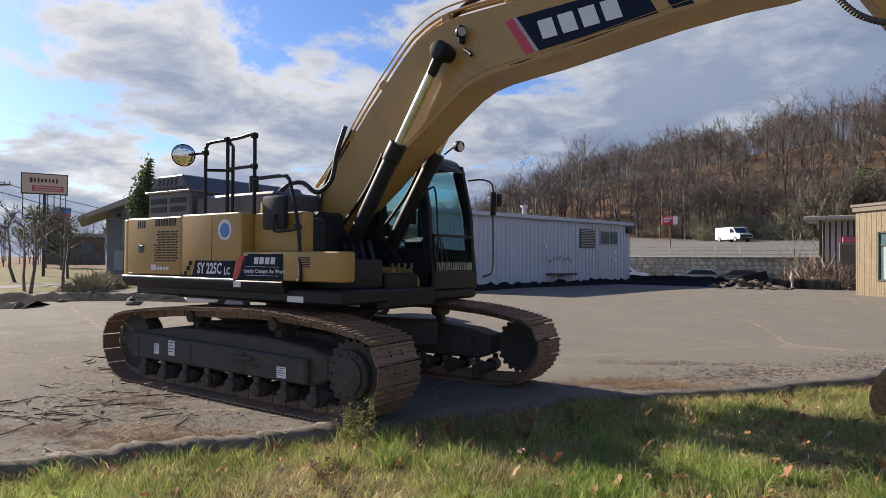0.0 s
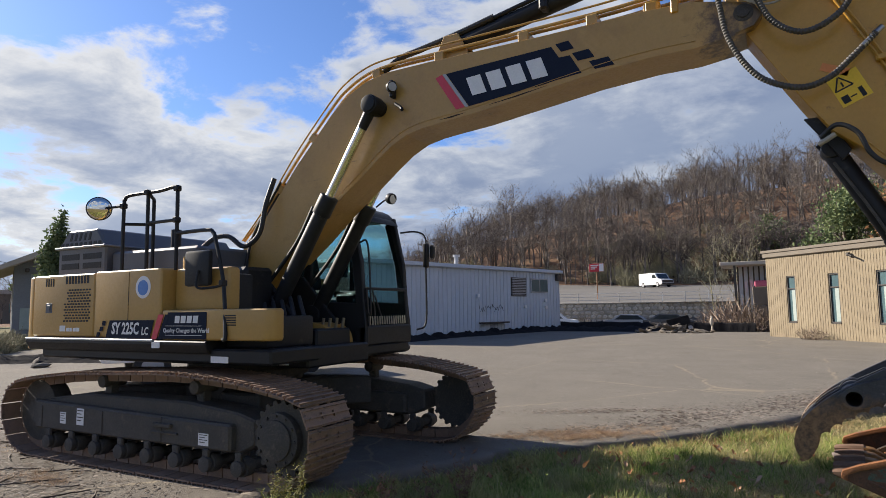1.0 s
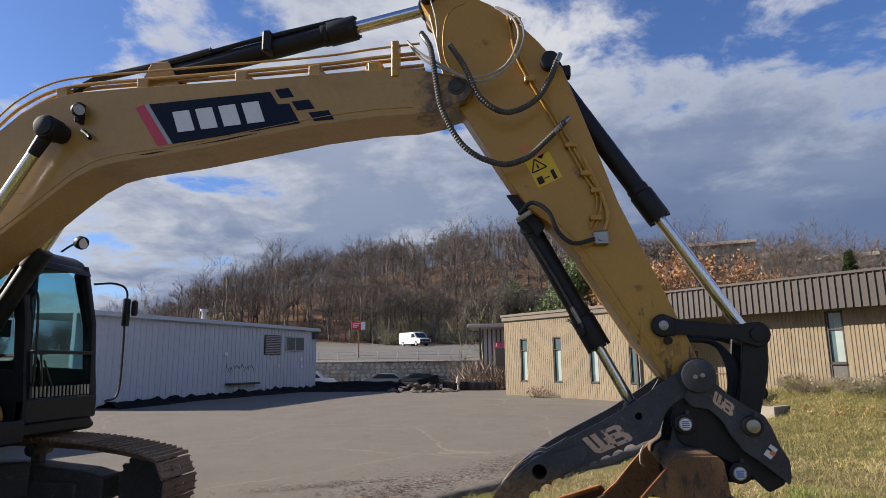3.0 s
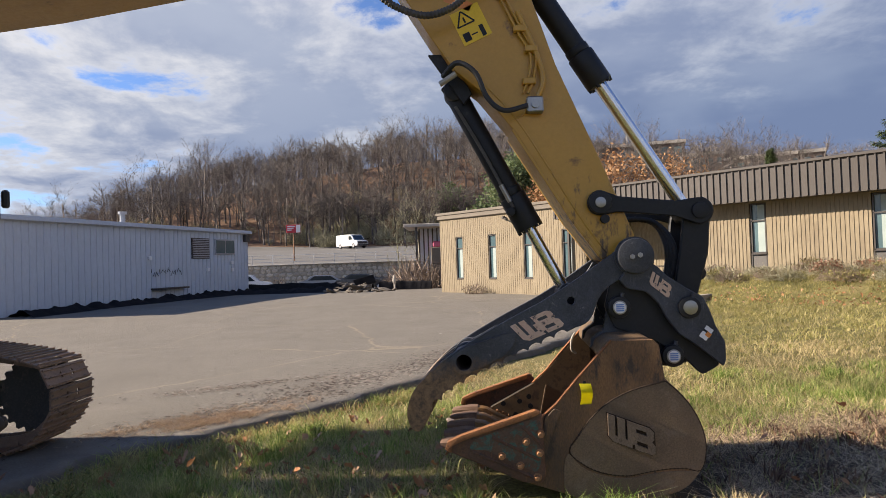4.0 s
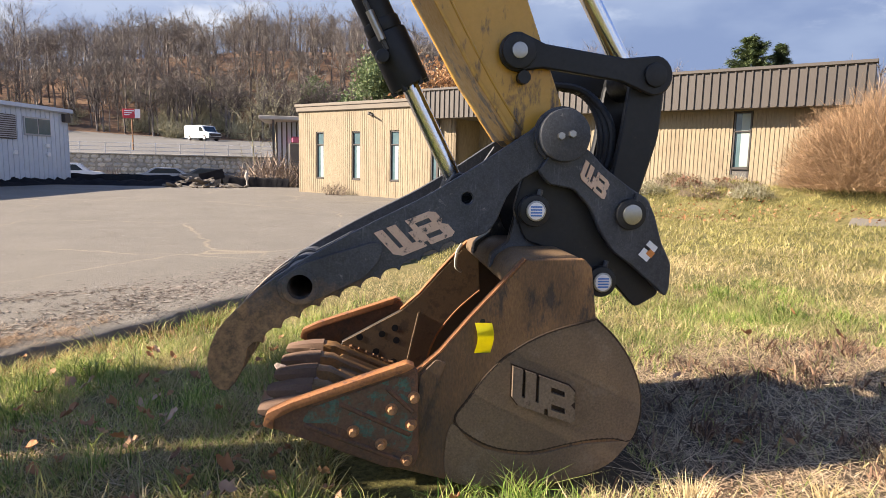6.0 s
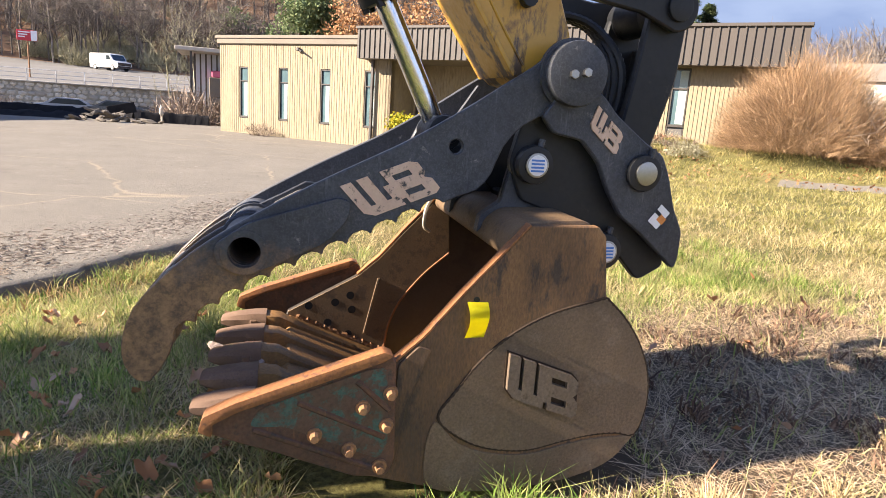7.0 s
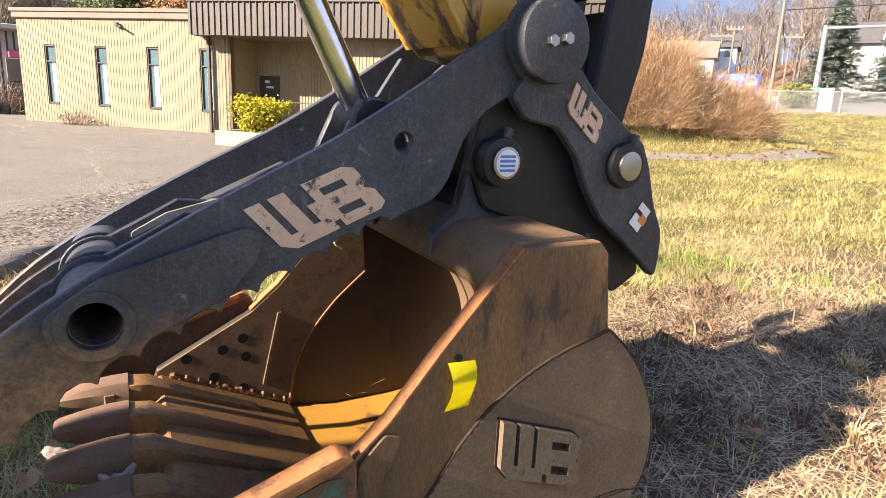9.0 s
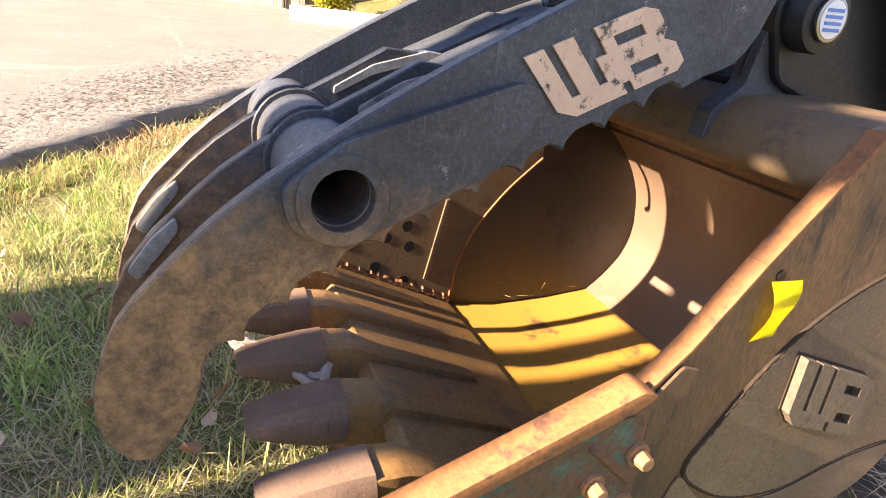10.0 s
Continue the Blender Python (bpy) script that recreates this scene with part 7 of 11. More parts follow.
# bolted side cutters
cut = rounded([(-0.675, 0.585), (-0.72, 0.60), (-1.17, 0.455), (-1.255, 0.415), (-1.26, 0.375), (-1.20, 0.345), (-1.05, 0.285), (-0.80, 0.175), (-0.69, 0.165), (-0.665, 0.22)], 0.022)
pocket = rounded([(-0.705, 0.555), (-0.755, 0.555), (-1.10, 0.440), (-1.13, 0.385), (-1.02, 0.375), (-0.86, 0.30), (-0.72, 0.235), (-0.69, 0.30)], 0.02)
for y in (-1, 1):
    sc = part("side_cutter", prism(cut, y * W, y * (W + 0.030), 0.006), M_CUTTER, bucket, "bolted side cutter, rusty with green paint")
    part("paint_patch", prism(pocket, y * (W + 0.0305), y * (W + 0.033)), M_TEAL, sc, "chipped green paint")
    for a, b in (((-0.985, 0.455), (-0.70, 0.31)), ((-0.80, 0.515), (-0.69, 0.405)), ((-1.12, 0.375), (-0.72, 0.195))):
        a, b = Vector(a), Vector(b)
        nn = Vector((-(b - a).y, (b - a).x)).normalized() * 0.010
        part("rib", prism([tuple(a + nn), tuple(b + nn), tuple(b - nn), tuple(a - nn)], y * (W + 0.028), y * (W + 0.038), 0.006), M_CUTTER, sc)
    lip = [(-0.685, 0.60), (-0.72, 0.615), (-1.17, 0.472), (-1.262, 0.432), (-1.275, 0.385), (-1.235, 0.365), (-1.235, 0.405), (-1.16, 0.442), (-0.72, 0.580)]
    part("cutter_lip", prism(rounded(lip, 0.010), y * (W - 0.012), y * (W + 0.048), 0.008, segs=2), M_RUSTLIT, sc, "rusty cutting lip in a sunlit orange", smooth=True)
    for x, z in ((-0.69, 0.468), (-0.779, 0.424), (-0.70, 0.355), (-0.93, 0.34), (-0.819, 0.28), (-0.716, 0.208)):
        part("bolt", rod((x, y * (W + 0.028), z), (x, y * (W + 0.040), z), 0.026, 0.024, n=12), M_RUST, sc)
        part("bolt", rod((x, y * (W + 0.038), z), (x, y * (W + 0.066), z), 0.017, 0.014, n=8, bev=0.002), M_RUST, sc)
    # bolt heads on the inner side of the far plate
    if y > 0:
        for x, z in ((-0.93, 0.39), (-0.725, 0.44), (-0.835, 0.30), (-0.715, 0.365), (-0.73, 0.235), (-0.80, 0.405)):
            part("bolt_hole", rod((x, W - PL - 0.0095, z), (x, W - PL - 0.0108, z), 0.020, n=14), M_BLACK, sc)
# cheek plate on the inner far side, with its weld line and a bar
cheek = [(-0.22, 0.66), (-0.342, 0.555), (-0.43, 0.455), (-0.479, 0.385), (-0.525, 0.27), (-0.545, 0.125)]
front_cheek = [(-0.235, 0.86)] + [(p.x, p.z) for p in smooth_path([(x, 0, z) for x, z in cheek], 4)] + [(-0.80, 0.20), (-1.02, 0.315), (-1.03, 0.36), (-0.69, 0.54), (-0.58, 0.635), (-0.45, 0.78), (-0.32, 0.915)]
part("cheek_plate", prism(front_cheek, W - PL, W - PL - 0.010), M_CHEEK, bucket, "worn brown cheek plate")
part("cheek_weld", tube([(x, W - PL - 0.008, z) for x, z in cheek], 0.007, 6), M_RUSTLIT, bucket, "bright weld line", smooth=True)
part("weld_bar", prism([(-0.655, 0.235), (-0.64, 0.235), (-0.575, 0.53), (-0.59, 0.53)], W - PL - 0.017, W - PL - 0.010, 0.002), M_CHEEK, bucket)
seam = [(-0.99 + 0.44 * t, W - PL - 0.012, 0.338 - 0.195 * t + 0.004 * math.sin(t * 60)) for t in np.linspace(0, 1, 26)]
part("floor_weld", tube(seam, 0.010, 6, ribs=0.004), M_RUST, bucket, "lumpy dark weld", smooth=True)
# lip with five toothed adapters
part("lip_plate", prism([(-0.545, 0.085), (-0.80, 0.165), (-1.04, 0.285), (-1.05, 0.325), (-1.02, 0.345), (-0.545, 0.128)], -W + PL + 0.001, W - PL - 0.001, 0.004), M_LIP, bucket, "rusty bucket lip")
for i in range(5):
    y = -0.43 + 0.216 * i
    bm = B()
    prof = [(-0.66, 0.150), (-0.70, 0.215), (-0.98, 0.345), (-1.06, 0.392), (-1.13, 0.402), (-1.14, 0.300), (-1.03, 0.255)]
    wid = (0.022, 0.026, 0.036, 0.050, 0.052, 0.052, 0.045)
    a = [bm.verts.new((x, y - w, z)) for (x, z), w in zip(prof, wid)]
    b = [bm.verts.new((x, y + w, z)) for (x, z), w in zip(prof, wid)]
    bm.faces.new(a)
    bm.faces.new(b[::-1])
    for k in range(len(prof)):
        bm.faces.new((a[k], b[k], b[(k + 1) % len(prof)], a[(k + 1) % len(prof)]))
    bmesh.ops.recalc_face_normals(bm, faces=bm.faces)
    bevel_all(bm, 0.012, 2)
    part("tooth_adapter", bm, M_LIP, bucket, "worn tooth adapter", smooth=True)
    bm = B()
    sections = [(-1.125, 0.408, 0.302, 0.058), (-1.18, 0.408, 0.308, 0.056), (-1.25, 0.402, 0.330, 0.052), (-1.31, 0.392, 0.352, 0.046), (-1.325, 0.384, 0.362, 0.042)]
    rings = []
    for x, zt_, zb, w in sections:
        rings.append([bm.verts.new((x, y + w * cy, (zt_ + zb) / 2 + (zt_ - zb) / 2 * cz)) for cy, cz in ((-1, -0.55), (-0.8, -1), (0.8, -1), (1, -0.55), (1, 0.5), (0.72, 1), (-0.72, 1), (-1, 0.5))])
    for r0, r1 in zip(rings, rings[1:]):
        for k in range(8):
            bm.faces.new((r0[k], r0[(k + 1) % 8], r1[(k + 1) % 8], r1[k]))
    bm.faces.new(rings[0][::-1])
    bm.faces.new(rings[-1])
    bmesh.ops.recalc_face_normals(bm, faces=bm.faces)
    tooth = part("tooth", bm, M_TOOTHB, bucket, "worn bucket tooth", smooth=True)
    part("tooth_pin", box(-1.198, -1.165, y - 0.060, y - 0.048, 0.345, 0.382, 0.004), M_TOOTHB, tooth)
# yellow ribbon tied to the near edge
bm = B()
vs = [[bm.verts.new((-0.445 + u * 0.07 + 0.012 * math.sin(v * 3), -W - 0.012 - 0.012 * math.sin(v * 4 + u), 0.765 - v * 0.13)) for u in (0, 0.5, 1)] for v in np.linspace(0, 1, 7)]
for r0, r1 in zip(vs, vs[1:]):
    for k in range(2):
        bm.faces.new((r0[k], r0[k + 1], r1[k + 1], r1[k]))
bmesh.ops.solidify(bm, geom=bm.faces[:], thickness=0.0012)
part("ribbon", bm, M_TAPE, bucket, "bright yellow marking ribbon", smooth=True)
part("ribbon_hole", rod((-0.41, -W - 0.001, 0.768), (-0.41, -W - 0.004, 0.768), 0.011, n=12), M_BLACK, bucket)
for k in range(3):
    part("twisted_strap", tube([(-1.33, 0.06, 0.40), (-1.27, 0.03 - 0.02 * k, 0.385 - 0.02 * k), (-1.20, -0.045 + 0.02 * k, 0.35), (-1.15, -0.09 + 0.025 * k, 0.33 + 0.01 * k), (-1.12, -0.05, 0.36)], 0.010, 6, ribs=0.002), M_STRAP, bucket, "pale twisted strap caught on the teeth")
# rope at the far top corner
part("rope", tube([(-0.345, 0.50, 0.945), (-0.375, 0.47, 0.90), (-0.38, 0.47, 0.82), (-0.345, 0.49, 0.785)], 0.009, 6), M_WHITEHOSE, bucket, smooth=True)
turn_in(bucket, -0.245, -0.49, W)

# ---- grass, leaves, debris ----
rng = np.random.default_rng(7)


def blades(name, n, area, hmin, hmax, width, material, label, keep=None, lean=0.5, clump=0.0, flat=False, simple=False):
    """Grass blades as bent tapered strips: four corners and a tip each."""
    x = rng.uniform(area[0], area[1], n)
    y = rng.uniform(area[2], area[3], n)
    if clump:
        k = max(1, int(n / clump))
        cx, cy = rng.uniform(area[0], area[1], k), rng.uniform(area[2], area[3], k)
        j = rng.integers(0, k, n)
        x, y = cx[j] + rng.normal(0, 0.045, n), cy[j] + rng.normal(0, 0.045, n)
        tall = rng.uniform(0.5, 1.5, k)[j]
    else:
        tall = np.ones(n)
    ok = (x > kerb_x(y) + 0.12) if keep is None else keep(x, y)
    ok = ok & ~((x > -1.0) & (x < 0.42) & (np.abs(y - 0.10) < 0.66))
    x, y, tall = x[ok], y[ok], tall[ok]
    n = len(x)
    h = rng.uniform(hmin, hmax, n) * (0.7 + 0.6 * rng.random(n)) * tall
    a = rng.uniform(0, 2 * np.pi, n)
    b = a + rng.normal(0, 1.2, n)
    ln = h * np.abs(rng.normal(lean, 0.35, n))
    w = width * (0.6 + 0.8 * rng.random(n))
    z = terrain(x, y)
    px, py = np.cos(a) * w, np.sin(a) * w
    dx, dy = np.cos(b) * ln, np.sin(b) * ln
    if flat:
        h = h * 0.25
    if simple:
        v = np.stack([np.stack([x - px, y - py, z - 0.01], 1), np.stack([x + px, y + py, z - 0.01], 1), np.stack([x + dx, y + dy, z + h], 1)], 1)
        return tagged(mesh_np(name, v.reshape(-1, 3), np.arange(n * 3).reshape(-1, 3), material, label=label, kind="stuff"), category="grass")
    v = np.empty((n, 5, 3), np.float32)
    v[:, 0] = np.stack([x - px, y - py, z - 0.01], 1)
    v[:, 1] = np.stack([x + px, y + py, z - 0.01], 1)
    v[:, 2] = np.stack([x + px * 0.8 + dx * 0.35, y + py * 0.8 + dy * 0.35, z + h * 0.6], 1)
    v[:, 3] = np.stack([x - px * 0.8 + dx * 0.35, y - py * 0.8 + dy * 0.35, z + h * 0.6], 1)
    v[:, 4] = np.stack([x + dx, y + dy, z + h * 0.92], 1)
    base = np.arange(n)[:, None] * 5
    f = np.concatenate([base + np.array([0, 1, 2]), base + np.array([0, 2, 3]), base + np.array([3, 2, 4])])
    return tagged(mesh_np(name, v.reshape(-1, 3), f, material, label=label, kind="stuff"), category="grass")


M_GREEN = leaf_mat("green_grass", (0.085, 0.155, 0.028), (0.56, 0.54, 0.21), (0.25, 0.33, 0.075), trans=0.45, dry=(0.46, 0.36, 0.20))
M_STRAW = leaf_mat("dry_grass", (0.36, 0.27, 0.14), (0.62, 0.51, 0.29), (0.47, 0.38, 0.19), trans=0.3)
M_YELLOWG = leaf_mat("yellowing_grass", (0.22, 0.215, 0.07), (0.52, 0.43, 0.22), (0.36, 0.315, 0.115), trans=0.35)
M_LEAFB = leaf_mat("brown_oak_leaf", (0.24, 0.12, 0.07), (0.52, 0.36, 0.25), (0.44, 0.20, 0.085), trans=0.2)
M_RUSSETG = leaf_mat("russet_grass", (0.26, 0.13, 0.06), (0.52, 0.36, 0.17), (0.38, 0.24, 0.11), trans=0.2)


def bare_soil(x, y):
    """1 on the worn patch of straw and soil beside the bucket, 0 on the lawn."""
    w = 0.35 * np.sin(x * 1.9 + y * 1.3) + 0.25 * np.sin(y * 2.7 - x * 0.8 + 2)
    soil = sstep(-0.15, 0.45, x + 0.15 * np.sin(y * 5)) * (1 - sstep(0.8, 1.7, y + 0.25 * np.sin(x * 2.3)))
    return soil * (1 - sstep(2.9, 4.6, x + w)) * sstep(-3.3, -1.9, y + w)


def green_zone(x, y):
    g = np.sin(x * 1.3 + 0.7) * np.sin(y * 1.1 + 1.9) + 0.6 * np.sin(x * 3.1 + y * 2.3)
    return (x > kerb_x(y) + 0.10) & (rng.random(len(x)) < np.clip(0.58 + 0.42 * g, 0.08, 1) * (1 - 0.965 * bare_soil(x, y)))


def dry_zone(x, y):
    g = np.sin(x * 1.3 + 0.7) * np.sin(y * 1.1 + 1.9) + 0.6 * np.sin(x * 3.1 + y * 2.3)
    return (x > kerb_x(y) + 0.06) & (rng.random(len(x)) < np.clip(0.66 - 0.30 * g, 0.15, 1) * (1 - 0.75 * bare_soil(x, y)))


PATH_LINE = [(9.3, 7.6), (9.9, 6.9), (10.9, 5.9), (12.4, 5.3)]


def off_path(x, y):
    """True away from the narrow asphalt path."""
    d = np.full(len(x), 9.0)
    for (ax, ay), (bx, by) in zip(PATH_LINE, PATH_LINE[1:]):
        t = np.clip(((x - ax) * (bx - ax) + (y - ay) * (by - ay)) / ((bx - ax) ** 2 + (by - ay) ** 2), 0, 1)
        d = np.minimum(d, np.hypot(x - ax - t * (bx - ax), y - ay - t * (by - ay)))
    return d > 0.45


M_TURFG = leaf_mat("fresh_turf", (0.11, 0.18, 0.04), (0.62, 0.58, 0.26), (0.32, 0.39, 0.105), trans=0.45, dry=(0.50, 0.39, 0.22))
M_TURFD = leaf_mat("dead_turf", (0.34, 0.24, 0.13), (0.70, 0.56, 0.36), (0.50, 0.38, 0.21), trans=0.25)
blades("turf", 370000, (-6.8, 3.2, -4.9, 2.4), 0.025, 0.080, 0.0032, M_TURFG, "dense short green turf", green_zone, 0.9, 22, simple=True)
blades("dead_turf", 180000, (-6.8, 4.6, -4.9, 2.4), 0.02, 0.055, 0.0028, M_TURFD, "dense short dead turf", dry_zone, 1.5, 0, simple=True)
blades("green_grass", 125000, (-7.0, 4.0, -5.0, 3.5), 0.05, 0.12, 0.0032, M_GREEN, "short green lawn grass", green_zone, 0.8, 34)
M_BLEACH = leaf_mat("bleached_straw", (0.36, 0.265, 0.18), (0.74, 0.58, 0.40), (0.48, 0.35, 0.22), trans=0.15)
blades("straw_litter", 64000, (-0.3, 5.0, -3.4, 1.9), 0.08, 0.22, 0.0034, M_BLEACH, "bleached straw lying on bare soil", lambda x, y: rng.random(len(x)) < bare_soil(x, y) * np.clip(0.80 + 0.45 * np.sin(x * 3.7 + 1.2) * np.sin(y * 4.9 + x) + 0.35 * np.sin(x * 9.1 - y * 7.3), 0.06, 1), 1.4, 0, flat=True, simple=True)
M_DARKLIT = leaf_mat("dark_rotting_litter", (0.075, 0.045, 0.032), (0.30, 0.19, 0.12), (0.16, 0.095, 0.062), rough=0.85, trans=0.1)
blades("dark_litter", 12000, (-0.2, 3.4, -2.4, 1.3), 0.03, 0.09, 0.0055, M_DARKLIT, "dark rotting stalks and crumbs on bare soil", lambda x, y: rng.random(len(x)) < bare_soil(x, y) * np.clip(0.45 - 0.6 * np.sin(x * 3.7 + 1.2) * np.sin(y * 4.9 + x), 0.05, 1), 0.9, 26)
blades("lawn_thatch", 30000, (-4.2, 0.2, -2.4, 1.2), 0.06, 0.16, 0.0030, M_BLEACH, "dead straw among the lawn grass", lambda x, y: (x > kerb_x(y) + 0.1) & (np.sin(x * 2.9 + 1) * np.sin(y * 3.7) + 0.5 * np.sin(x * 6.1 - y * 4.3) > -0.15), 1.2, 0, flat=True, simple=True)
blades("lush_grass", 70000, (-3.4, 0.1, -2.6, -0.55), 0.05, 0.12, 0.0026, leaf_mat("lush_green", (0.10, 0.21, 0.035), (0.54, 0.58, 0.18), (0.25, 0.37, 0.075), trans=0.4, dry=(0.44, 0.35, 0.19)), "lush green tufts on the lawn", lambda x, y: rng.random(len(x)) < np.clip(0.45 + np.sin(x * 4.1 + 0.5) * np.sin(y * 3.3), 0, 1), 0.7, 120)
blades("clumped_grass", 75000, (-6.5, 0.4, -5.2, 1.4), 0.07, 0.17, 0.0028, M_GREEN, "taller clumps of green grass on the lawn", lambda x, y: (x > kerb_x(y) + 0.15) & (rng.random(len(x)) < np.clip(0.35 + np.sin(x * 2.1 + 2) * np.sin(y * 1.7 + 1) + 0.5 * np.sin(x * 5.3 - y * 3.1), 0, 1)), 0.75, 90)
blades("dry_grass", 85000, (-7.0, 6.0, -5.0, 5.5), 0.03, 0.10, 0.0030, M_STRAW, "short dry straw-coloured grass", dry_zone, 1.2, 9)
blades("matted_grass", 60000, (-7.0, 6.0, -5.0, 5.0), 0.05, 0.12, 0.0032, M_STRAW, "matted dead grass on the soil", dry_zone, 1.6, 0, flat=True)
blades("far_grass", 85000, (0.5, 14.0, 1.0, 14.0), 0.03, 0.085, 0.005, M_YELLOWG, "yellow-green lawn grass", lambda x, y: off_path(x, y) & (x > kerb_x(y) + 0.1) & ((x > 5) | (y > 4.5) | (rng.random(len(x)) < 0.35 * sstep(0.8, 2.5, y))), 0.8, 10)
blades("far_lawn", 95000, (5.0, 30.0, -8.0, 20.0), 0.03, 0.09, 0.010, M_YELLOWG, "yellow-green lawn in the distance", lambda x, y: off_path(x, y) & (x > kerb_x(y) + 0.1), 0.9, 6, simple=True)
blades("edge_grass", 105000, (-7.2, 0.2, -5.5, 4.5), 0.03, 0.10, 0.0030, M_RUSSETG, "russet dead grass along the asphalt edge", lambda x, y: np.abs(x - kerb_x(y) - 0.30) < 0.36 * rng.random(len(x)) ** 1.3 + 0.03, 0.9)
blades("roadside_grass", 60000, (-9.0, 6.0, -9.5, -4.7), 0.04, 0.10, 0.006, M_GREEN, "short lawn grass", None, 0.8, 12, simple=True)


def tuft(name, x, y, n, h, r, material, label, seeds=False):
    """A bunch of tall dry stalks."""
    z0 = float(terrain(x, y))
    bm_v, bm_f = [], []
    for i in range(n):
        a, d = rng.uniform(0, 6.283), abs(rng.normal(0, r))
        bx, by = x + math.cos(a) * d * 0.45, y + math.sin(a) * d * 0.45
        tx, ty, hh = x + math.cos(a) * d * 1.5 + rng.normal(0.012, 0.045), y + math.sin(a) * d * 1.5 + rng.normal(0, 0.045), h * rng.uniform(0.35, 1.15)
        w = 0.0025
        p = rng.uniform(0, 6.283)
        k = len(bm_v)
        mx, my = bx * 0.55 + tx * 0.45, by * 0.55 + ty * 0.45
        bm_v += [(bx - w * math.cos(p), by - w * math.sin(p), z0 - 0.02), (bx + w * math.cos(p), by + w * math.sin(p), z0 - 0.02), (mx + w * math.cos(p), my + w * math.sin(p), z0 + hh * 0.6), (mx - w * math.cos(p), my - w * math.sin(p), z0 + hh * 0.6), (tx, ty, z0 + hh)]
        bm_f += [(k, k + 1, k + 2), (k, k + 2, k + 3), (k + 3, k + 2, k + 4)]
        if seeds:
            for s in range(3):
                t = 0.62 + 0.38 * s / 7
                sx, sy, sz = bx + (tx - bx) * t, by + (ty - by) * t, z0 + hh * t
                q, e = rng.uniform(0, 6.283), 0.0045
                k = len(bm_v)
                bm_v += [(sx, sy, sz), (sx + e * math.cos(q) * 2, sy + e * math.sin(q) * 2, sz + e), (sx + e * math.cos(q + 1), sy + e * math.sin(q + 1), sz + e * 2.2)]
                bm_f += [(k, k + 1, k + 2)]
    return tagged(mesh_np(name, bm_v, bm_f, material, label=label), category="grass tuft", group="dry tufts on the lawn")


M_TUFT = leaf_mat("golden_dry_grass", (0.40, 0.30, 0.15), (0.72, 0.60, 0.38), (0.55, 0.43, 0.24), trans=0.3)
for x, y, h in ((-0.10, -0.92, 0.20), (-0.03, -0.85, 0.17), (0.29, -0.91, 0.23), (0.37, -0.85, 0.20), (1.02, -0.80, 0.10), (1.61, -0.54, 0.10), (2.35, -0.2, 0.10), (-1.9, -1.7, 0.11), (0.9, -1.35, 0.11)):
    tuft("grass_tuft", x, y, 170 if h > 0.16 else 90, h, 0.055, M_TUFT, "tall tuft of golden dry grass on the lawn", True)
M_WEED = leaf_mat("reddish_weed", (0.14, 0.07, 0.045), (0.26, 0.16, 0.09), (0.20, 0.11, 0.07), trans=0.1)
M_WEEDG = leaf_mat("olive_weed", (0.09, 0.10, 0.03), (0.24, 0.20, 0.07), (0.16, 0.15, 0.04), trans=0.2)


def weed(x, y, h, n, material, label):
    """A dead weed: branching stalks with small seed heads."""
    z0 = float(terrain(x, y))
    v, f = [], []
    def strip(p, q, w):
        a = rng.uniform(0, 3.14)
        k = len(v)
        v.extend([(p[0] - w * math.cos(a), p[1] - w * math.sin(a), p[2]), (p[0] + w * math.cos(a), p[1] + w * math.sin(a), p[2]), (q[0], q[1], q[2])])
        f.append((k, k + 1, k + 2))
    for i in range(n):
        a, d = rng.uniform(0, 6.283), rng.uniform(0.02, 0.16)
        top = (x + math.cos(a) * d, y + math.sin(a) * d, z0 + h * rng.uniform(0.6, 1.05))
        strip((x + math.cos(a) * d * 0.2, y + math.sin(a) * d * 0.2, z0 - 0.02), top, 0.004)
        for j in range(34):
            t = rng.uniform(0.3, 1.0)
            p = (x + (top[0] - x) * t, y + (top[1] - y) * t, z0 + (top[2] - z0) * t)
            b, l = rng.uniform(0, 6.283), rng.uniform(0.015, 0.05)
            strip((p[0] + 0.012 * math.cos(b + 1), p[1] + 0.012 * math.sin(b + 1), p[2]), (p[0] + math.cos(b) * l, p[1] + math.sin(b) * l, p[2] + l * rng.uniform(-0.2, 0.9)), 0.008)
    return tagged(mesh_np("weed", v, f, material, label=label), category="weed", group="dry weeds along the asphalt edge")


for x, y, h, k in ((-4.95, -1.75, 0.56, 0), (-4.80, -1.90, 0.46, 0), (-5.08, -1.80, 0.42, 0), (-4.35, -1.35, 0.36, 1), (-4.15, -1.05, 0.34, 1), (-3.95, -0.75, 0.42, 1), (-3.88, -0.95, 0.34, 1), (-3.72, -0.35, 0.30, 0), (-4.55, -1.5, 0.26, 1), (-4.5, -2.6, 0.2, 1)):
    weed(x, y, h, 7, M_WEED if k else M_WEEDG, "dead reddish weed with seed heads at the asphalt edge" if k else "olive leafy weed at the asphalt edge")


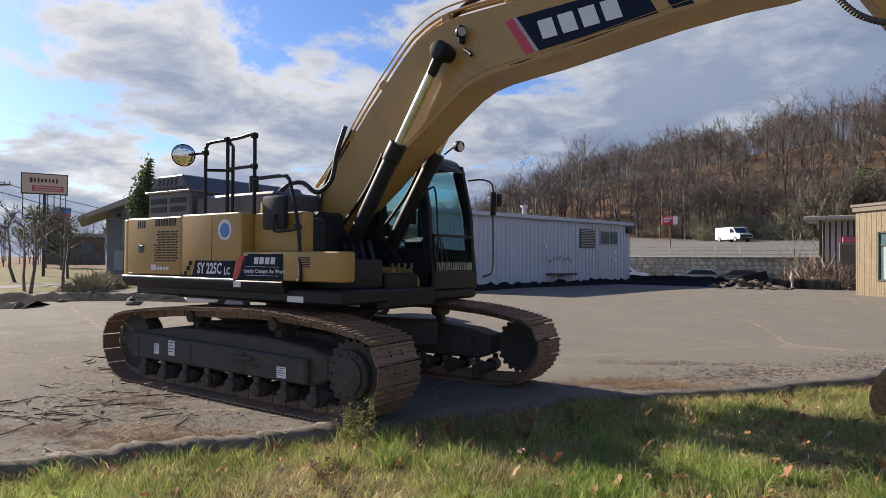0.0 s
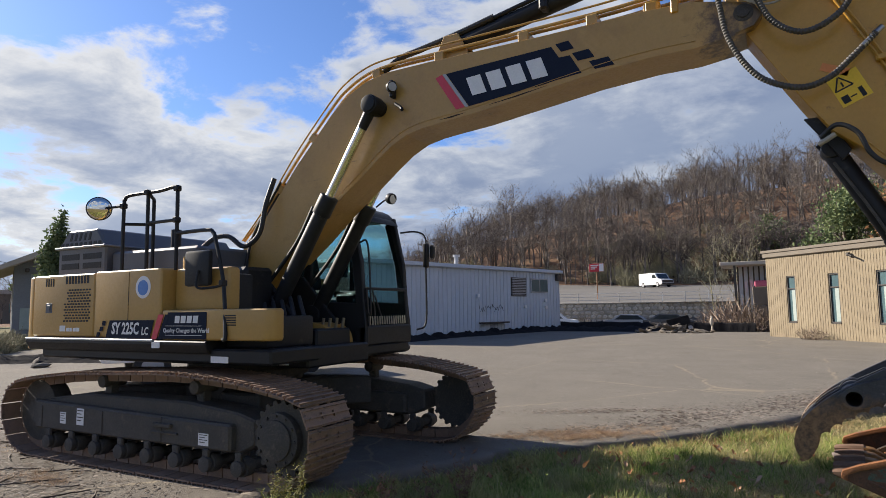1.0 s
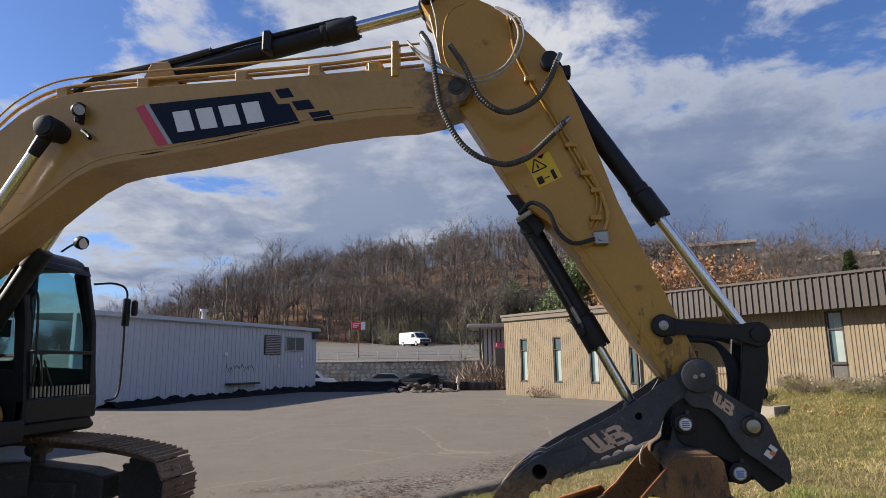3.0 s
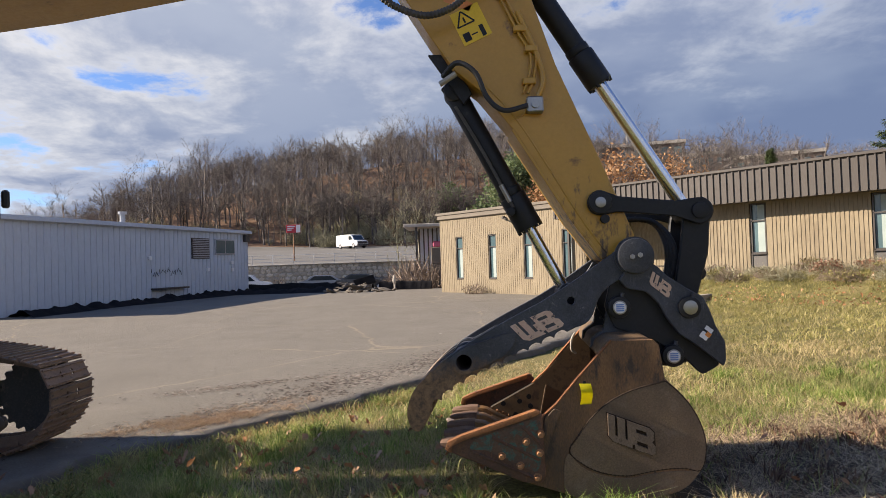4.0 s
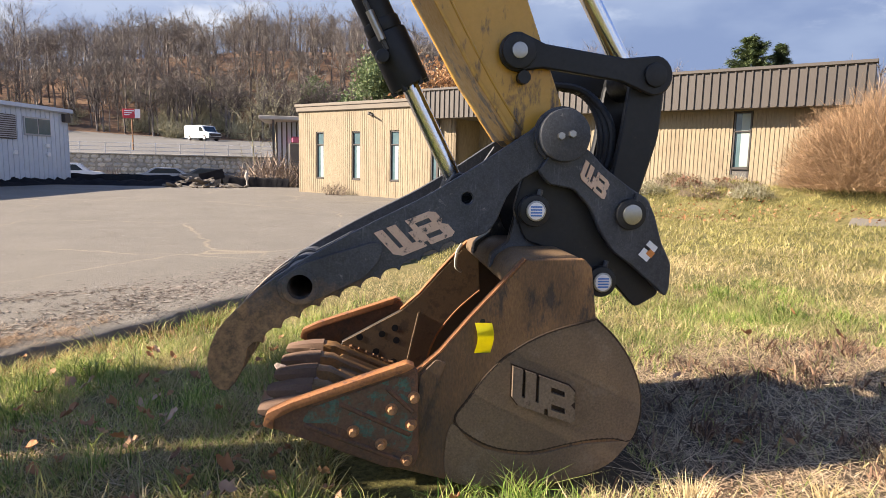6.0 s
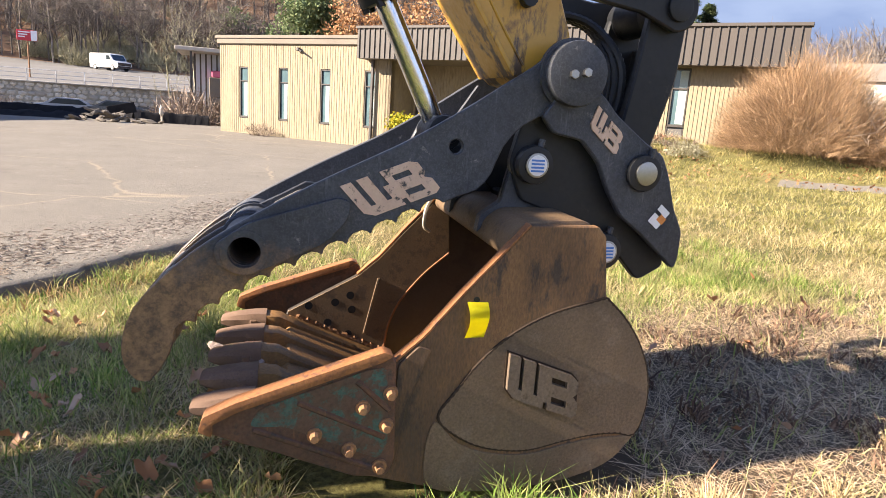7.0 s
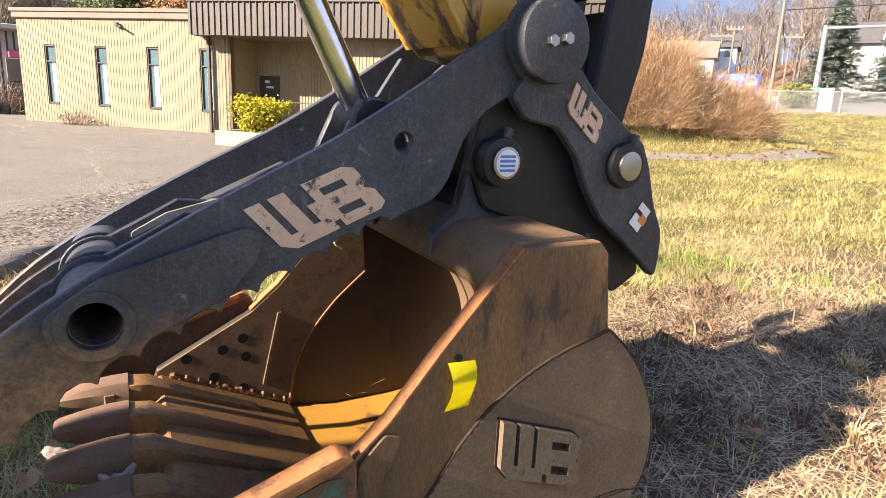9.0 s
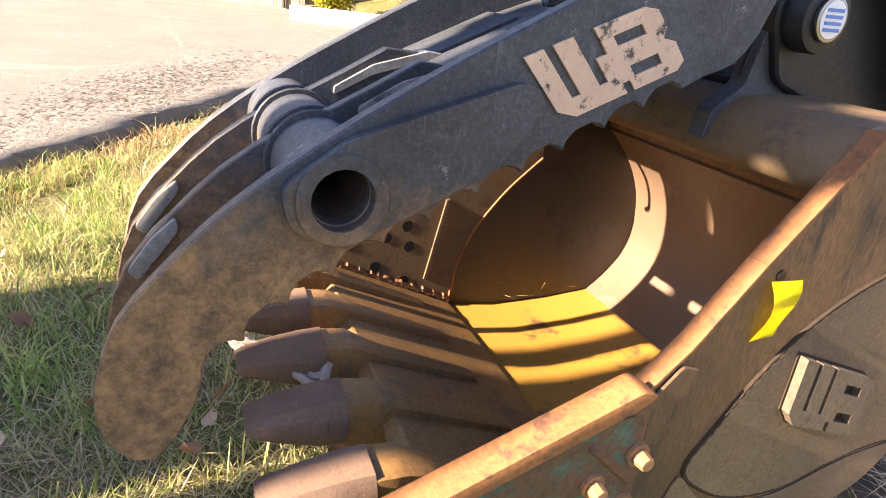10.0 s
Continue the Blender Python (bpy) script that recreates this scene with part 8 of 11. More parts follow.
def scatter_leaves(name, n, area, size, material, label, keep):
    """Fallen leaves: lobed, cupped outlines."""
    x, y = rng.uniform(area[0], area[1], n), rng.uniform(area[2], area[3], n)
    ok = keep(x, y)
    x, y = x[ok], y[ok]
    n = len(x)
    lob = np.array([0.95, 0.80, 0.52, 0.72, 0.45, 0.66, 0.85, 0.62, 0.45, 0.72, 0.52, 0.80])
    ang = np.linspace(0, 2 * np.pi, 12, endpoint=False)
    rot = rng.uniform(0, 6.283, n)
    s = size * rng.uniform(0.6, 1.2, n)
    z = terrain(x, y) + rng.uniform(0.03, 0.10, n)
    tx, ty = rng.normal(0, 0.5, n), rng.normal(0, 0.5, n)
    v = np.empty((n, 13, 3), np.float32)
    v[:, 12] = np.stack([x, y, z], 1)
    for k in range(12):
        lx, ly = np.cos(ang[k] + rot) * lob[k] * s, np.sin(ang[k] + rot) * lob[k] * s
        v[:, k] = np.stack([x + lx, y + ly, z + lx * tx + ly * ty + 0.75 * s * rng.random(n)], 1)
    base = np.arange(n)[:, None] * 13
    f = np.concatenate([base + np.array([12, k, (k + 1) % 12]) for k in range(12)])
    return tagged(mesh_np(name, v.reshape(-1, 3), f, material, label=label, kind="stuff"), category="fallen leaves")


scatter_leaves("fallen_leaves", 520, (-6.5, 3.0, -4.8, 2.0), 0.042, M_LEAFB, "brown and orange fallen oak leaves", lambda x, y: (x > kerb_x(y)) & ~((x > -1.0) & (x < 0.42) & (np.abs(y - 0.10) < 0.68)) & (rng.random(len(x)) > 0.8 * bare_soil(x, y)))
scatter_leaves("oak_leaves", 220, (-3.2, -0.7, -2.6, 1.6), 0.046, M_LEAFB, "large curled oak leaves in the grass by the bucket", lambda x, y: (x > kerb_x(y)) & ~((x > -1.0) & (np.abs(y - 0.10) < 0.66)) & (np.sin(x * 2.3 + 1) * np.sin(y * 2.9) + rng.normal(0, 0.5, len(x)) > 0.1))
scatter_leaves("leaf_drift", 2600, (3.5, 13, 5.0, 15), 0.038, M_LEAFB, "drift of fallen leaves below the hedge", lambda x, y: (np.abs((x + 1.8) * -0.724 + (y - 23.6) * -0.69 - 2.6 - 0.5 * np.sin(x * 2)) < 0.8))


def chips(name, n, spots, size, material, label, long=3.0):
    """Bark, chips and grit lying on the asphalt."""
    v, f = [], []
    for cx, cy, sx, sy, ang, k in spots:
        for i in range(int(n * k)):
            u, w = rng.normal(0, sx), rng.normal(0, sy)
            x, y = cx + u * math.cos(ang) - w * math.sin(ang), cy + u * math.sin(ang) + w * math.cos(ang)
            if x > kerb_x(y) - 0.02:
                continue
            z = 0.22 * float(sstep(6, 24, y)) + 0.004
            a, l, b = rng.uniform(0, 6.283), size * rng.uniform(0.25, 1.5) * long, size * rng.uniform(0.15, 0.7)
            h = size * rng.uniform(0.2, 0.8)
            c, s = math.cos(a), math.sin(a)
            t = len(v)
            for q in ((-l, -b, 0), (l, -b * 0.6, 0), (l, b, 0), (-l * 0.8, b, 0), (0, 0, h)):
                v.append((x + q[0] * c - q[1] * s, y + q[0] * s + q[1] * c, z + q[2]))
            f += [(t, t + 1, t + 4), (t + 1, t + 2, t + 4), (t + 2, t + 3, t + 4), (t + 3, t, t + 4)]
    return tagged(mesh_np(name, v, f, material, label=label, kind="stuff"), category="debris")


M_BARK = leaf_mat("bark_chips", (0.045, 0.034, 0.027), (0.26, 0.21, 0.17), (0.10, 0.072, 0.054), trans=0.0)
M_GRIT = leaf_mat("pale_grit", (0.10, 0.088, 0.075), (0.32, 0.29, 0.25), (0.19, 0.17, 0.145), rough=0.95, trans=0.0)
kerb_spots = [(-6.3, -2.6, 0.5, 0.35, 1.1, 0.7), (-7.4, -2.6, 0.9, 0.35, 0.2, 1.0), (-8.6, -1.9, 0.9, 0.3, 0.1, 0.8), (-3.9, 2.2, 0.7, 0.3, 0.8, 0.5), (-2.5, 4.0, 0.9, 0.35, 0.9, 1.3), (-1.6, 5.2, 0.8, 0.4, 0.95, 1.2), (-0.9, 6.6, 0.9, 0.35, 0.95, 0.8), (-3.9, 3.9, 0.7, 0.12, 0.5, 0.5), (-10.5, -1.0, 1.2, 0.5, 0.1, 1.0), (-11.5, 0.6, 1.3, 0.3, 0.2, 0.7)]
chips("bark_debris", 620, kerb_spots, 0.011, M_BARK, "dark bark and twigs on the asphalt")
chips("grit", 430, kerb_spots + [(-4, 6, 3, 3, 0, 1.0), (-6, 10, 4, 3, 0, 1.0), (-2.0, 9, 2, 3, 0, 0.8)], 0.010, M_GRIT, "pale grit on the asphalt", 2.6)

M_FLAKE = leaf_mat("asphalt_flakes", (0.060, 0.050, 0.042), (0.30, 0.265, 0.22), (0.13, 0.11, 0.092), rough=0.95, trans=0.0)
chips("asphalt_flakes", 330, [(-2.5, 4.0, 0.8, 0.22, 0.9, 1.0), (-1.7, 5.1, 0.7, 0.25, 0.95, 1.0), (-0.9, 6.5, 0.8, 0.25, 0.95, 0.9), (-3.6, 2.6, 0.5, 0.12, 0.8, 0.5), (0.1, 8.0, 0.9, 0.3, 0.95, 0.6), (-8.0, -2.2, 0.8, 0.35, 0.2, 0.6)], 0.020, M_FLAKE, "broken flakes of asphalt along the lot's edge", 1.9)


def straw_mats(n, spots, material):
    """Mats of dead grass rooted in cracks of the asphalt: thin bent blades."""
    V = []
    for cx, cy, sx, sy, ang, k in spots:
        m = int(n * k)
        g = max(3, m // 45)
        j = rng.integers(0, g, m)
        u = rng.normal(0, sx, g)[j] + rng.normal(0, 0.05, m)
        w = rng.normal(0, sy, g)[j] + rng.normal(0, 0.035, m)
        x, y = cx + u * math.cos(ang) - w * math.sin(ang), cy + u * math.sin(ang) + w * math.cos(ang)
        ok = x < kerb_x(y) + 0.02
        x, y = x[ok], y[ok]
        m = len(x)
        z = 0.22 * sstep(6, 24, y) + 0.002
        a, l = rng.uniform(0, 6.283, m), rng.uniform(0.03, 0.13, m)
        h, p = rng.uniform(0.004, 0.055, m), rng.uniform(0, 3.14, m)
        c, s_ = np.cos(p) * 0.0016, np.sin(p) * 0.0016
        V.append(np.stack([np.stack([x - c, y - s_, z], 1), np.stack([x + c, y + s_, z], 1), np.stack([x + np.cos(a) * l, y + np.sin(a) * l, z + h], 1)], 1))
    v = np.concatenate(V).reshape(-1, 3)
    return tagged(mesh_np("dead_straw", v, np.arange(len(v)).reshape(-1, 3), material, label="mats of dead straw on the asphalt", kind="stuff"), category="debris")


straw_mats(2600, [(-6.5, -2.75, 0.28, 0.12, 0.9, 1.0), (-6.1, -2.45, 0.3, 0.1, 1.0, 0.8), (-4.15, 1.9, 0.5, 0.12, 0.75, 1.1), (-3.4, 2.25, 0.5, 0.10, 0.8, 0.9), (-3.7, 2.0, 0.25, 0.08, 0.8, 0.8), (-7.8, -1.95, 0.3, 0.1, 0.1, 0.6), (-7.2, -2.9, 0.45, 0.14, 0.7, 1.0), (-5.7, -2.3, 0.3, 0.10, 1.0, 0.7), (-9.4, -1.2, 0.5, 0.12, 0.1, 0.8)], leaf_mat("straw_mat", (0.24, 0.155, 0.10), (0.55, 0.41, 0.26), (0.38, 0.25, 0.15), trans=0.1))


# ---- trees ----
def tree_parts(seed, height, spread=0.5, levels=4, kids=(7, 5, 4, 3), trunk=0.20, twig=0.012, start=0.35, up=0.25):
    """Tapered branch segments of a bare tree: arrays of starts, ends and radii."""
    r = random.Random(seed)
    P, Q, R0, R1 = [], [], [], []

    def grow(p, d, length, rad, level):
        n = 4 if level == 0 else 3
        for i in range(n):
            d = (d + Vector((r.gauss(0, 0.10), r.gauss(0, 0.10), up * 0.25 + r.gauss(0, 0.05))) * (0.5 if level == 0 else 1.0)).normalized()
            q = p + d * (length / n)
            r2 = max(twig, rad * (1 - 0.22 * (1 if level else 0.8)))
            P.append(p), Q.append(q), R0.append(rad), R1.append(r2)
            if level < levels:
                t = (i + 1) / n
                if level > 0 or t > start:
                    for k in range(max(1, round(kids[level] / n + r.random() * 0.8))):
                        a = r.uniform(0, 6.283)
                        side = Vector((math.cos(a), math.sin(a), r.uniform(-0.05, 0.5)))
                        nd = (d * (1 - spread) + side * spread).normalized()
                        grow(p.lerp(q, r.random()), nd, length * r.uniform(0.42, 0.68) * (0.8 if level == 0 else 1.0), max(twig, r2 * r.uniform(0.40, 0.62)), level + 1)
            p, rad = q, r2

    grow(Vector((0, 0, -0.3)), Vector((r.gauss(0, 0.04), r.gauss(0, 0.04), 1)).normalized(), height * 0.78, trunk, 0)
    return np.array([tuple(v) for v in P]), np.array([tuple(v) for v in Q]), np.array(R0), np.array(R1)


def branches(P, Q, R0, R1, sides=3, thin=0.0):
    """Faces round the segments; segments thinner than thin are single tapered blades."""
    D = Q - P
    D /= np.linalg.norm(D, axis=1, keepdims=True) + 1e-9
    A = np.cross(D, np.array([0.31, 0.17, 0.93]))
    A /= np.linalg.norm(A, axis=1, keepdims=True) + 1e-9
    C = np.cross(D, A)
    V, F, o = [], [], 0
    for pick, k in ((R0 > thin, sides), (R0 <= thin, 1)):
        p, q, a, c, r0, r1 = P[pick], Q[pick], A[pick], C[pick], R0[pick][:, None], R1[pick][:, None]
        n = len(p)
        if not n:
            continue
        if k == 1:
            t = np.arange(n)[:, None] * 2.4
            s = a * np.cos(t) + c * np.sin(t)
            v = np.stack([p - s * r0 * 1.25, p + s * r0 * 1.25, q], 1)
            f = o + np.arange(n)[:, None] * 3 + np.array([0, 1, 2])
        else:
            ring = [a * math.cos(2 * math.pi * j / k) + c * math.sin(2 * math.pi * j / k) for j in range(k)]
            v = np.stack([p + w * r0 for w in ring] + [q + w * r1 for w in ring], 1)
            b = o + np.arange(n)[:, None] * 2 * k
            f = np.concatenate([b + np.array(q3) for j in range(k) for q3 in ((j, (j + 1) % k, k + (j + 1) % k), (j, k + (j + 1) % k, k + j))])
        V.append(v.reshape(-1, 3))
        F.append(f)
        o += v.shape[0] * v.shape[1]
    return np.concatenate(V), np.concatenate(F)


# sticks blown on to the asphalt
P_, Q_ = [], []
for i in range(64):
    cx, cy = ((-7.6, -2.3), (-9.0, -1.6), (-8.3, -2.9), (-10.6, -0.6))[i % 4]
    x, y, a, l = cx + rng.normal(0, 0.55), cy + rng.normal(0, 0.35), rng.normal(0.15, 0.7), rng.uniform(0.06, 0.34)
    for q in range(3):
        if x > kerb_x(y) - 0.1:
            break
        P_.append((x, y, 0.012))
        a += rng.normal(0, 0.25)
        x, y = x + math.cos(a) * l / 2, y + math.sin(a) * l / 2
        Q_.append((x, y, 0.012 + 0.004 * q))
v, f = branches(np.array(P_), np.array(Q_), np.full(len(P_), 0.0075), np.full(len(P_), 0.0055), 5)
tagged(mesh_np("sticks", v, f, M_BARK, label="dark broken sticks lying on the asphalt", kind="stuff"), category="debris")


def forest(name, kinds, places, material, label):
    """Many copies of a few trees in one mesh; places are (x, y, z, scale, turn, kind)."""
    V, F, o = [], [], 0
    for x, y, z, s, a, k in places:
        v, f = kinds[k]
        c, sn = math.cos(a), math.sin(a)
        w = np.stack([v[:, 0] * c - v[:, 1] * sn, v[:, 0] * sn + v[:, 1] * c, v[:, 2]], 1) * s + np.array([x, y, z])
        V.append(w)
        F.append(f + o)
        o += len(v)
    return tagged(mesh_np(name, np.concatenate(V), np.concatenate(F), material, label=label, kind="stuff"), category="woods")


M_TRUNK = leaf_mat("grey_bark", (0.12, 0.10, 0.085), (0.26, 0.22, 0.19), (0.18, 0.15, 0.13), rough=0.9, trans=0.0)
M_TWIG = leaf_mat("brown_twigs", (0.17, 0.125, 0.095), (0.34, 0.26, 0.20), (0.25, 0.19, 0.145), rough=0.9, trans=0.0)
M_BRUSH = leaf_mat("pale_brush", (0.23, 0.215, 0.135), (0.44, 0.40, 0.28), (0.33, 0.305, 0.20), rough=0.9, trans=0.1)
hill_kinds = [branches(*tree_parts(10 + k, 12.5, 0.5, 3, (9, 6, 4, 4), 0.17, 0.022, 0.3 + 0.05 * (k % 3)), 3, 0.035) for k in range(6)]
thin_kinds = [branches(*tree_parts(40 + k, 11.0, 0.42, 3, (7, 5, 3, 3), 0.11, 0.020, 0.4), 3, 0.035) for k in range(4)]
places = []
for i in range(150):
    a = radians(rng.uniform(54, 131))
    r = 98 + 75 * rng.random() ** 0.9
    x, y = r * math.cos(a), r * math.sin(a)
    if y < 90:
        continue
    deg = math.degrees(a)
    if deg < 66 and rng.random() < 0.5:
        continue
    s = rng.uniform(0.62, 1.1) * (0.75 if deg > 122 else 1.0)
    places.append((x, y, float(terrain(x, y)), s, rng.uniform(0, 6.283), int(rng.integers(0, 6))))



def slim_kind(seed, h, n):
    """A slender bare tree: trunk, rising limbs and a haze of fine twigs."""
    g = np.random.default_rng(seed)
    t = np.linspace(0, 0.86, 5)
    tr = np.stack([np.cumsum(g.normal(0, 0.12, 5)), np.cumsum(g.normal(0, 0.12, 5)), t * h - 0.4], 1)
    m = 16
    u = g.uniform(0.36, 0.84, m)
    lp = np.stack([np.interp(u, t, tr[:, i]) for i in range(3)], 1)
    a = g.uniform(0, 6.283, m)
    d = np.stack([np.cos(a), np.sin(a), g.uniform(0.9, 1.9, m)], 1)
    d /= np.linalg.norm(d, axis=1, keepdims=True)
    ll = h * (0.36 * (1.05 - u) + 0.06) * g.uniform(0.8, 1.3, m)
    lq = lp + d * ll[:, None]
    j = g.integers(0, m, n)
    w = g.uniform(0.15, 1.0, n)[:, None]
    tp = lp[j] + (lq[j] - lp[j]) * w
    td = d[j] + g.normal(0, 0.42, (n, 3))
    td /= np.linalg.norm(td, axis=1, keepdims=True)
    tq = tp + td * (g.uniform(0.05, 0.13, n) * h)[:, None]
    P = np.concatenate([tr[:-1], lp, tp])
    Q = np.concatenate([tr[1:], lq, tq])
    R0 = np.concatenate([np.linspace(0.13, 0.06, 4), np.full(m, 0.034), np.full(n, 0.017)])
    R1 = np.concatenate([np.linspace(0.11, 0.04, 4), np.full(m, 0.014), np.full(n, 0.006)])
    return branches(P, Q, R0, R1, 4, 0.04)


def crown_kind(seed, h, n):
    """A bare broad-leaved tree: a leaning trunk, spreading limbs and boughs, and fine twigs that fill a rounded, gappy crown."""
    g = np.random.default_rng(seed)
    t = np.linspace(0, 0.80, 6)
    tr = np.stack([np.cumsum(g.normal(0, 0.11, 6)), np.cumsum(g.normal(0, 0.11, 6)), t * h - 0.4], 1)
    wide, mid = g.uniform(0.24, 0.36), g.uniform(0.58, 0.66)

    def shell_point(k, low):
        d = g.normal(0, 1, (k, 3))
        d[:, 2] = np.abs(d[:, 2]) * 0.9 - low
        d /= np.linalg.norm(d, axis=1, keepdims=True)
        return d * np.array([wide * h, wide * h, (1 - mid) * h]) + np.array([tr[3, 0], tr[3, 1], mid * h])

    m, q = 12, 64
    u = g.uniform(0.26, 0.78, m)
    lp = np.stack([np.interp(u, t, tr[:, i]) for i in range(3)], 1)
    lq = lp + (shell_point(m, 0.35) - lp) * g.uniform(0.62, 0.9, (m, 1))
    lq[:, 2] = np.maximum(lq[:, 2], lp[:, 2] + 0.04 * h)
    j = g.integers(0, m, q)
    bp = lp[j] + (lq[j] - lp[j]) * g.uniform(0.3, 0.95, (q, 1))
    bd = (lq[j] - lp[j]) / np.linalg.norm(lq[j] - lp[j], axis=1, keepdims=True) + g.normal(0, 0.55, (q, 3)) + np.array([0, 0, 0.25])
    bq = bp + bd / np.linalg.norm(bd, axis=1, keepdims=True) * (g.uniform(0.09, 0.20, q) * h)[:, None]
    k = g.integers(0, q, n)
    tp_ = bp[k] + (bq[k] - bp[k]) * g.uniform(0.15, 1.0, (n, 1))
    td = (bq[k] - bp[k]) / np.linalg.norm(bq[k] - bp[k], axis=1, keepdims=True) + g.normal(0, 0.6, (n, 3)) + np.array([0, 0, 0.2])
    tq = tp_ + td / np.linalg.norm(td, axis=1, keepdims=True) * (g.uniform(0.05, 0.12, n) * h)[:, None]
    P = np.concatenate([tr[:-1], lp, bp, tp_])
    Q = np.concatenate([tr[1:], lq, bq, tq])
    R0 = np.concatenate([np.linspace(0.24, 0.10, 5), np.full(m, 0.075), np.full(q, 0.026), np.full(n, 0.011)])
    R1 = np.concatenate([np.linspace(0.16, 0.05, 5), np.full(m, 0.025), np.full(q, 0.014), np.full(n, 0.006)])
    return branches(P, Q, R0, R1, 4, 0.04)


slim_kinds = [slim_kind(k, 10.5, 180) for k in range(8)]
round_kinds = [crown_kind(500 + k, 11.5, 460) for k in range(8)]
tp, rp = [], []
for i in range(1500):
    a = radians(rng.uniform(50, 132))
    r = 97 + 100 * rng.random() ** 1.2
    x, y = r * math.cos(a), r * math.sin(a)
    deg = math.degrees(a)
    if y < (94 if deg > 68 else 82):
        continue
    # young slender trees near the foot, full crowns above
    s_ = rng.uniform(0.64, 0.95) * (0.75 if deg > 122 else 1.2 if deg < 70 else 1.0)
    (tp if rng.random() < 0.22 else rp).append((x, y, float(terrain(x, y)), s_, rng.uniform(0, 6.283), int(rng.integers(0, 8))))
M_WOODS = leaf_mat("grey_woods", (0.072, 0.060, 0.052), (0.26, 0.225, 0.195), (0.160, 0.134, 0.115), rough=0.9, trans=0.0)
for i in range(170):
    a = radians(rng.uniform(56, 130))
    r = 118 + 80 * rng.random() ** 0.8
    x, y = r * math.cos(a), r * math.sin(a)
    tp.append((x, y, float(terrain(x, y)), rng.uniform(0.38, 0.58), rng.uniform(0, 6.283), int(rng.integers(0, 8))))
forest("bare_woods", hill_kinds, places, M_WOODS, "bare grey-brown trees on the hillside")
forest("thin_woods", slim_kinds, tp, M_WOODS, "slender bare trees on the hillside")
forest("crowned_woods", round_kinds, rp, M_WOODS, "bare broad-crowned trees on the hillside")
places = []
for i in range(520):
    a = radians(rng.uniform(-6, 46))
    r = 90 + 90 * rng.random()
    x, y = r * math.cos(a), r * math.sin(a)
    places.append((x, y, float(terrain(x, y)), rng.uniform(1.0, 1.6), rng.uniform(0, 6.283), int(rng.integers(0, 8))))
forest("roadside_woods", slim_kinds, places, M_WOODS, "bare brown trees on the slope across the road")


def brush_kind(seed, n, h, r):
    """A thicket of upright, splayed twigs."""
    g = np.random.default_rng(seed)
    a, d = g.uniform(0, 6.283, n), np.sqrt(g.random(n)) * r
    P = np.stack([np.cos(a) * d * 0.4, np.sin(a) * d * 0.4, np.zeros(n)], 1)
    hh = h * (1 - 0.55 * (d / r) ** 2) * g.uniform(0.55, 1.05, n)
    M_ = np.stack([np.cos(a) * d * 0.75, np.sin(a) * d * 0.75, hh * 0.6], 1) + g.normal(0, 0.10 * r, (n, 3)) * np.array([1, 1, 0.3])
    Q = np.stack([np.cos(a) * d, np.sin(a) * d, hh], 1) + g.normal(0, 0.12 * r, (n, 3)) * np.array([1, 1, 0.4])
    P2 = np.concatenate([P, M_, M_])
    Q2 = np.concatenate([M_, Q, M_ + g.normal(0, 0.22 * r, (n, 3)) * np.array([1, 1, 0.8]) + np.array([0, 0, 0.12 * h])])
    t = 0.012 * r / 1.2
    return branches(P2, Q2, np.full(3 * n, t), np.concatenate([np.full(n, t), np.full(2 * n, t * 0.4)]), 3, 1.0)


brush_kinds = [brush_kind(k, 150, 2.6, 1.9) for k in range(4)]
places = []
for i in range(330):
    a = radians(rng.uniform(60, 106) if i % 4 else rng.uniform(100, 126))
    r = 97 + 24 * rng.random() ** 1.3
    x, y = r * math.cos(a), r * math.sin(a)
    if y < 94:
        continue
    places.append((x, y, float(terrain(x, y)), rng.uniform(0.5, 1.5), rng.uniform(0, 6.283), int(rng.integers(0, 4))))
forest("hill_brush", brush_kinds, places[:260], M_BRUSH, "pale tan brush at the foot of the hill")
forest("brown_brush", brush_kinds, places[260:], M_TWIG, "brown brush at the foot of the hill")
places = []
for i in range(60):
    x, y = rng.uniform(-4.2, 10), rng.uniform(32, 47)
    if y < 37 and x > -1.5 and x < 6:
        continue
    places.append((x, y, float(terrain(x, y)), rng.uniform(0.7, 1.4), rng.uniform(0, 6.283), int(rng.integers(0, 4))))
forest("yard_brush", brush_kinds, places, M_TWIG, "tangled brown brush behind the office building")
places = [(x, y, float(terrain(x, y)), s, a, k) for x, y, s, a, k in ((-3.5, 40, 0.62, 1, 0), (-5.2, 43, 0.55, 2, 1), (-1.5, 43, 0.5, 3, 2))]
forest("thin_saplings", thin_kinds, places, M_BRUSH, "pale bare saplings behind the lot")


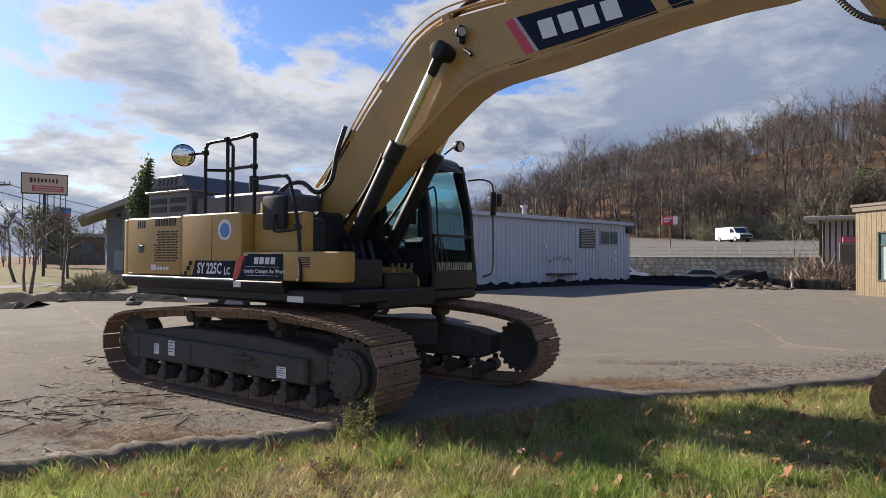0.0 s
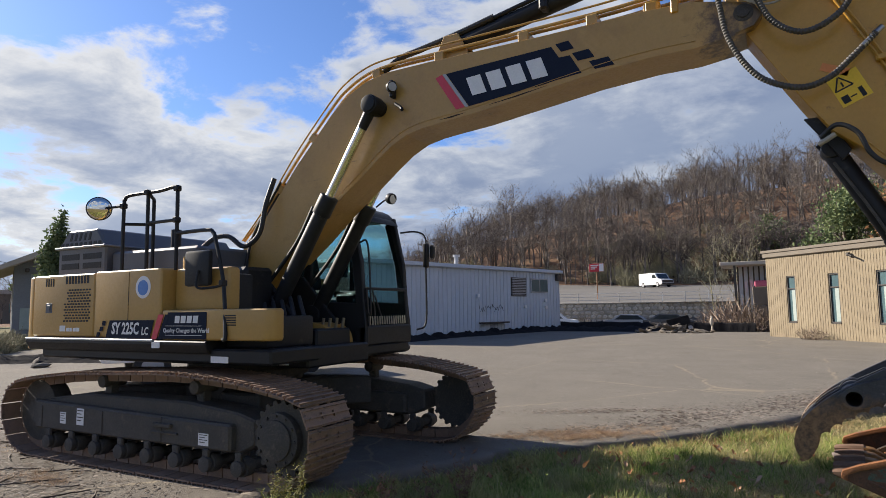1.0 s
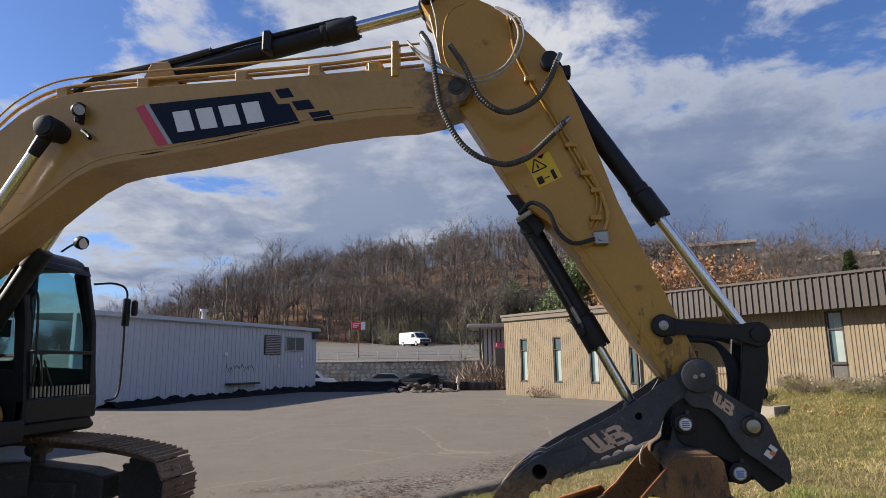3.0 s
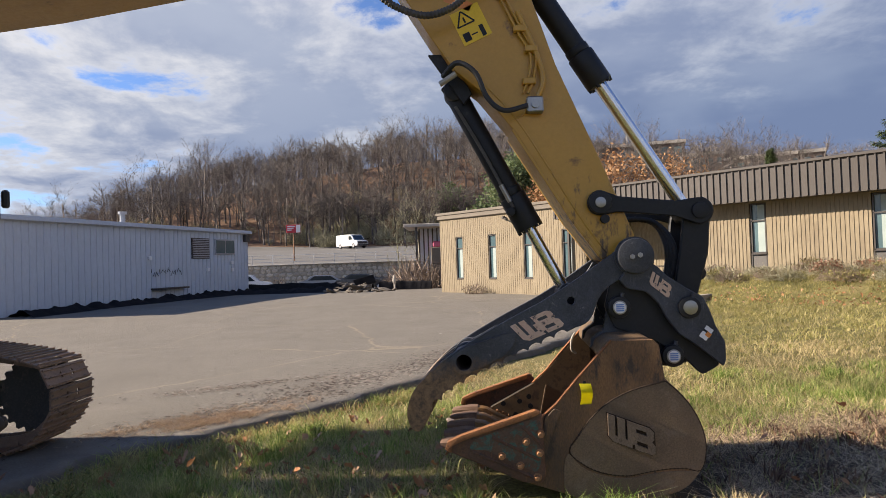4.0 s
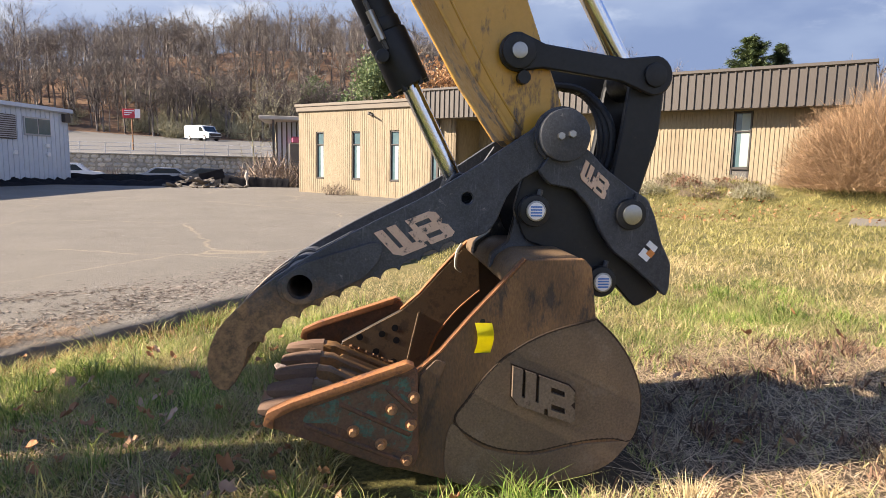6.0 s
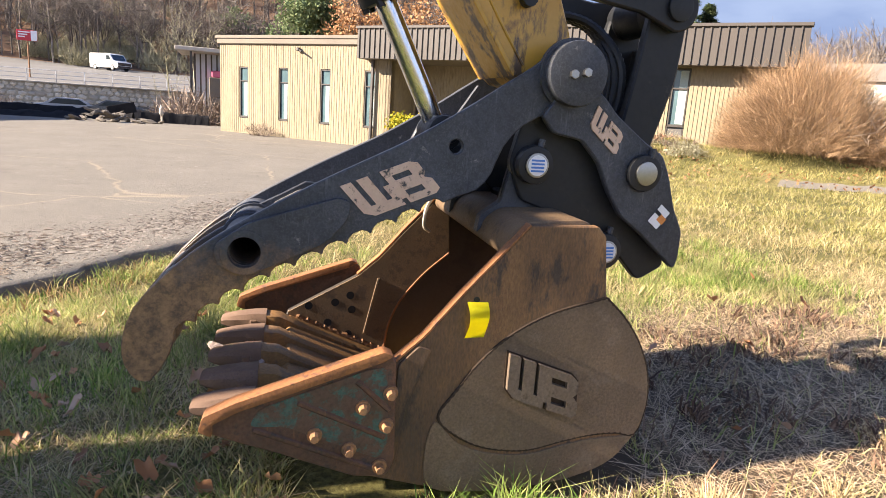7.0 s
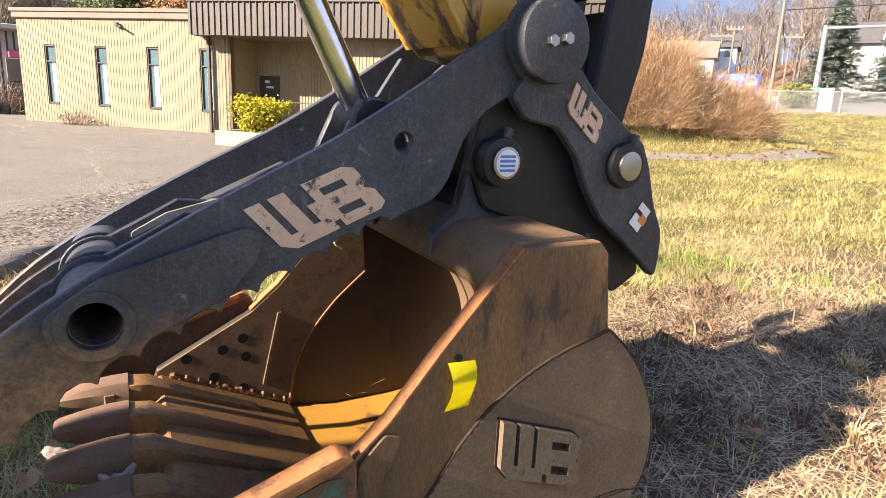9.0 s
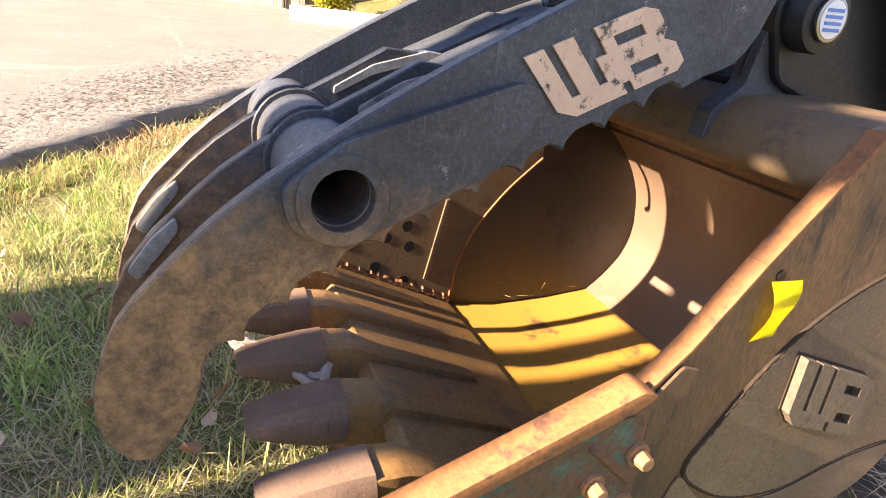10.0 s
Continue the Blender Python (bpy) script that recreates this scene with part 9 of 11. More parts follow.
def crown(kind_seed, n, h, r, leaf, flat=0.0):
    """Leaf clumps of a rounded crown, with gaps: centres in a few lobes."""
    g = np.random.default_rng(kind_seed)
    k = 26
    lob = g.normal(0, 1, (k, 3))
    lob /= np.linalg.norm(lob, axis=1, keepdims=True)
    lob *= g.uniform(0.35, 0.85, (k, 1)) * np.array([r, r, h / 2])
    j = g.integers(0, k, n)
    c = lob[j] + g.normal(0, 0.16, (n, 3)) * np.array([r, r, h / 2])
    u = g.normal(0, 1, (n, 3))
    u /= np.linalg.norm(u, axis=1, keepdims=True)
    w = np.cross(u, g.normal(0, 1, (n, 3)))
    w /= np.linalg.norm(w, axis=1, keepdims=True)
    s = leaf * g.uniform(0.6, 1.3, (n, 1))
    v = np.stack([c - u * s, c + w * s * 0.55, c + u * s, c - w * s * 0.55], 1).reshape(-1, 3)
    f = np.arange(n)[:, None] * 4 + np.array([0, 1, 2, 3])
    return v, f


def leafy_tree(name, x, y, h, r, leaf, n, material, label, seed, bark=None):
    z = float(terrain(x, y))
    t = thing(name, (x, y, z), label, "tree")
    P, Q, R0, R1 = tree_parts(seed, h * 0.95, 0.5, 2, (9, 6, 4), 0.03 * h, 0.03, 0.25)
    v, f = branches(P, Q, R0, R1, 5)
    mesh_np("trunk", v * np.array([0.6, 0.6, 0.9]) + np.array([x, y, z]), f, bark or M_TRUNK, t)
    v, f = crown(seed, n, h * 0.72, r, leaf)
    mesh_np("crown", v + np.array([x, y, z + h * 0.60]), f, material, t)
    return t


M_RUSSET = leaf_mat("russet_leaves", (0.28, 0.140, 0.065), (0.56, 0.35, 0.19), (0.42, 0.23, 0.11), trans=0.3)
M_PINE = leaf_mat("pine_needles", (0.085, 0.125, 0.055), (0.23, 0.28, 0.13), (0.15, 0.195, 0.09), trans=0.2)
M_SPRUCE = leaf_mat("blue_spruce_needles", (0.16, 0.20, 0.165), (0.40, 0.46, 0.40), (0.27, 0.33, 0.28), trans=0.3)
leafy_tree("oak_tree", 7.2, 43.5, 10.5, 3.4, 0.15, 4200, M_RUSSET, "oak tree with russet autumn leaves behind the office", 61)
leafy_tree("oak_tree", 12.0, 46.0, 10.0, 3.6, 0.15, 3000, M_RUSSET, "thinning oak tree with russet leaves behind the office", 62)
leafy_tree("oak_tree", 16.5, 46.0, 9.0, 3.4, 0.15, 2000, M_RUSSET, "thinning oak tree with russet leaves behind the office", 63)
leafy_tree("oak_tree", 0.5, 50.0, 5.0, 2.6, 0.2, 1800, M_RUSSET, "low oak with brown leaves behind the office", 66)
leafy_tree("pine_tree", 3.6, 46.5, 11.6, 2.9, 0.14, 15000, M_PINE, "green pine tree behind the office", 64)
leafy_tree("pine_tree", -1.2, 104.0, 9.0, 3.2, 0.35, 2500, M_PINE, "dark pine tree on the hillside", 65)


def zt0(x, y):
    return float(terrain(x, y))


def spruce(x, y, h, r, material, label, seed, lift=0.0, name="spruce_tree", swell=0.85):
    """A conifer: whorls of drooping boughs round a trunk, each set with needles."""
    g = np.random.default_rng(seed)
    z = float(terrain(x, y))
    t = thing(name, (x, y, z), label, "tree")
    part("trunk", rod((x, y, z - 0.3), (x, y, z + h * 0.96), 0.02 * h, 0.03, n=8), M_TRUNK, t)
    V = []
    n = int(h * 36)
    for i in range(n):
        k = (i + g.random()) / n
        zz = z + h * (0.06 + 0.94 * k)
        L = r * (1 - k) ** swell * g.uniform(0.7, 1.1) + 0.12
        a = g.uniform(0, 6.283)
        m = int(10 + 16 * L)
        s = np.linspace(0.1, 1, m)
        cx, cy = x + np.cos(a) * L * s, y + np.sin(a) * L * s
        cz = zz + (lift - g.uniform(0.0, 0.35)) * L * s + 0.10 * L * s * s + g.normal(0, 0.06, m)
        for q in range(3):
            b = a + g.normal(0, 0.9, m)
            l = 0.34 * (1.2 - 0.6 * s) + 0.12
            ex, ey, ez = np.cos(b) * l, np.sin(b) * l, g.normal(-0.05, 0.08, m)
            w = 0.055
            V.append(np.stack([np.stack([cx - np.sin(b) * w, cy + np.cos(b) * w, cz], 1), np.stack([cx + np.sin(b) * w, cy - np.cos(b) * w, cz], 1), np.stack([cx + ex, cy + ey, cz + ez], 1)], 1))
    v = np.concatenate(V).reshape(-1, 3)
    mesh_np("crown", v, np.arange(len(v)).reshape(-1, 3), material, t)
    return t


spruce(32.5, 42.0, 11.9 - zt0(32.5, 42), 3.3, M_PINE, "broad green pine behind the office building", 71, 0.30, "pine_tree", 0.45)
spruce(35.2, 42.0, 11.6 - zt0(35.2, 42), 2.7, M_PINE, "pointed green pine behind the office building", 72, 0.20, "pine_tree", 0.72)
spruce(31.7, 60.0, 12.1 - zt0(31.7, 60), 2.6, M_PINE, "small dark pine below the hilltop building", 76, 0.15, "pine_tree")
spruce(42.0, 20.5, 6.4, 2.3, M_SPRUCE, "blue-green spruce beside the road", 73)
spruce(44.7, 17.6, 6.9, 2.6, M_SPRUCE, "blue-green spruce beside the road", 74)
t = thing("evergreen_tree", (-34.5, 13.5, zt0(-34.5, 13.5)), "narrow dark columnar evergreen beside the grey building", "tree")
part("trunk", rod((-34.5, 13.5, -0.3), (-34.5, 13.5, 6.0), 0.09, 0.04, n=8), M_TRUNK, t)
v, f = crown(75, 5200, 6.2, 0.75, 0.11)
mesh_np("crown", v + np.array([-34.5, 13.5, 4.1]), f, M_PINE, t)

# big russet bush in front of the office, hedge, planter bush
M_REDBUSH = leaf_mat("russet_twigs", (0.16, 0.100, 0.060), (0.54, 0.36, 0.21), (0.32, 0.200, 0.115), rough=0.85, trans=0.15)


def bush(name, x, y, h, r, n, material, label, seed, cat="bush", twig=1.0):
    z = float(terrain(x, y))
    v, f = brush_kind(seed, n, h, r)
    return tagged(mesh_np(name, v + np.array([x, y, z]), f, material, label=label), category=cat)


g_ = thing("bush", (11.6, 8.4, float(terrain(11.6, 8.4))), "large rounded russet bush of bare dense twigs on the lawn", "bush")


def twig_mass(seed, n, r, h, twig, strips=False):
    g = np.random.default_rng(seed)
    u = g.normal(0, 1, (n, 3))
    u[:, 2] = np.abs(u[:, 2])
    u /= np.linalg.norm(u, axis=1, keepdims=True)
    d = g.uniform(0.35, 1.0, n) ** 0.5
    c = u * d[:, None] * np.array([r, r, h]) * (1 + 0.16 * np.sin(u[:, :1] * 7 + 1) * np.sin(u[:, 1:2] * 9)) + g.normal(0, 0.09, (n, 3)) * r
    c[:, 2] = np.abs(c[:, 2])
    out = u * np.array([1, 1, 0.9]) + g.normal(0, 0.45, (n, 3)) + np.array([0, 0, 0.35])
    out /= np.linalg.norm(out, axis=1, keepdims=True)
    L = g.uniform(0.14, 0.42, (n, 1)) * (r / 2.2) * np.where(g.random((n, 1)) < 0.04, 2.0, 1.0)
    return branches(c - out * L * 0.5, c + out * L, np.full(n, twig), np.full(n, twig * 0.35), 3, 1.0 if strips else 0.0)


tw = []
for k, (dx, dy, n, r, h) in enumerate(((-0.5, 0.45, 46000, 1.60, 1.98), (0.70, -0.70, 26000, 1.30, 1.25), (-0.9, 1.2, 16000, 1.2, 1.5))):
    v, f = twig_mass(5 + k, n, r, h, 0.0026, True)
    tw.append((v + np.array([11.6 + dx, 8.4 + dy, float(terrain(11.6 + dx, 8.4 + dy))]), f + sum(len(q[0]) for q in tw)))
mesh_np("twig_mass", np.concatenate([q[0] for q in tw]), np.concatenate([q[1] for q in tw]), M_REDBUSH, g_)
v, f = brush_kind(91, 260, 1.9, 1.6)
mesh_np("stem_clump", v + np.array([11.6, 8.4, float(terrain(11.6, 8.4)) - 0.1]), f, M_TWIG, g_)
M_HEDGE = leaf_mat("low_hedge", (0.10, 0.11, 0.035), (0.26, 0.20, 0.09), (0.18, 0.13, 0.06), trans=0.2)
M_SHRUBY = leaf_mat("yellow_green_shrub", (0.17, 0.20, 0.02), (0.55, 0.42, 0.03), (0.33, 0.31, 0.025), trans=0.3)
M_REDSHRUB = leaf_mat("red_brown_shrub", (0.16, 0.075, 0.05), (0.36, 0.20, 0.13), (0.25, 0.13, 0.085), trans=0.2)
strip = random.Random(44)
for i in range(15):
    s, o = 11.3 + i * 0.43 + strip.uniform(-0.12, 0.12), (0.55, 1.05, 1.5)[i % 3] + strip.uniform(-0.15, 0.15)
    hh, rr_ = strip.uniform(0.20, 0.40), strip.uniform(0.38, 0.62)
    mm = (M_HEDGE, M_BRUSH, M_REDSHRUB, M_BRUSH, M_YELLOWG)[(i * 7 + i // 4) % 5]
    p = BLD @ Vector((s, -o, 0))
    z = float(terrain(p.x, p.y))
    t = thing("hedge_shrub", (p.x, p.y, z), "low straggly shrub with few leaves against the office wall", "shrub", "shrubs along the office wall")
    v, f = twig_mass(200 + i, 800, rr_, hh, 0.004)
    tagged(mesh_np("twig_mass", v + np.array([p.x, p.y, z]), f, M_TWIG if i % 2 else M_BRUSH, t), kind="stuff")
    v, f = crown(300 + i, 700 if mm is not M_BRUSH else 260, hh * 1.2, rr_ * 0.85, 0.030)
    tagged(mesh_np("foliage", v + np.array([p.x, p.y, z + hh * 0.5]), f, mm, t), kind="stuff")
p = BLD @ Vector((10.1, -2.3, 0))
t = thing("shrub", (p.x, p.y, 0.3), "yellow-green shrub in the concrete planter", "shrub")
v, f = crown(401, 3600, 1.15, 0.85, 0.05)
mesh_np("foliage", v + np.array([p.x, p.y, 0.95]), f, M_SHRUBY, t)
v, f = brush_kind(402, 60, 1.1, 0.6)
mesh_np("stem_clump", v + np.array([p.x, p.y, 0.25]), f, M_TWIG, t)
for s in (2.3, 2.7):
    p = BLD @ Vector((s, -0.5, 0))
    v, f = brush_kind(int(s * 10), 90, 0.62, 0.5)
    tagged(mesh_np("dry_shrub", v + np.array([p.x, p.y, 0.2]), f, M_TWIG, label="dry brown weed clump at the foot of the wall"), category="weed")

# ---- things round the lot ----
def zt(x, y):
    return float(terrain(x, y))


# planter before the office
pl = B()
for a, b, c, d in ((9.2, 13.2, -3.05, -2.85), (9.2, 9.4, -2.85, -1.4), (13.0, 13.2, -2.85, -1.4)):
    box(a, b, c, d, 0.02, 0.46, 0.012, into=pl)
pl.transform(BLD)
tagged(part("planter", pl, mat("weathered_concrete", (0.33, 0.29, 0.235), (0.26, 0.225, 0.18), rough=0.9, scale=2, fine=30, bump=0.3, grit=0.2), None, "low pale concrete planter wall before the office entrance"), category="planter")
soil = box(9.4, 13.0, -2.85, -1.4, 0.1, 0.36)
soil.transform(BLD)
tagged(part("planter_soil", soil, M_SOIL, None, "dry soil in the planter"), category="soil")
# short handrail at the entry
hr = tube([(8.9, 0.6, 0.25), (8.9, 0.6, 1.1), (9.0, 0.6, 1.18), (10.6, 0.6, 1.18), (10.7, 0.6, 1.1), (10.7, 0.6, 0.25)], 0.022, 8, step=4)
hr.transform(BLD)
tagged(part("entry_rail", hr, M_DARKTRIM, None, "dark tube rail beside the entrance"), category="handrail")

# details of the metal building
M_LOUV = mat("louvre_grey", (0.42, 0.43, 0.45), rough=0.5)
lv = wpart("louvre", box(3.45, 4.80, -0.06, 0.0, 2.17, 3.21, 0.01), M_DARKTRIM, shed, "grey wall louvre")
for i in range(11):
    wpart("slat", box(3.50, 4.75, -0.10, -0.055, 2.22 + i * 0.09, 2.26 + i * 0.09), M_LOUV, lv)
wn = wpart("window", box(1.30, 2.98, -0.07, 0.0, 2.38, 3.20, 0.01), M_LOUV, shed, "dark sliding window in a pale frame")
wpart("pane", box(1.36, 2.10, -0.085, -0.071, 2.45, 3.13), M_WINDOW, wn)
wpart("pane", box(2.18, 2.92, -0.085, -0.071, 2.45, 3.13), M_WINDOW, wn)
wpart("vent_pipe", rod((7.9, 1.2, 3.6), (7.9, 1.2, 4.25), 0.11, n=14), M_LOUV, shed)
wpart("vent_cap", rod((7.9, 1.2, 4.25), (7.9, 1.2, 4.36), 0.19, n=14), M_LOUV, shed)
for x, z in ((7.68, 2.19), (1.6, 1.95), (1.55, 1.55), (3.6, 1.6)):
    wpart("wall_fitting", box(x - 0.10, x + 0.10, -0.12, 0.0, z - 0.09, z + 0.09, 0.02), M_WHITE, shed)
wpart("wall_box", box(0.05, 0.45, -0.2, 0.0, 3.1, 3.5, 0.02), M_DARKTRIM, shed)
bm = B()
for i in range(16):
    x = 5.6 + i * 0.13
    a = rng.uniform(-60, 60)
    box(-0.015, 0.015, -0.034, -0.031, -0.10 * rng.uniform(0.5, 1.3), 0.14 * rng.uniform(0.5, 1.3), into=bm, m=pose(x, 0, 1.52 + rng.uniform(-0.1, 0.1), 0, a, 0))
wpart("painted_scrawl", bm, M_BLACK, shed, "black scrawled paint strokes")
wpart("dock_shelf", box(5.4, 7.6, -0.35, 0.0, 0.74, 0.82, 0.01), M_DARKTRIM, shed)

# black silt fabric along the back of the lot
M_TARP = mat("black_fabric", (0.014, 0.014, 0.016), (0.028, 0.027, 0.028), rough=1.0, scale=3, fine=25, bump=0.4, dist=0.03, spec=0.03, rvar=0.0)


def fabric(name, line, h, wob, label, seed, width=0.9, rough=0.2):
    g = np.random.default_rng(seed)
    pts = smooth_path([(x, y, 0) for x, y in line], 14)
    prof = [(-0.5, 0.0), (-0.32, 0.45), (-0.12, 0.85), (0.05, 1.0), (0.2, 0.7), (0.38, 0.35), (0.5, 0.0)]
    V, F = [], []
    for i, p in enumerate(pts):
        d = (pts[min(i + 1, len(pts) - 1)] - pts[max(i - 1, 0)]).normalized()
        s = Vector((-d.y, d.x, 0))
        hh = h * (0.75 + wob * math.sin(i * 0.9) * 0.3 + g.uniform(-rough, rough))
        off = g.normal(0, 0.05)
        for u, w in prof:
            q = p + s * (u * width + (off + g.normal(0, 0.03)) * min(1.0, rough * 5))
            V.append((q.x, q.y, max(zt(q.x, q.y), 0.22 * float(sstep(6, 24, q.y))) - 0.02 + w * hh * (1 + rough * g.uniform(-0.7, 0.5))))
    k = len(prof)
    for i in range(len(pts) - 1):
        for j in range(k - 1):
            a = i * k + j
            F.append((a, a + 1, a + 1 + k, a + k))
    return tagged(mesh_np(name, V, F, M_TARP, label=label, smooth=False), category="silt fabric")


fabric("silt_fabric", [(-17.5, 18.0), (-15.9, 22.5), (-14.2, 27.0), (-12.6, 28.1), (-9.8, 28.3), (-7.4, 28.2)], 0.34, 0.35, "crumpled black silt fabric along the lot's edge", 3, 1.1)
wall_line = [WBM @ Vector((u, -0.75 - 0.12 * math.sin(u * 1.7), 0)) for u in (14.5, 12.6, 10.5, 8.6, 6.4, 4.2, 2.0, 0.2)]
fabric("silt_fabric", [(p.x, p.y) for p in wall_line], 0.30, 0.4, "crumpled black silt fabric at the foot of the metal building", 9, 1.3, 0.28)
fabric("silt_fabric", [(-5.2, 28.3), (-3.6, 28.4), (-2.4, 28.3)], 0.62, 0.08, "black silt fabric stretched along the lot's edge", 4, 0.25, 0.05)
fabric("silt_fabric", [(-19, 30.3), (-14, 31.6), (-9, 30.6), (-6.8, 29.4), (-5.6, 28.9)], 0.62, 0.15, "black silt fabric behind the lot", 5, 0.3, 0.06)
fabric("silt_fabric", [(-27.5, 1.6), (-26.0, 3.6), (-24.4, 5.6), (-22.8, 7.2), (-20.5, 8.2)], 0.30, 0.4, "heap of black silt fabric on the lot", 6, 2.6)
fabric("silt_fabric", [(-24.0, 0.0), (-23.0, 2.0), (-22.0, 3.0)], 0.2, 0.4, "flat heap of black fabric on the lot", 8, 2.0)
bm = rod((-4.35, 28.1, 0.1), (-4.35, 28.1, 1.0), 0.05, n=8)
tagged(part("stake", bm, M_CONC, None, "pale wooden stake with a rag in the fence"), category="stake")
bm = B()
bmesh.ops.create_icosphere(bm, subdivisions=2, radius=0.15)
for v in bm.verts:
    v.co = Vector((v.co.x * 0.7, v.co.y * 0.5, v.co.z * 1.4)) + Vector((-4.35 + 0.05 * noise.noise(v.co * 9), 28.0, 0.72))
tagged(part("rag", bm, M_CONC, None, "pale rag hanging on the stake"), category="rag")

# heap of broken asphalt and timber
def chunk(x, y, z, s, seed, material, label, long=1.0):
    g = random.Random(seed)
    bm = B()
    bmesh.ops.create_icosphere(bm, subdivisions=1, radius=0.5)
    sx, sy, sz = s * long, s * g.uniform(0.5, 0.9), s * g.uniform(0.25, 0.5)
    for v in bm.verts:
        v.co = Vector((v.co.x * sx, v.co.y * sy, v.co.z * sz)) * g.uniform(0.75, 1.2)
    bm.transform(Matrix.Translation((x, y, z)) @ Euler((g.uniform(-0.4, 0.4), g.uniform(-0.5, 0.5), g.uniform(0, 6))).to_matrix().to_4x4())
    return tagged(part("rubble_chunk", bm, material, None, label), category="rubble", group="rubble heap at the lot's edge")


M_RUBBLE = mat("broken_asphalt", (0.085, 0.072, 0.06), (0.16, 0.135, 0.105), rough=0.95, scale=3, fine=30, bump=0.6, dist=0.03)
g0 = random.Random(5)
for i in range(34):
    u = g0.gauss(0, 1)
    chunk(-6.4 + 0.85 * u, 26.9 + g0.gauss(0, 0.35), 0.22 + max(0, 0.42 - 0.3 * abs(u)) * g0.random() + 0.06, g0.uniform(0.18, 0.5), 100 + i, M_RUBBLE, "broken brown chunk of asphalt in a rubble heap", g0.uniform(0.8, 2.6))
bm = box(-0.55, 0.55, -0.02, 0.02, -0.22, 0.22, 0.01, m=pose(-5.9, 27.9, 0.72, 0, -14, 12))
tagged(part("plywood_sheet", bm, M_TARP, None, "black tilted sheet standing in the rubble"), category="board")
for i, (x, y) in enumerate(((-23.5, 4.4), (-24.8, 5.4), (-26, 2.4), (-21.8, 2.4), (-22.5, 6.1), (-20.6, 5.2))):
    chunk(x, y, 0.05, 0.38, 300 + i, M_RUBBLE, "broken dark slab on the lot", 1.6)

# retaining wall of stones
M_STONE = mat("grey_field_stone", (0.52, 0.47, 0.39), (0.42, 0.375, 0.31), rough=0.9, scale=1.5, fine=20, bump=0.4, dist=0.02, rand=0.25)
M_MORTAR = mat("mortar", (0.40, 0.36, 0.29), rough=0.95)
RW0, RW1 = Vector((-24.0, 50.0)), Vector((2.0, 50.4))
bm = prism([(-24, 49.75), (2, 50.15), (2, 50.7), (-24, 50.3)], -0.8, 1.78, axis="z")
rw = part("retaining_wall", bm, M_MORTAR, None, "pale stone retaining wall", kind="structure")
stones = []
for k in range(5):
    bm = B()
    bmesh.ops.create_icosphere(bm, subdivisions=1, radius=0.5)
    for v in bm.verts:
        v.co *= 1 + 0.25 * noise.noise(v.co * 3 + Vector((k * 7, 0, 0)))
    me = bpy.data.meshes.new("stone")
    bm.to_mesh(me)
    bm.free()
    me.materials.append(M_STONE)
    stones.append(me)
row = 0
for zc in (-0.46, -0.10, 0.25, 0.62, 0.98, 1.32, 1.60):
    x = -23.8 + 0.2 * row
    while x < 1.6:
        w = rng.uniform(0.38, 0.70)
        put("stone", stones[int(rng.integers(0, 5))], rw, m=Matrix.Translation((x + w / 2, 49.74 + (x + 24) * 0.0154, zc + rng.uniform(-0.03, 0.03))) @ Matrix.Rotation(rng.uniform(-0.2, 0.2), 4, "Y") @ Matrix.Diagonal((w * 1.02, 0.30, 0.38, 1)))
        x += w + 0.03
    row += 1
cap = box(-24, 2, 49.65, 50.8, 1.78, 1.88, 0.02)
part("wall_cap", cap, M_CONC, rw)
fence = thing("guard_fence", (-11, 51, 1.8), "thin grey wire fence on top of the retaining wall", "fence")
for i in range(14):
    x = -23 + i * 1.85
    part("post", rod((x, 51.0, 1.7), (x, 51.0, 2.75), 0.035, n=8), M_LOUV, fence)
for z in (2.1, 2.4, 2.7):
    part("wire", rod((-23, 51.0, z), (1.1, 51.0, z), 0.018, n=6), M_LOUV, fence)
for i in range(5):
    v, f = brush_kind(500 + i, 80, 1.7, 1.0)
    x = -23 + i * 1.6
    tagged(mesh_np("vine_brush", v + np.array([x, 49.3, -0.55]), f, M_TWIG, label="brown brush growing over the retaining wall"), category="brush")


# vehicles
M_TYRE = mat("tyre", (0.02, 0.02, 0.021), rough=0.8)
M_CARGLASS = mat("car_glass", (0.03, 0.04, 0.045), rough=0.06, spec=0.8)
M_CARWHITE = mat("white_car_paint", (0.74, 0.74, 0.73), (0.70, 0.70, 0.69), rough=0.3, bump=0.0, coat=0.5)
M_CARGREY = mat("grey_car_paint", (0.22, 0.24, 0.27), (0.20, 0.22, 0.25), rough=0.3, bump=0.0, coat=0.5)
M_CARBLACK = mat("black_car_paint", (0.03, 0.03, 0.035), rough=0.25, bump=0.0, coat=0.5)


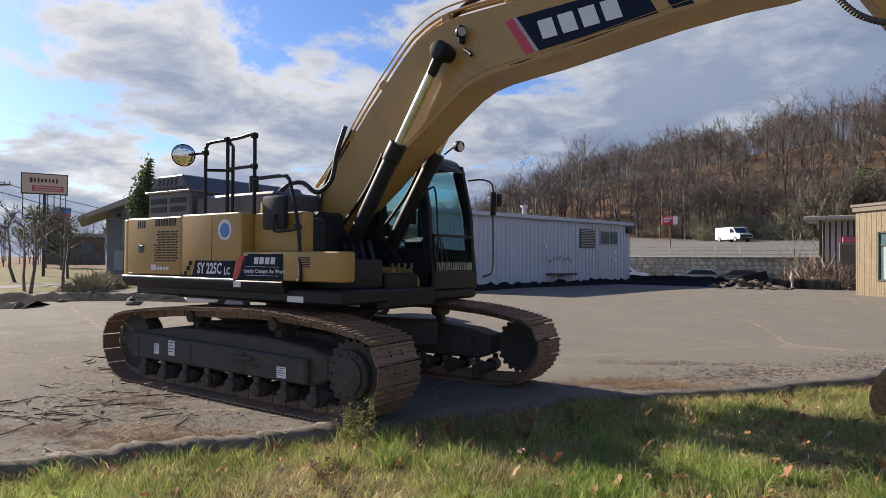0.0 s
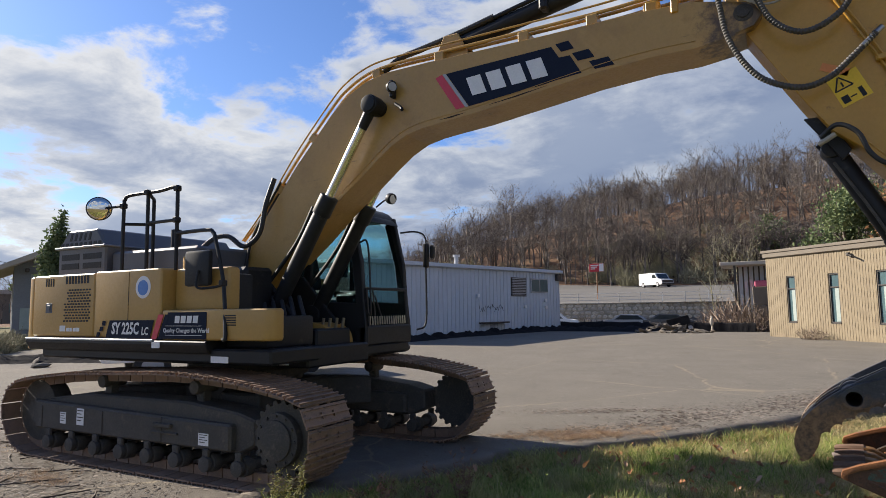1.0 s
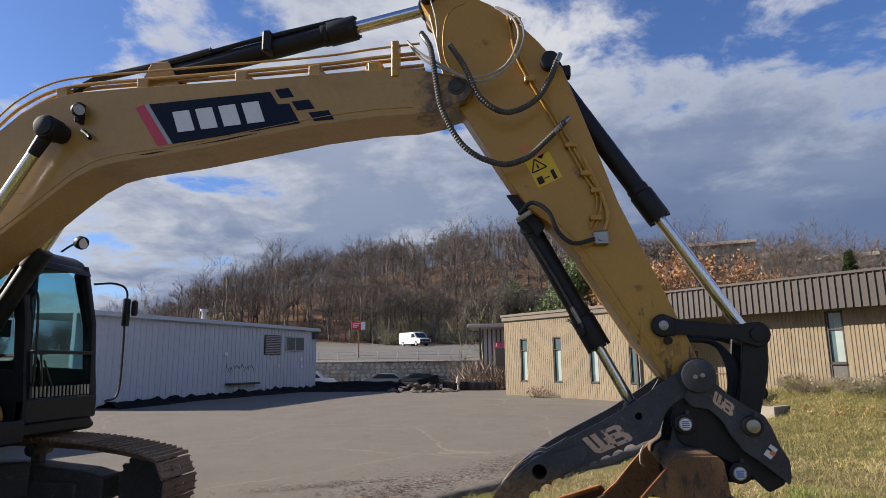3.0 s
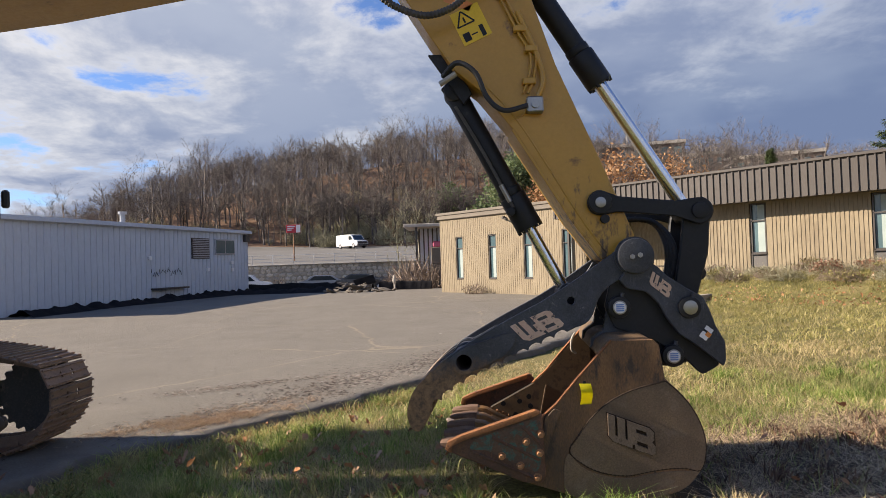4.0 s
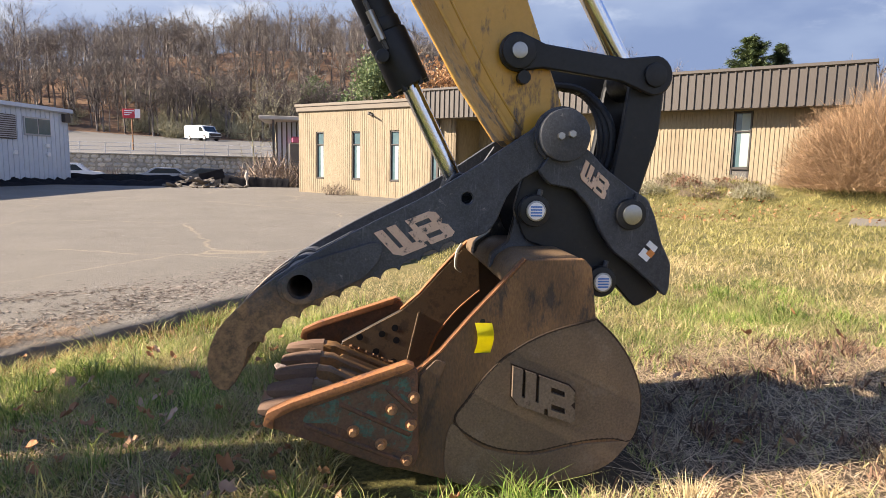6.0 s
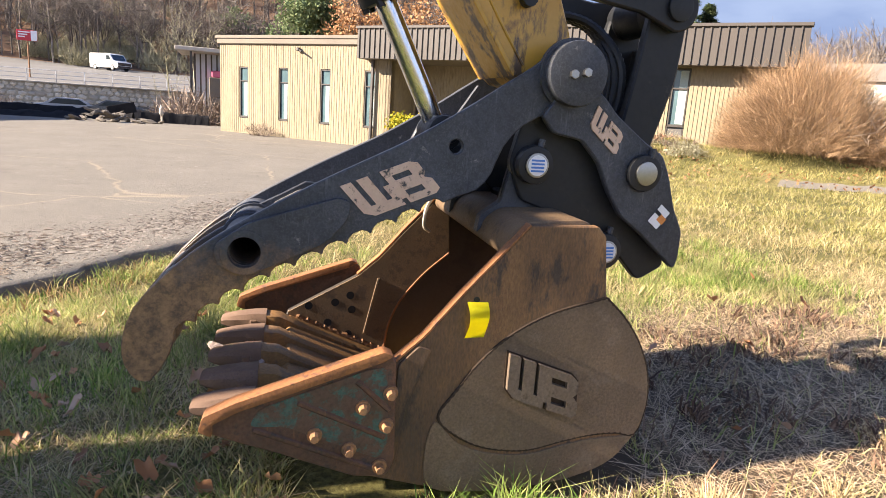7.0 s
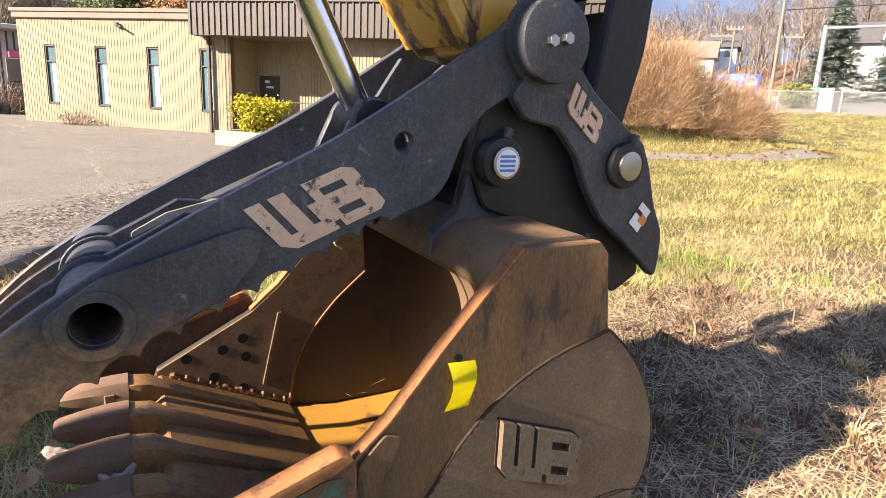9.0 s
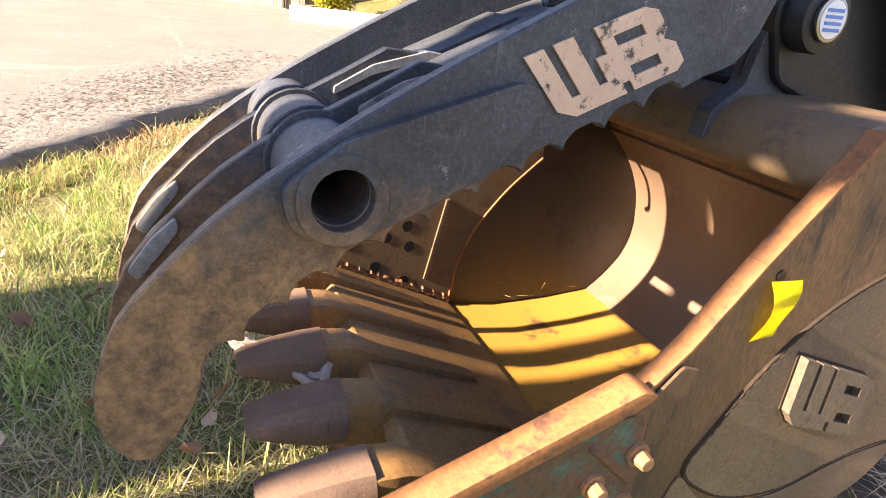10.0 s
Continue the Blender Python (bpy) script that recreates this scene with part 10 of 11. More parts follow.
def vehicle(name, x, y, z, turn, prof, glass, wheels, width, paint, label, cat, wr=0.33):
    t = thing(name, (x, y, z), label, cat)
    m = Matrix.Translation((x, y, z)) @ Matrix.Rotation(radians(turn), 4, "Z")
    bm = prism(rounded(prof, 0.12, 3), -width / 2, width / 2, 0.05, segs=2)
    bm.transform(m)
    body = part("body", bm, paint, t, smooth=True)
    for pts in glass:
        for s in (-1, 1):
            bm = prism(pts, s * (width / 2 + 0.002), s * (width / 2 + 0.008))
            bm.transform(m)
            part("window", bm, M_CARGLASS, body)
    for wx in wheels:
        for s in (-1, 1):
            bm = rod((wx, s * (width / 2 - 0.20), wr), (wx, s * (width / 2 + 0.02), wr), wr, n=20, bev=0.03)
            bm.transform(m)
            w = part("wheel", bm, M_TYRE, t, smooth=True)
            bm = rod((wx, s * (width / 2 + 0.02), wr), (wx, s * (width / 2 + 0.03), wr), wr * 0.6, n=16)
            bm.transform(m)
            part("rim", bm, M_LOUV, w)
    return t, m, body


VAN = [(-2.8, 0.35), (2.75, 0.35), (2.8, 0.75), (2.7, 1.05), (1.85, 1.22), (1.25, 1.95), (1.0, 2.08), (-2.7, 2.08), (-2.8, 1.9)]
t, m, body = vehicle("van", -16.7, 90.0, zt(-16.7, 90.0), -46, VAN, [[(0.55, 1.28), (1.62, 1.28), (1.15, 1.85), (0.55, 1.85)]], (-1.75, 1.75), 2.0, M_CARWHITE, "white cargo van parked on the sloping lot", "van", 0.37)
for bmx, mt, nm in ((prism([(1.90, 1.25), (1.93, 1.25), (1.30, 1.95), (1.27, 1.95)], -0.85, 0.85), M_CARGLASS, "windscreen"), (box(2.74, 2.84, -0.9, 0.9, 0.62, 0.98, 0.02), M_CARBLACK, "grille"), (box(2.66, 2.90, -0.98, 0.98, 0.36, 0.56, 0.03), M_CARBLACK, "bumper")):
    bmx.transform(m)
    part(nm, bmx, mt, body)
CAR = [(-2.2, 0.3), (2.15, 0.3), (2.2, 0.65), (2.0, 0.85), (1.1, 0.98), (0.45, 1.40), (-1.0, 1.44), (-1.75, 1.02), (-2.2, 0.95)]
SUV = [(-2.25, 0.35), (2.2, 0.35), (2.25, 0.8), (2.05, 1.0), (1.2, 1.1), (0.6, 1.62), (-1.8, 1.66), (-2.2, 1.1)]
CG = [[(-1.45, 1.02), (0.85, 1.0), (0.35, 1.33), (-0.95, 1.36)]]
for (x, y, a, pr, pt, lb) in ((-18.4, 46.2, 12, SUV, M_CARWHITE, "white hatchback parked below the retaining wall"), (-11.8, 47.0, 8, CAR, M_CARGREY, "grey sedan parked below the retaining wall"), (-8.9, 47.4, 8, CAR, M_CARBLACK, "dark sedan parked below the retaining wall"), (-36.0, 20.0, 100, SUV, M_CARWHITE, "white car parked beside the driveway"), (-78, 38, 20, SUV, M_CARBLACK, "dark car in the distance"), (-71, 37, 20, CAR, M_CARGREY, "grey car in the distance"), (-64, 36, 20, CAR, M_CARWHITE, "white car in the distance")):
    vehicle("car", x, y, zt(x, y), a, pr, CG if pr is CAR else [[(-1.9, 1.12), (0.95, 1.12), (0.5, 1.52), (-1.75, 1.56)]], (-1.35, 1.35), 1.8, pt, lb, "car")
# white pickup seen below the excavator's house
t, m, body = vehicle("pickup_truck", -13.4, 5.4, 0.0, 60, [(-2.7, 0.5), (2.7, 0.5), (2.75, 0.95), (2.6, 1.1), (1.2, 1.18), (0.7, 1.8), (-0.6, 1.84), (-0.75, 1.15), (-2.7, 1.12)], [[(-0.5, 1.2), (1.0, 1.2), (0.65, 1.7), (-0.45, 1.72)]], (-1.7, 1.75), 1.9, M_CARWHITE, "white pickup truck standing behind the excavator", "truck", 0.38)

# red sign on a post above the retaining wall
sg = thing("road_sign", (-19.0, 64.5, zt(-19, 64.5)), "red rectangular sign on a single post", "sign")
part("post", rod((-19, 64.5, zt(-19, 64.5) - 0.2), (-19, 64.5, 5.6), 0.07, n=8), M_RUST, sg)
pan = part("panel", box(-19.8, -18.2, 64.35, 64.45, 5.45, 6.35, 0.02), mat("sign_red", (0.55, 0.03, 0.045), rough=0.5), sg)
bm = B()
for i, w in enumerate((0.9, 0.7, 0.5)):
    box(-19.65, -19.65 + w, 64.335, 64.348, 6.12 - i * 0.2, 6.22 - i * 0.2, into=bm)
part("lettering", bm, M_WHITE, pan)
part("panel_end", box(-18.68, -18.2, 64.335, 64.349, 5.47, 6.33), M_WHITE, pan)

# carport beyond the office
cpz = thing("carport", (-2.4, 34, 0), "small open shelter with a flat white-edged roof", "shelter")
part("roof", box(-4.2, -0.5, 33.0, 37.0, 3.75, 3.95, 0.02), M_CONC, cpz, "flat roof with a pale edge")
part("wall", box(-3.4, -0.9, 35.0, 35.2, 0.0, 3.75), M_METALWALL, cpz)
for i in range(9):
    part("batten", box(-3.4 + i * 0.28, -3.32 + i * 0.28, 34.95, 35.0, 0.0, 3.75), M_DARKTRIM, cpz)
part("post", box(-3.5, -3.38, 33.2, 33.32, 0.0, 3.75), M_DARKTRIM, cpz)
bm = box(-2.5, -1.2, 34.2, 34.9, 2.55, 2.9, 0.05)
tagged(part("storage_box", bm, mat("pink_plastic", (0.62, 0.12, 0.22), rough=0.5), None, "pink plastic box under the shelter roof"), category="box")
for i in range(3):
    bm = box(-2.7 + 0.04 * i, -0.9, 34.1, 35.0, -0.6 + 1.05 * i, 0.44 + 1.05 * i, 0.03)
    tagged(part("crate", bm, M_PARAPET, None, "pale wooden crate stacked under the shelter"), category="crate", group="crates under the shelter")

# brick buildings on the hilltop
M_BRICK = mat("dark_brick", (0.17, 0.115, 0.085), (0.13, 0.09, 0.07), rough=0.9, scale=0.5, fine=4, bump=0.2, dist=0.05)
M_BRICKL = mat("warm_brick", (0.42, 0.26, 0.17), (0.36, 0.22, 0.15), rough=0.9, scale=0.5, fine=4, bump=0.2, dist=0.05)


def block(name, p0, p1, depth, z0, z1, material, label, n, rows=2):
    p0, p1 = Vector((*p0, 0)), Vector((*p1, 0))
    d = (p1 - p0).normalized()
    L = (p1 - p0).length
    m = Matrix(((d.x, -d.y, 0, p0.x), (d.y, d.x, 0, p0.y), (0, 0, 1, 0), (0, 0, 0, 1)))
    t = thing(name, ((p0.x + p1.x) / 2, (p0.y + p1.y) / 2, z0), label, "building")
    def add(nm, bm, mt, par, lb=""):
        bm.transform(m)
        return part(nm, bm, mt, par, lb)
    w = add("wall", box(0, L, 0, depth, z0 - 12, z1), material, t)
    add("roof", box(-0.4, L + 0.4, -0.4, depth + 0.4, z1, z1 + 0.7), M_CONC, t)
    for i in range(n):
        for r in range(rows):
            x = L * (i + 0.5) / n
            zz = z0 + (z1 - z0) * (r + 0.5) / rows
            add("window", box(x - L / n * 0.28, x + L / n * 0.28, -0.15, 0.1, zz - 0.9, zz + 0.7), M_WINDOW, w)
    return t


block("brick_building", (18.0, 147), (52.0, 137.5), 18, 21, 27.2, M_BRICK, "long dark brick building on the hilltop", 12)
block("brick_building", (52.5, 136), (59.0, 133.5), 14, 18, 23.6, M_BRICKL, "warm brick building on the hilltop", 4)
block("brick_building", (59.2, 133.4), (76.0, 125.0), 14, 16, 22.0, M_BRICK, "low dark brick building on the hilltop", 9)
bm = B()
for x in (40.0, 41.0, 42.2):
    rod((x, 141, 27.5), (x, 141, 30.6), 0.12, n=6, into=bm)
tagged(part("roof_antenna", bm, M_LOUV, None, "antenna masts on the brick building"), category="antenna")

# left side: pole sign, second sign, grey building, young tree, utility poles
sgn = thing("pole_sign", (-52.1, 16.1, 0), "tall pale billboard on a post, with a red band", "sign")
def face(x, y, z, w, h, turn, mt, nm, par, th=0.12, off=0.0, dx=0.0, dz=0.0):
    bm = box(dx - w / 2, dx + w / 2, -th / 2 - off, th / 2 - off, dz - h / 2, dz + h / 2, 0.0)
    bm.transform(Matrix.Translation((x, y, z)) @ Matrix.Rotation(radians(turn), 4, "Z"))
    return part(nm, bm, mt, par)
TS = 66
face(-52.1, 16.05, 6.9, 2.95, 1.55, TS, M_DARKTRIM, "frame", sgn, 0.3)
pan = face(-52.1, 16.05, 6.9, 2.8, 1.4, TS, mat("sign_cream", (0.62, 0.50, 0.40), (0.58, 0.46, 0.37), rough=0.6), "panel", sgn, 0.1, 0.12)
for i, w in enumerate((0.22, 0.16, 0.14, 0.18, 0.16, 0.12, 0.16, 0.14)):
    face(-52.1, 16.05, 6.9, w * 0.8, 0.26 + (0.1 if i in (0, 2, 7) else 0), TS, M_DARKTRIM, "letter_bar", pan, 0.02, 0.185, -0.85 + i * 0.23, 0.25)
face(-52.1, 16.05, 6.9, 2.0, 0.42, TS, mat("sign_orange_red", (0.60, 0.10, 0.07), rough=0.6), "band", pan, 0.02, 0.185, 0.2, -0.35)
for i in range(2):
    face(-52.1, 16.05, 6.9, 1.7, 0.09, TS, M_SILVER, "letter_bar", pan, 0.02, 0.20, 0.2, -0.27 - i * 0.18)
for dx in (-1.35, -0.3, 0.2, 0.6, 1.0, 1.35):
    face(-52.1, 16.05, 5.3, 0.06, 1.9, TS, M_DARKTRIM, "strut", sgn, 0.06, 0, dx)
part("post", rod((-52.1, 16.05, -0.3), (-52.1, 16.05, 6.2), 0.11, n=10), M_DARKTRIM, sgn)
part("cross_bar", rod((-52.65, 14.8, 4.35), (-51.55, 17.3, 4.35), 0.05, n=6), M_DARKTRIM, sgn)
sg2 = thing("small_sign", (-69.9, 25.4, 0), "small blue and red sign on a pole", "sign")
part("post", rod((-69.9, 25.4, -0.3), (-69.9, 25.4, 6.6), 0.14, n=8), M_DARKTRIM, sg2)
face(-69.9, 25.35, 6.25, 1.55, 0.6, TS, M_BLUE, "panel", sg2, 0.2)
face(-69.9, 25.35, 5.75, 1.55, 0.3, TS, M_RED, "panel", sg2, 0.2)
M_GREYBLD = mat("grey_siding", (0.20, 0.215, 0.23), (0.17, 0.18, 0.20), rough=0.8, scale=1, fine=15, bump=0.1)
gb = thing("grey_building", (-37, 17, 0), "grey building with a sloping roof overhang and pale windows", "building")
GM = Matrix.Translation((-38.8, 13.8, 0)) @ Matrix.Rotation(radians(63), 4, "Z")
def gpart(nm, bm, mt, par=gb, lb=""):
    bm.transform(GM)
    return part(nm, bm, mt, par, lb)
w = gpart("wall", box(0, 12, 0, 8, -0.2, 4.6), M_GREYBLD)
gpart("roof", prism([(-1.5, 3.55), (-1.5, 3.8), (2.0, 5.5), (12.5, 5.5), (12.5, 5.1), (2.0, 5.1)], -1.2, 8.5, 0.02), M_CONC, gb, "pale sloping roof with a wide overhang")
gpart("window", box(0.8, 2.1, -0.06, 0.02, 2.3, 3.8, 0.02), M_BLIND, w)
for x0 in (0.35, 1.2, 1.9):
    gpart("window", box(x0, x0 + 0.5, -0.06, 0.02, 0.7, 1.9, 0.02), M_BLIND, w)
gpart("door", box(2.6, 3.5, -0.06, 0.02, 0, 2.1, 0.02), M_WHITE, w)
gpart("wall_lamp", box(0.5, 0.7, -0.3, 0.0, 3.9, 4.1, 0.03), M_DARKTRIM)


def utility_pole(x, y, h, label, arm=2.2, turn=0.0):
    z = zt(x, y)
    t = thing("utility_pole", (x, y, z), label, "utility pole")
    part("pole", rod((x, y, z - 0.3), (x, y, z + h), 0.085, 0.06, n=10), M_PARAPET, t)
    bm = box(-arm / 2, arm / 2, -0.06, 0.06, -0.07, 0.07, 0.01)
    bm.transform(Matrix.Translation((x, y, z + h - 0.3)) @ Matrix.Rotation(radians(turn), 4, "Z"))
    part("cross_arm", bm, M_PARAPET, t)
    for k in (-1, -0.5, 0.5, 1):
        dx, dy = math.cos(radians(turn)) * arm * 0.46 * k, math.sin(radians(turn)) * arm * 0.46 * k
        part("insulator", rod((x + dx, y + dy, z + h - 0.23), (x + dx, y + dy, z + h - 0.02), 0.045, n=6), M_LOUV, t)
    return Vector((x, y, z + h - 0.05))


pa = utility_pole(29.4, 16.85, 6.35, "wooden utility pole by the road", 1.4, 120)
pb = utility_pole(62, 43, 7.6, "wooden utility pole in the distance", 2.4, 120)
utility_pole(46.5, 31.0, 5.8, "grey utility pole with a lamp", 1.2, 120)
pd = utility_pole(52, 29.5, 5.6, "wooden utility pole in the distance", 2.0, 120)
pe = utility_pole(-60, 16.0, 7.6, "wooden utility pole in the distance", 2.4, 20)
Vector((50, -25, 11))


def wire(p, q, sag, r=0.012):
    pts = [p.lerp(q, i / 14) - Vector((0, 0, sag * 4 * (i / 14) * (1 - i / 14))) for i in range(15)]
    return tagged(part("overhead_wire", tube(pts, r, 5, smooth_it=False), M_RUBBER, None, "thin black overhead wire between poles"), category="wire")


for k in range(3):
    o = Vector((0.35 * (k - 1), 0.6 * (k - 1), 0))
    wire(pa + o, Vector((46, -22, 12.5)) + o * 2, 1.0)
    wire(pa + o, pb + o, 0.8)
wire(pa - Vector((0, 0, 1.6)), Vector((46, -22, 9.5)), 0.6, 0.03)
wire(pa - Vector((0, 0, 1.8)), pd - Vector((0, 0, 1)), 0.6, 0.03)
wire(pe, Vector((-40, -20, 8.5)), 0.9, 0.02)
wire(pe, Vector((-95, 60, 8.0)), 1.0, 0.03)
wire(pe - Vector((0, 0, 0.8)), Vector((-95, 60, 6.6)), 1.0, 0.03)

# chain link fence before the road
M_GALV = mat("galvanised_steel", (0.27, 0.275, 0.28), (0.21, 0.215, 0.22), rough=0.6, metal=0.3, scale=6, fine=40, bump=0.05)
cf = thing("chain_link_fence", (28, 13, 1.5), "grey chain link fence along the lawn's end", "fence")
FP, FQ = Vector((25.2, 19.5, 0)), Vector((31.6, 1.0, 0))
nP = 9
ps = []
for i in range(nP):
    p = FP.lerp(FQ, i / (nP - 1))
    z = zt(p.x, p.y)
    hgt = 1.05 if i != 4 else 1.35
    ps.append(Vector((p.x, p.y, z)))
    part("post", rod((p.x, p.y, z - 0.2), (p.x, p.y, z + hgt), 0.035, n=8), M_GALV, cf)
for a, b in zip(ps, ps[1:]):
    part("top_rail", rod(a + Vector((0, 0, 1.0)), b + Vector((0, 0, 1.0)), 0.022, n=6), M_GALV, cf)
V, F = [], []
for a, b in zip(ps, ps[1:]):
    d = (b - a)
    L = d.length
    d.normalize()
    n = int(L / 0.11)
    for i in range(-9, n):
        for s in (1, -1):
            t0, t1 = i * 0.11, i * 0.11 + 1.0
            if s < 0:
                t0, t1 = t1, t0
            z0, z1 = 0.02, 1.0
            lo, hi = max(0, min(t0, t1)), min(L, max(t0, t1))
            if hi - lo < 0.05:
                continue
            def at(t):
                k = (t - t0) / (t1 - t0)
                return a + d * t + Vector((0, 0, z0 + (z1 - z0) * k))
            p, q = at(lo), at(hi)
            k = len(V)
            V += [tuple(p + Vector((0, 0, 0.006))), tuple(p - Vector((0, 0, 0.006))), tuple(q - Vector((0, 0, 0.006))), tuple(q + Vector((0, 0, 0.006)))]
            F.append((k, k + 1, k + 2, k + 3))
mesh_np("wire_mesh", V, F, M_GALV, cf, kind="stuff")
# traffic signal mast, cabinet, signs
sm = thing("signal_mast", (35.6, 18.0, zt(35.6, 18)), "pale traffic signal mast with a long arm", "traffic signal")
zs = zt(35.6, 18)
part("mast", rod((35.6, 18, zs - 0.2), (35.6, 18, 6.5), 0.15, 0.12, n=10), M_GALV, sm)
part("arm", rod((35.6, 18, 6.35), (37.6, 13.9, 6.45), 0.08, 0.05, n=8), M_GALV, sm)
part("signal_head", box(36.85, 37.15, 15.0, 15.5, 5.7, 6.8, 0.03), mat("signal_green_black", (0.012, 0.045, 0.035), rough=0.5), sm)
ss = part("street_name_plate", box(35.2, 35.28, 17.5, 18.6, 2.95, 3.2, 0.01), mat("sign_green", (0.02, 0.30, 0.20), rough=0.5), sm)
part("letter_bar", box(35.185, 35.198, 17.7, 18.4, 3.04, 3.11), M_WHITE, ss)
part("control_box", box(35.3, 35.5, 17.8, 18.2, 2.3, 2.8, 0.02), M_LOUV, sm)
uc = thing("utility_cabinet", (30.6, 14.65, zt(30.6, 14.65)), "pale utility cabinet beside the fence", "cabinet")
part("body", box(30.3, 30.9, 14.3, 14.95, zt(30.6, 14.6) - 0.1, 2.82, 0.02), M_CONC, uc)
part("lid", box(30.27, 30.93, 14.27, 14.98, 2.82, 2.88, 0.01), M_CONC, uc)
dg = thing("warning_sign", (42.5, 12.0, zt(42.5, 12)), "yellow diamond road sign on a post", "sign")
part("post", rod((42.5, 12, zt(42.5, 12) - 0.1), (42.5, 12, 4.2), 0.04, n=6), M_GALV, dg)
bm = box(-0.02, 0.02, -0.36, 0.36, -0.36, 0.36, 0.005)
bm.transform(Matrix.Translation((42.45, 12, 4.1)) @ Matrix.Rotation(radians(45), 4, "X"))
part("plate", bm, M_WARN, dg)
tb = thing("shrub", (32.0, 17.1, zt(32, 17.1)), "clipped round green shrub beside the fence", "shrub")
v, f = crown(601, 5000, 1.5, 1.0, 0.075)
mesh_np("foliage", v + np.array([32.0, 17.1, zt(32, 17.1) + 0.6]), f, leaf_mat("clipped_green", (0.10, 0.12, 0.035), (0.27, 0.28, 0.10), (0.18, 0.19, 0.06), trans=0.2), tb)
# road surface marks
bm = B()
prism([(40.3, 30), (40.45, 30), (40.45, -40), (40.3, -40)], zt(40.4, 0) + 0.02, zt(40.4, 0) + 0.03, into=bm, axis="z")
tagged(part("road_line", bm, M_WHITE, None, "white line painted on the road"), kind="structure")
lw = thing("low_wall", (46, 10, 2), "long low grey wall across the road", "wall")
part("wall", prism([(47.0, 32), (47.4, 32), (51.5, -10), (51.1, -10)], 1.8, 3.1, 0.02, axis="z"), M_PARAPET, lw)
# drink truck with plain blue sides
tr = thing("delivery_truck", (60.8, 39.8, 3.0), "blue delivery truck with white marks parked by the road", "truck")
TM = Matrix.Translation((60.8, 39.8, 2.95)) @ Matrix.Rotation(radians(-57), 4, "Z")
def tpart(nm, bm, mt, par=tr):
    bm.transform(TM)
    return part(nm, bm, mt, par)
bx = tpart("body", box(-2.2, 2.3, -1.1, 1.1, 0.75, 2.75, 0.03), M_BLUE)
tpart("side_panel", box(0.65, 2.25, -1.125, -1.103, 0.80, 2.70), mat("deep_blue", (0.03, 0.07, 0.32), rough=0.4), bx)
for i in range(4):
    tpart("letter_bar", box(-1.25 + i * 0.36, -1.02 + i * 0.36, -1.125, -1.105, 1.55, 1.95), M_WHITE, bx)
for (x, r, mt) in ((1.45, 0.52, M_WHITE), (-1.6, 0.26, M_WHITE)):
    tpart("disc", rod((x, -1.126, 2.05 if x > 0 else 1.8), (x, -1.132, 2.05 if x > 0 else 1.8), r, n=24), mt, bx)
    tpart("disc_top", prism(circle(x, 2.05 if x > 0 else 1.8, r * 0.92, 16, 10, 200), -1.133, -1.137), M_RED, bx)
tpart("cab", box(-3.6, -2.25, -1.0, 1.0, 0.6, 2.2, 0.08), M_CARWHITE)
for wx in (-3.0, 0.9, 1.6):
    tpart("wheel", rod((wx, -1.1, 0.42), (wx, 1.1, 0.42), 0.42, n=16), M_TYRE)
# houses across the road
def house(x, y, w, d, h, turn, wall_m, roof_m, label, zb=None):
    z = zt(x, y) if zb is None else zb
    t = thing("house", (x, y, z), label, "house")
    m = Matrix.Translation((x, y, z)) @ Matrix.Rotation(radians(turn), 4, "Z")
    def add(nm, bm, mt, par=t):
        bm.transform(m)
        return part(nm, bm, mt, par)
    wl = add("wall", box(-w / 2, w / 2, -d / 2, d / 2, -1, h), wall_m)
    add("roof", prism([(-d / 2 - 0.4, h - 0.05), (d / 2 + 0.4, h - 0.05), (0, h + d * 0.32)], -w / 2 - 0.3, w / 2 + 0.3, axis="x"), roof_m)
    for i in range(max(2, int(w / 2.2))):
        xx = -w / 2 + w * (i + 0.5) / max(2, int(w / 2.2))
        for zz in ([0.9] if h < 3.6 else [0.9, 3.4]):
            win = add("window", box(xx - 0.5, xx + 0.5, -d / 2 - 0.06, -d / 2 + 0.02, zz, zz + 1.3, 0.02), M_WHITE, wl)
            add("pane", box(xx - 0.40, xx + 0.40, -d / 2 - 0.08, -d / 2 - 0.061, zz + 0.1, zz + 1.2), M_WINDOW, win)
    return t
M_ROOFD = mat("dark_shingles", (0.09, 0.085, 0.085), rough=0.9)
M_ROOFO = mat("orange_shingles", (0.34, 0.14, 0.06), rough=0.9)
house(64.0, 44.2, 3.2, 5, 4.6, -57, M_WHITE, M_ROOFD, "small white house across the road", 4.2)
house(57.5, 47.0, 11, 6, 2.9, -57, M_CONC, M_PARAPET, "long low shed with a pale roof beyond the lawn", 4.4)
house(56.5, 25.6, 6, 6, 3.9, -65, mat("white_clapboard", (0.46, 0.46, 0.45), rough=0.7), M_ROOFD, "white house among the trees across the road", 3.6)
house(54.5, 9.5, 8, 7, 3.4, -70, mat("blue_grey_siding", (0.33, 0.38, 0.42), rough=0.7), M_ROOFO, "blue-grey house with an orange roof across the road", 2.8)
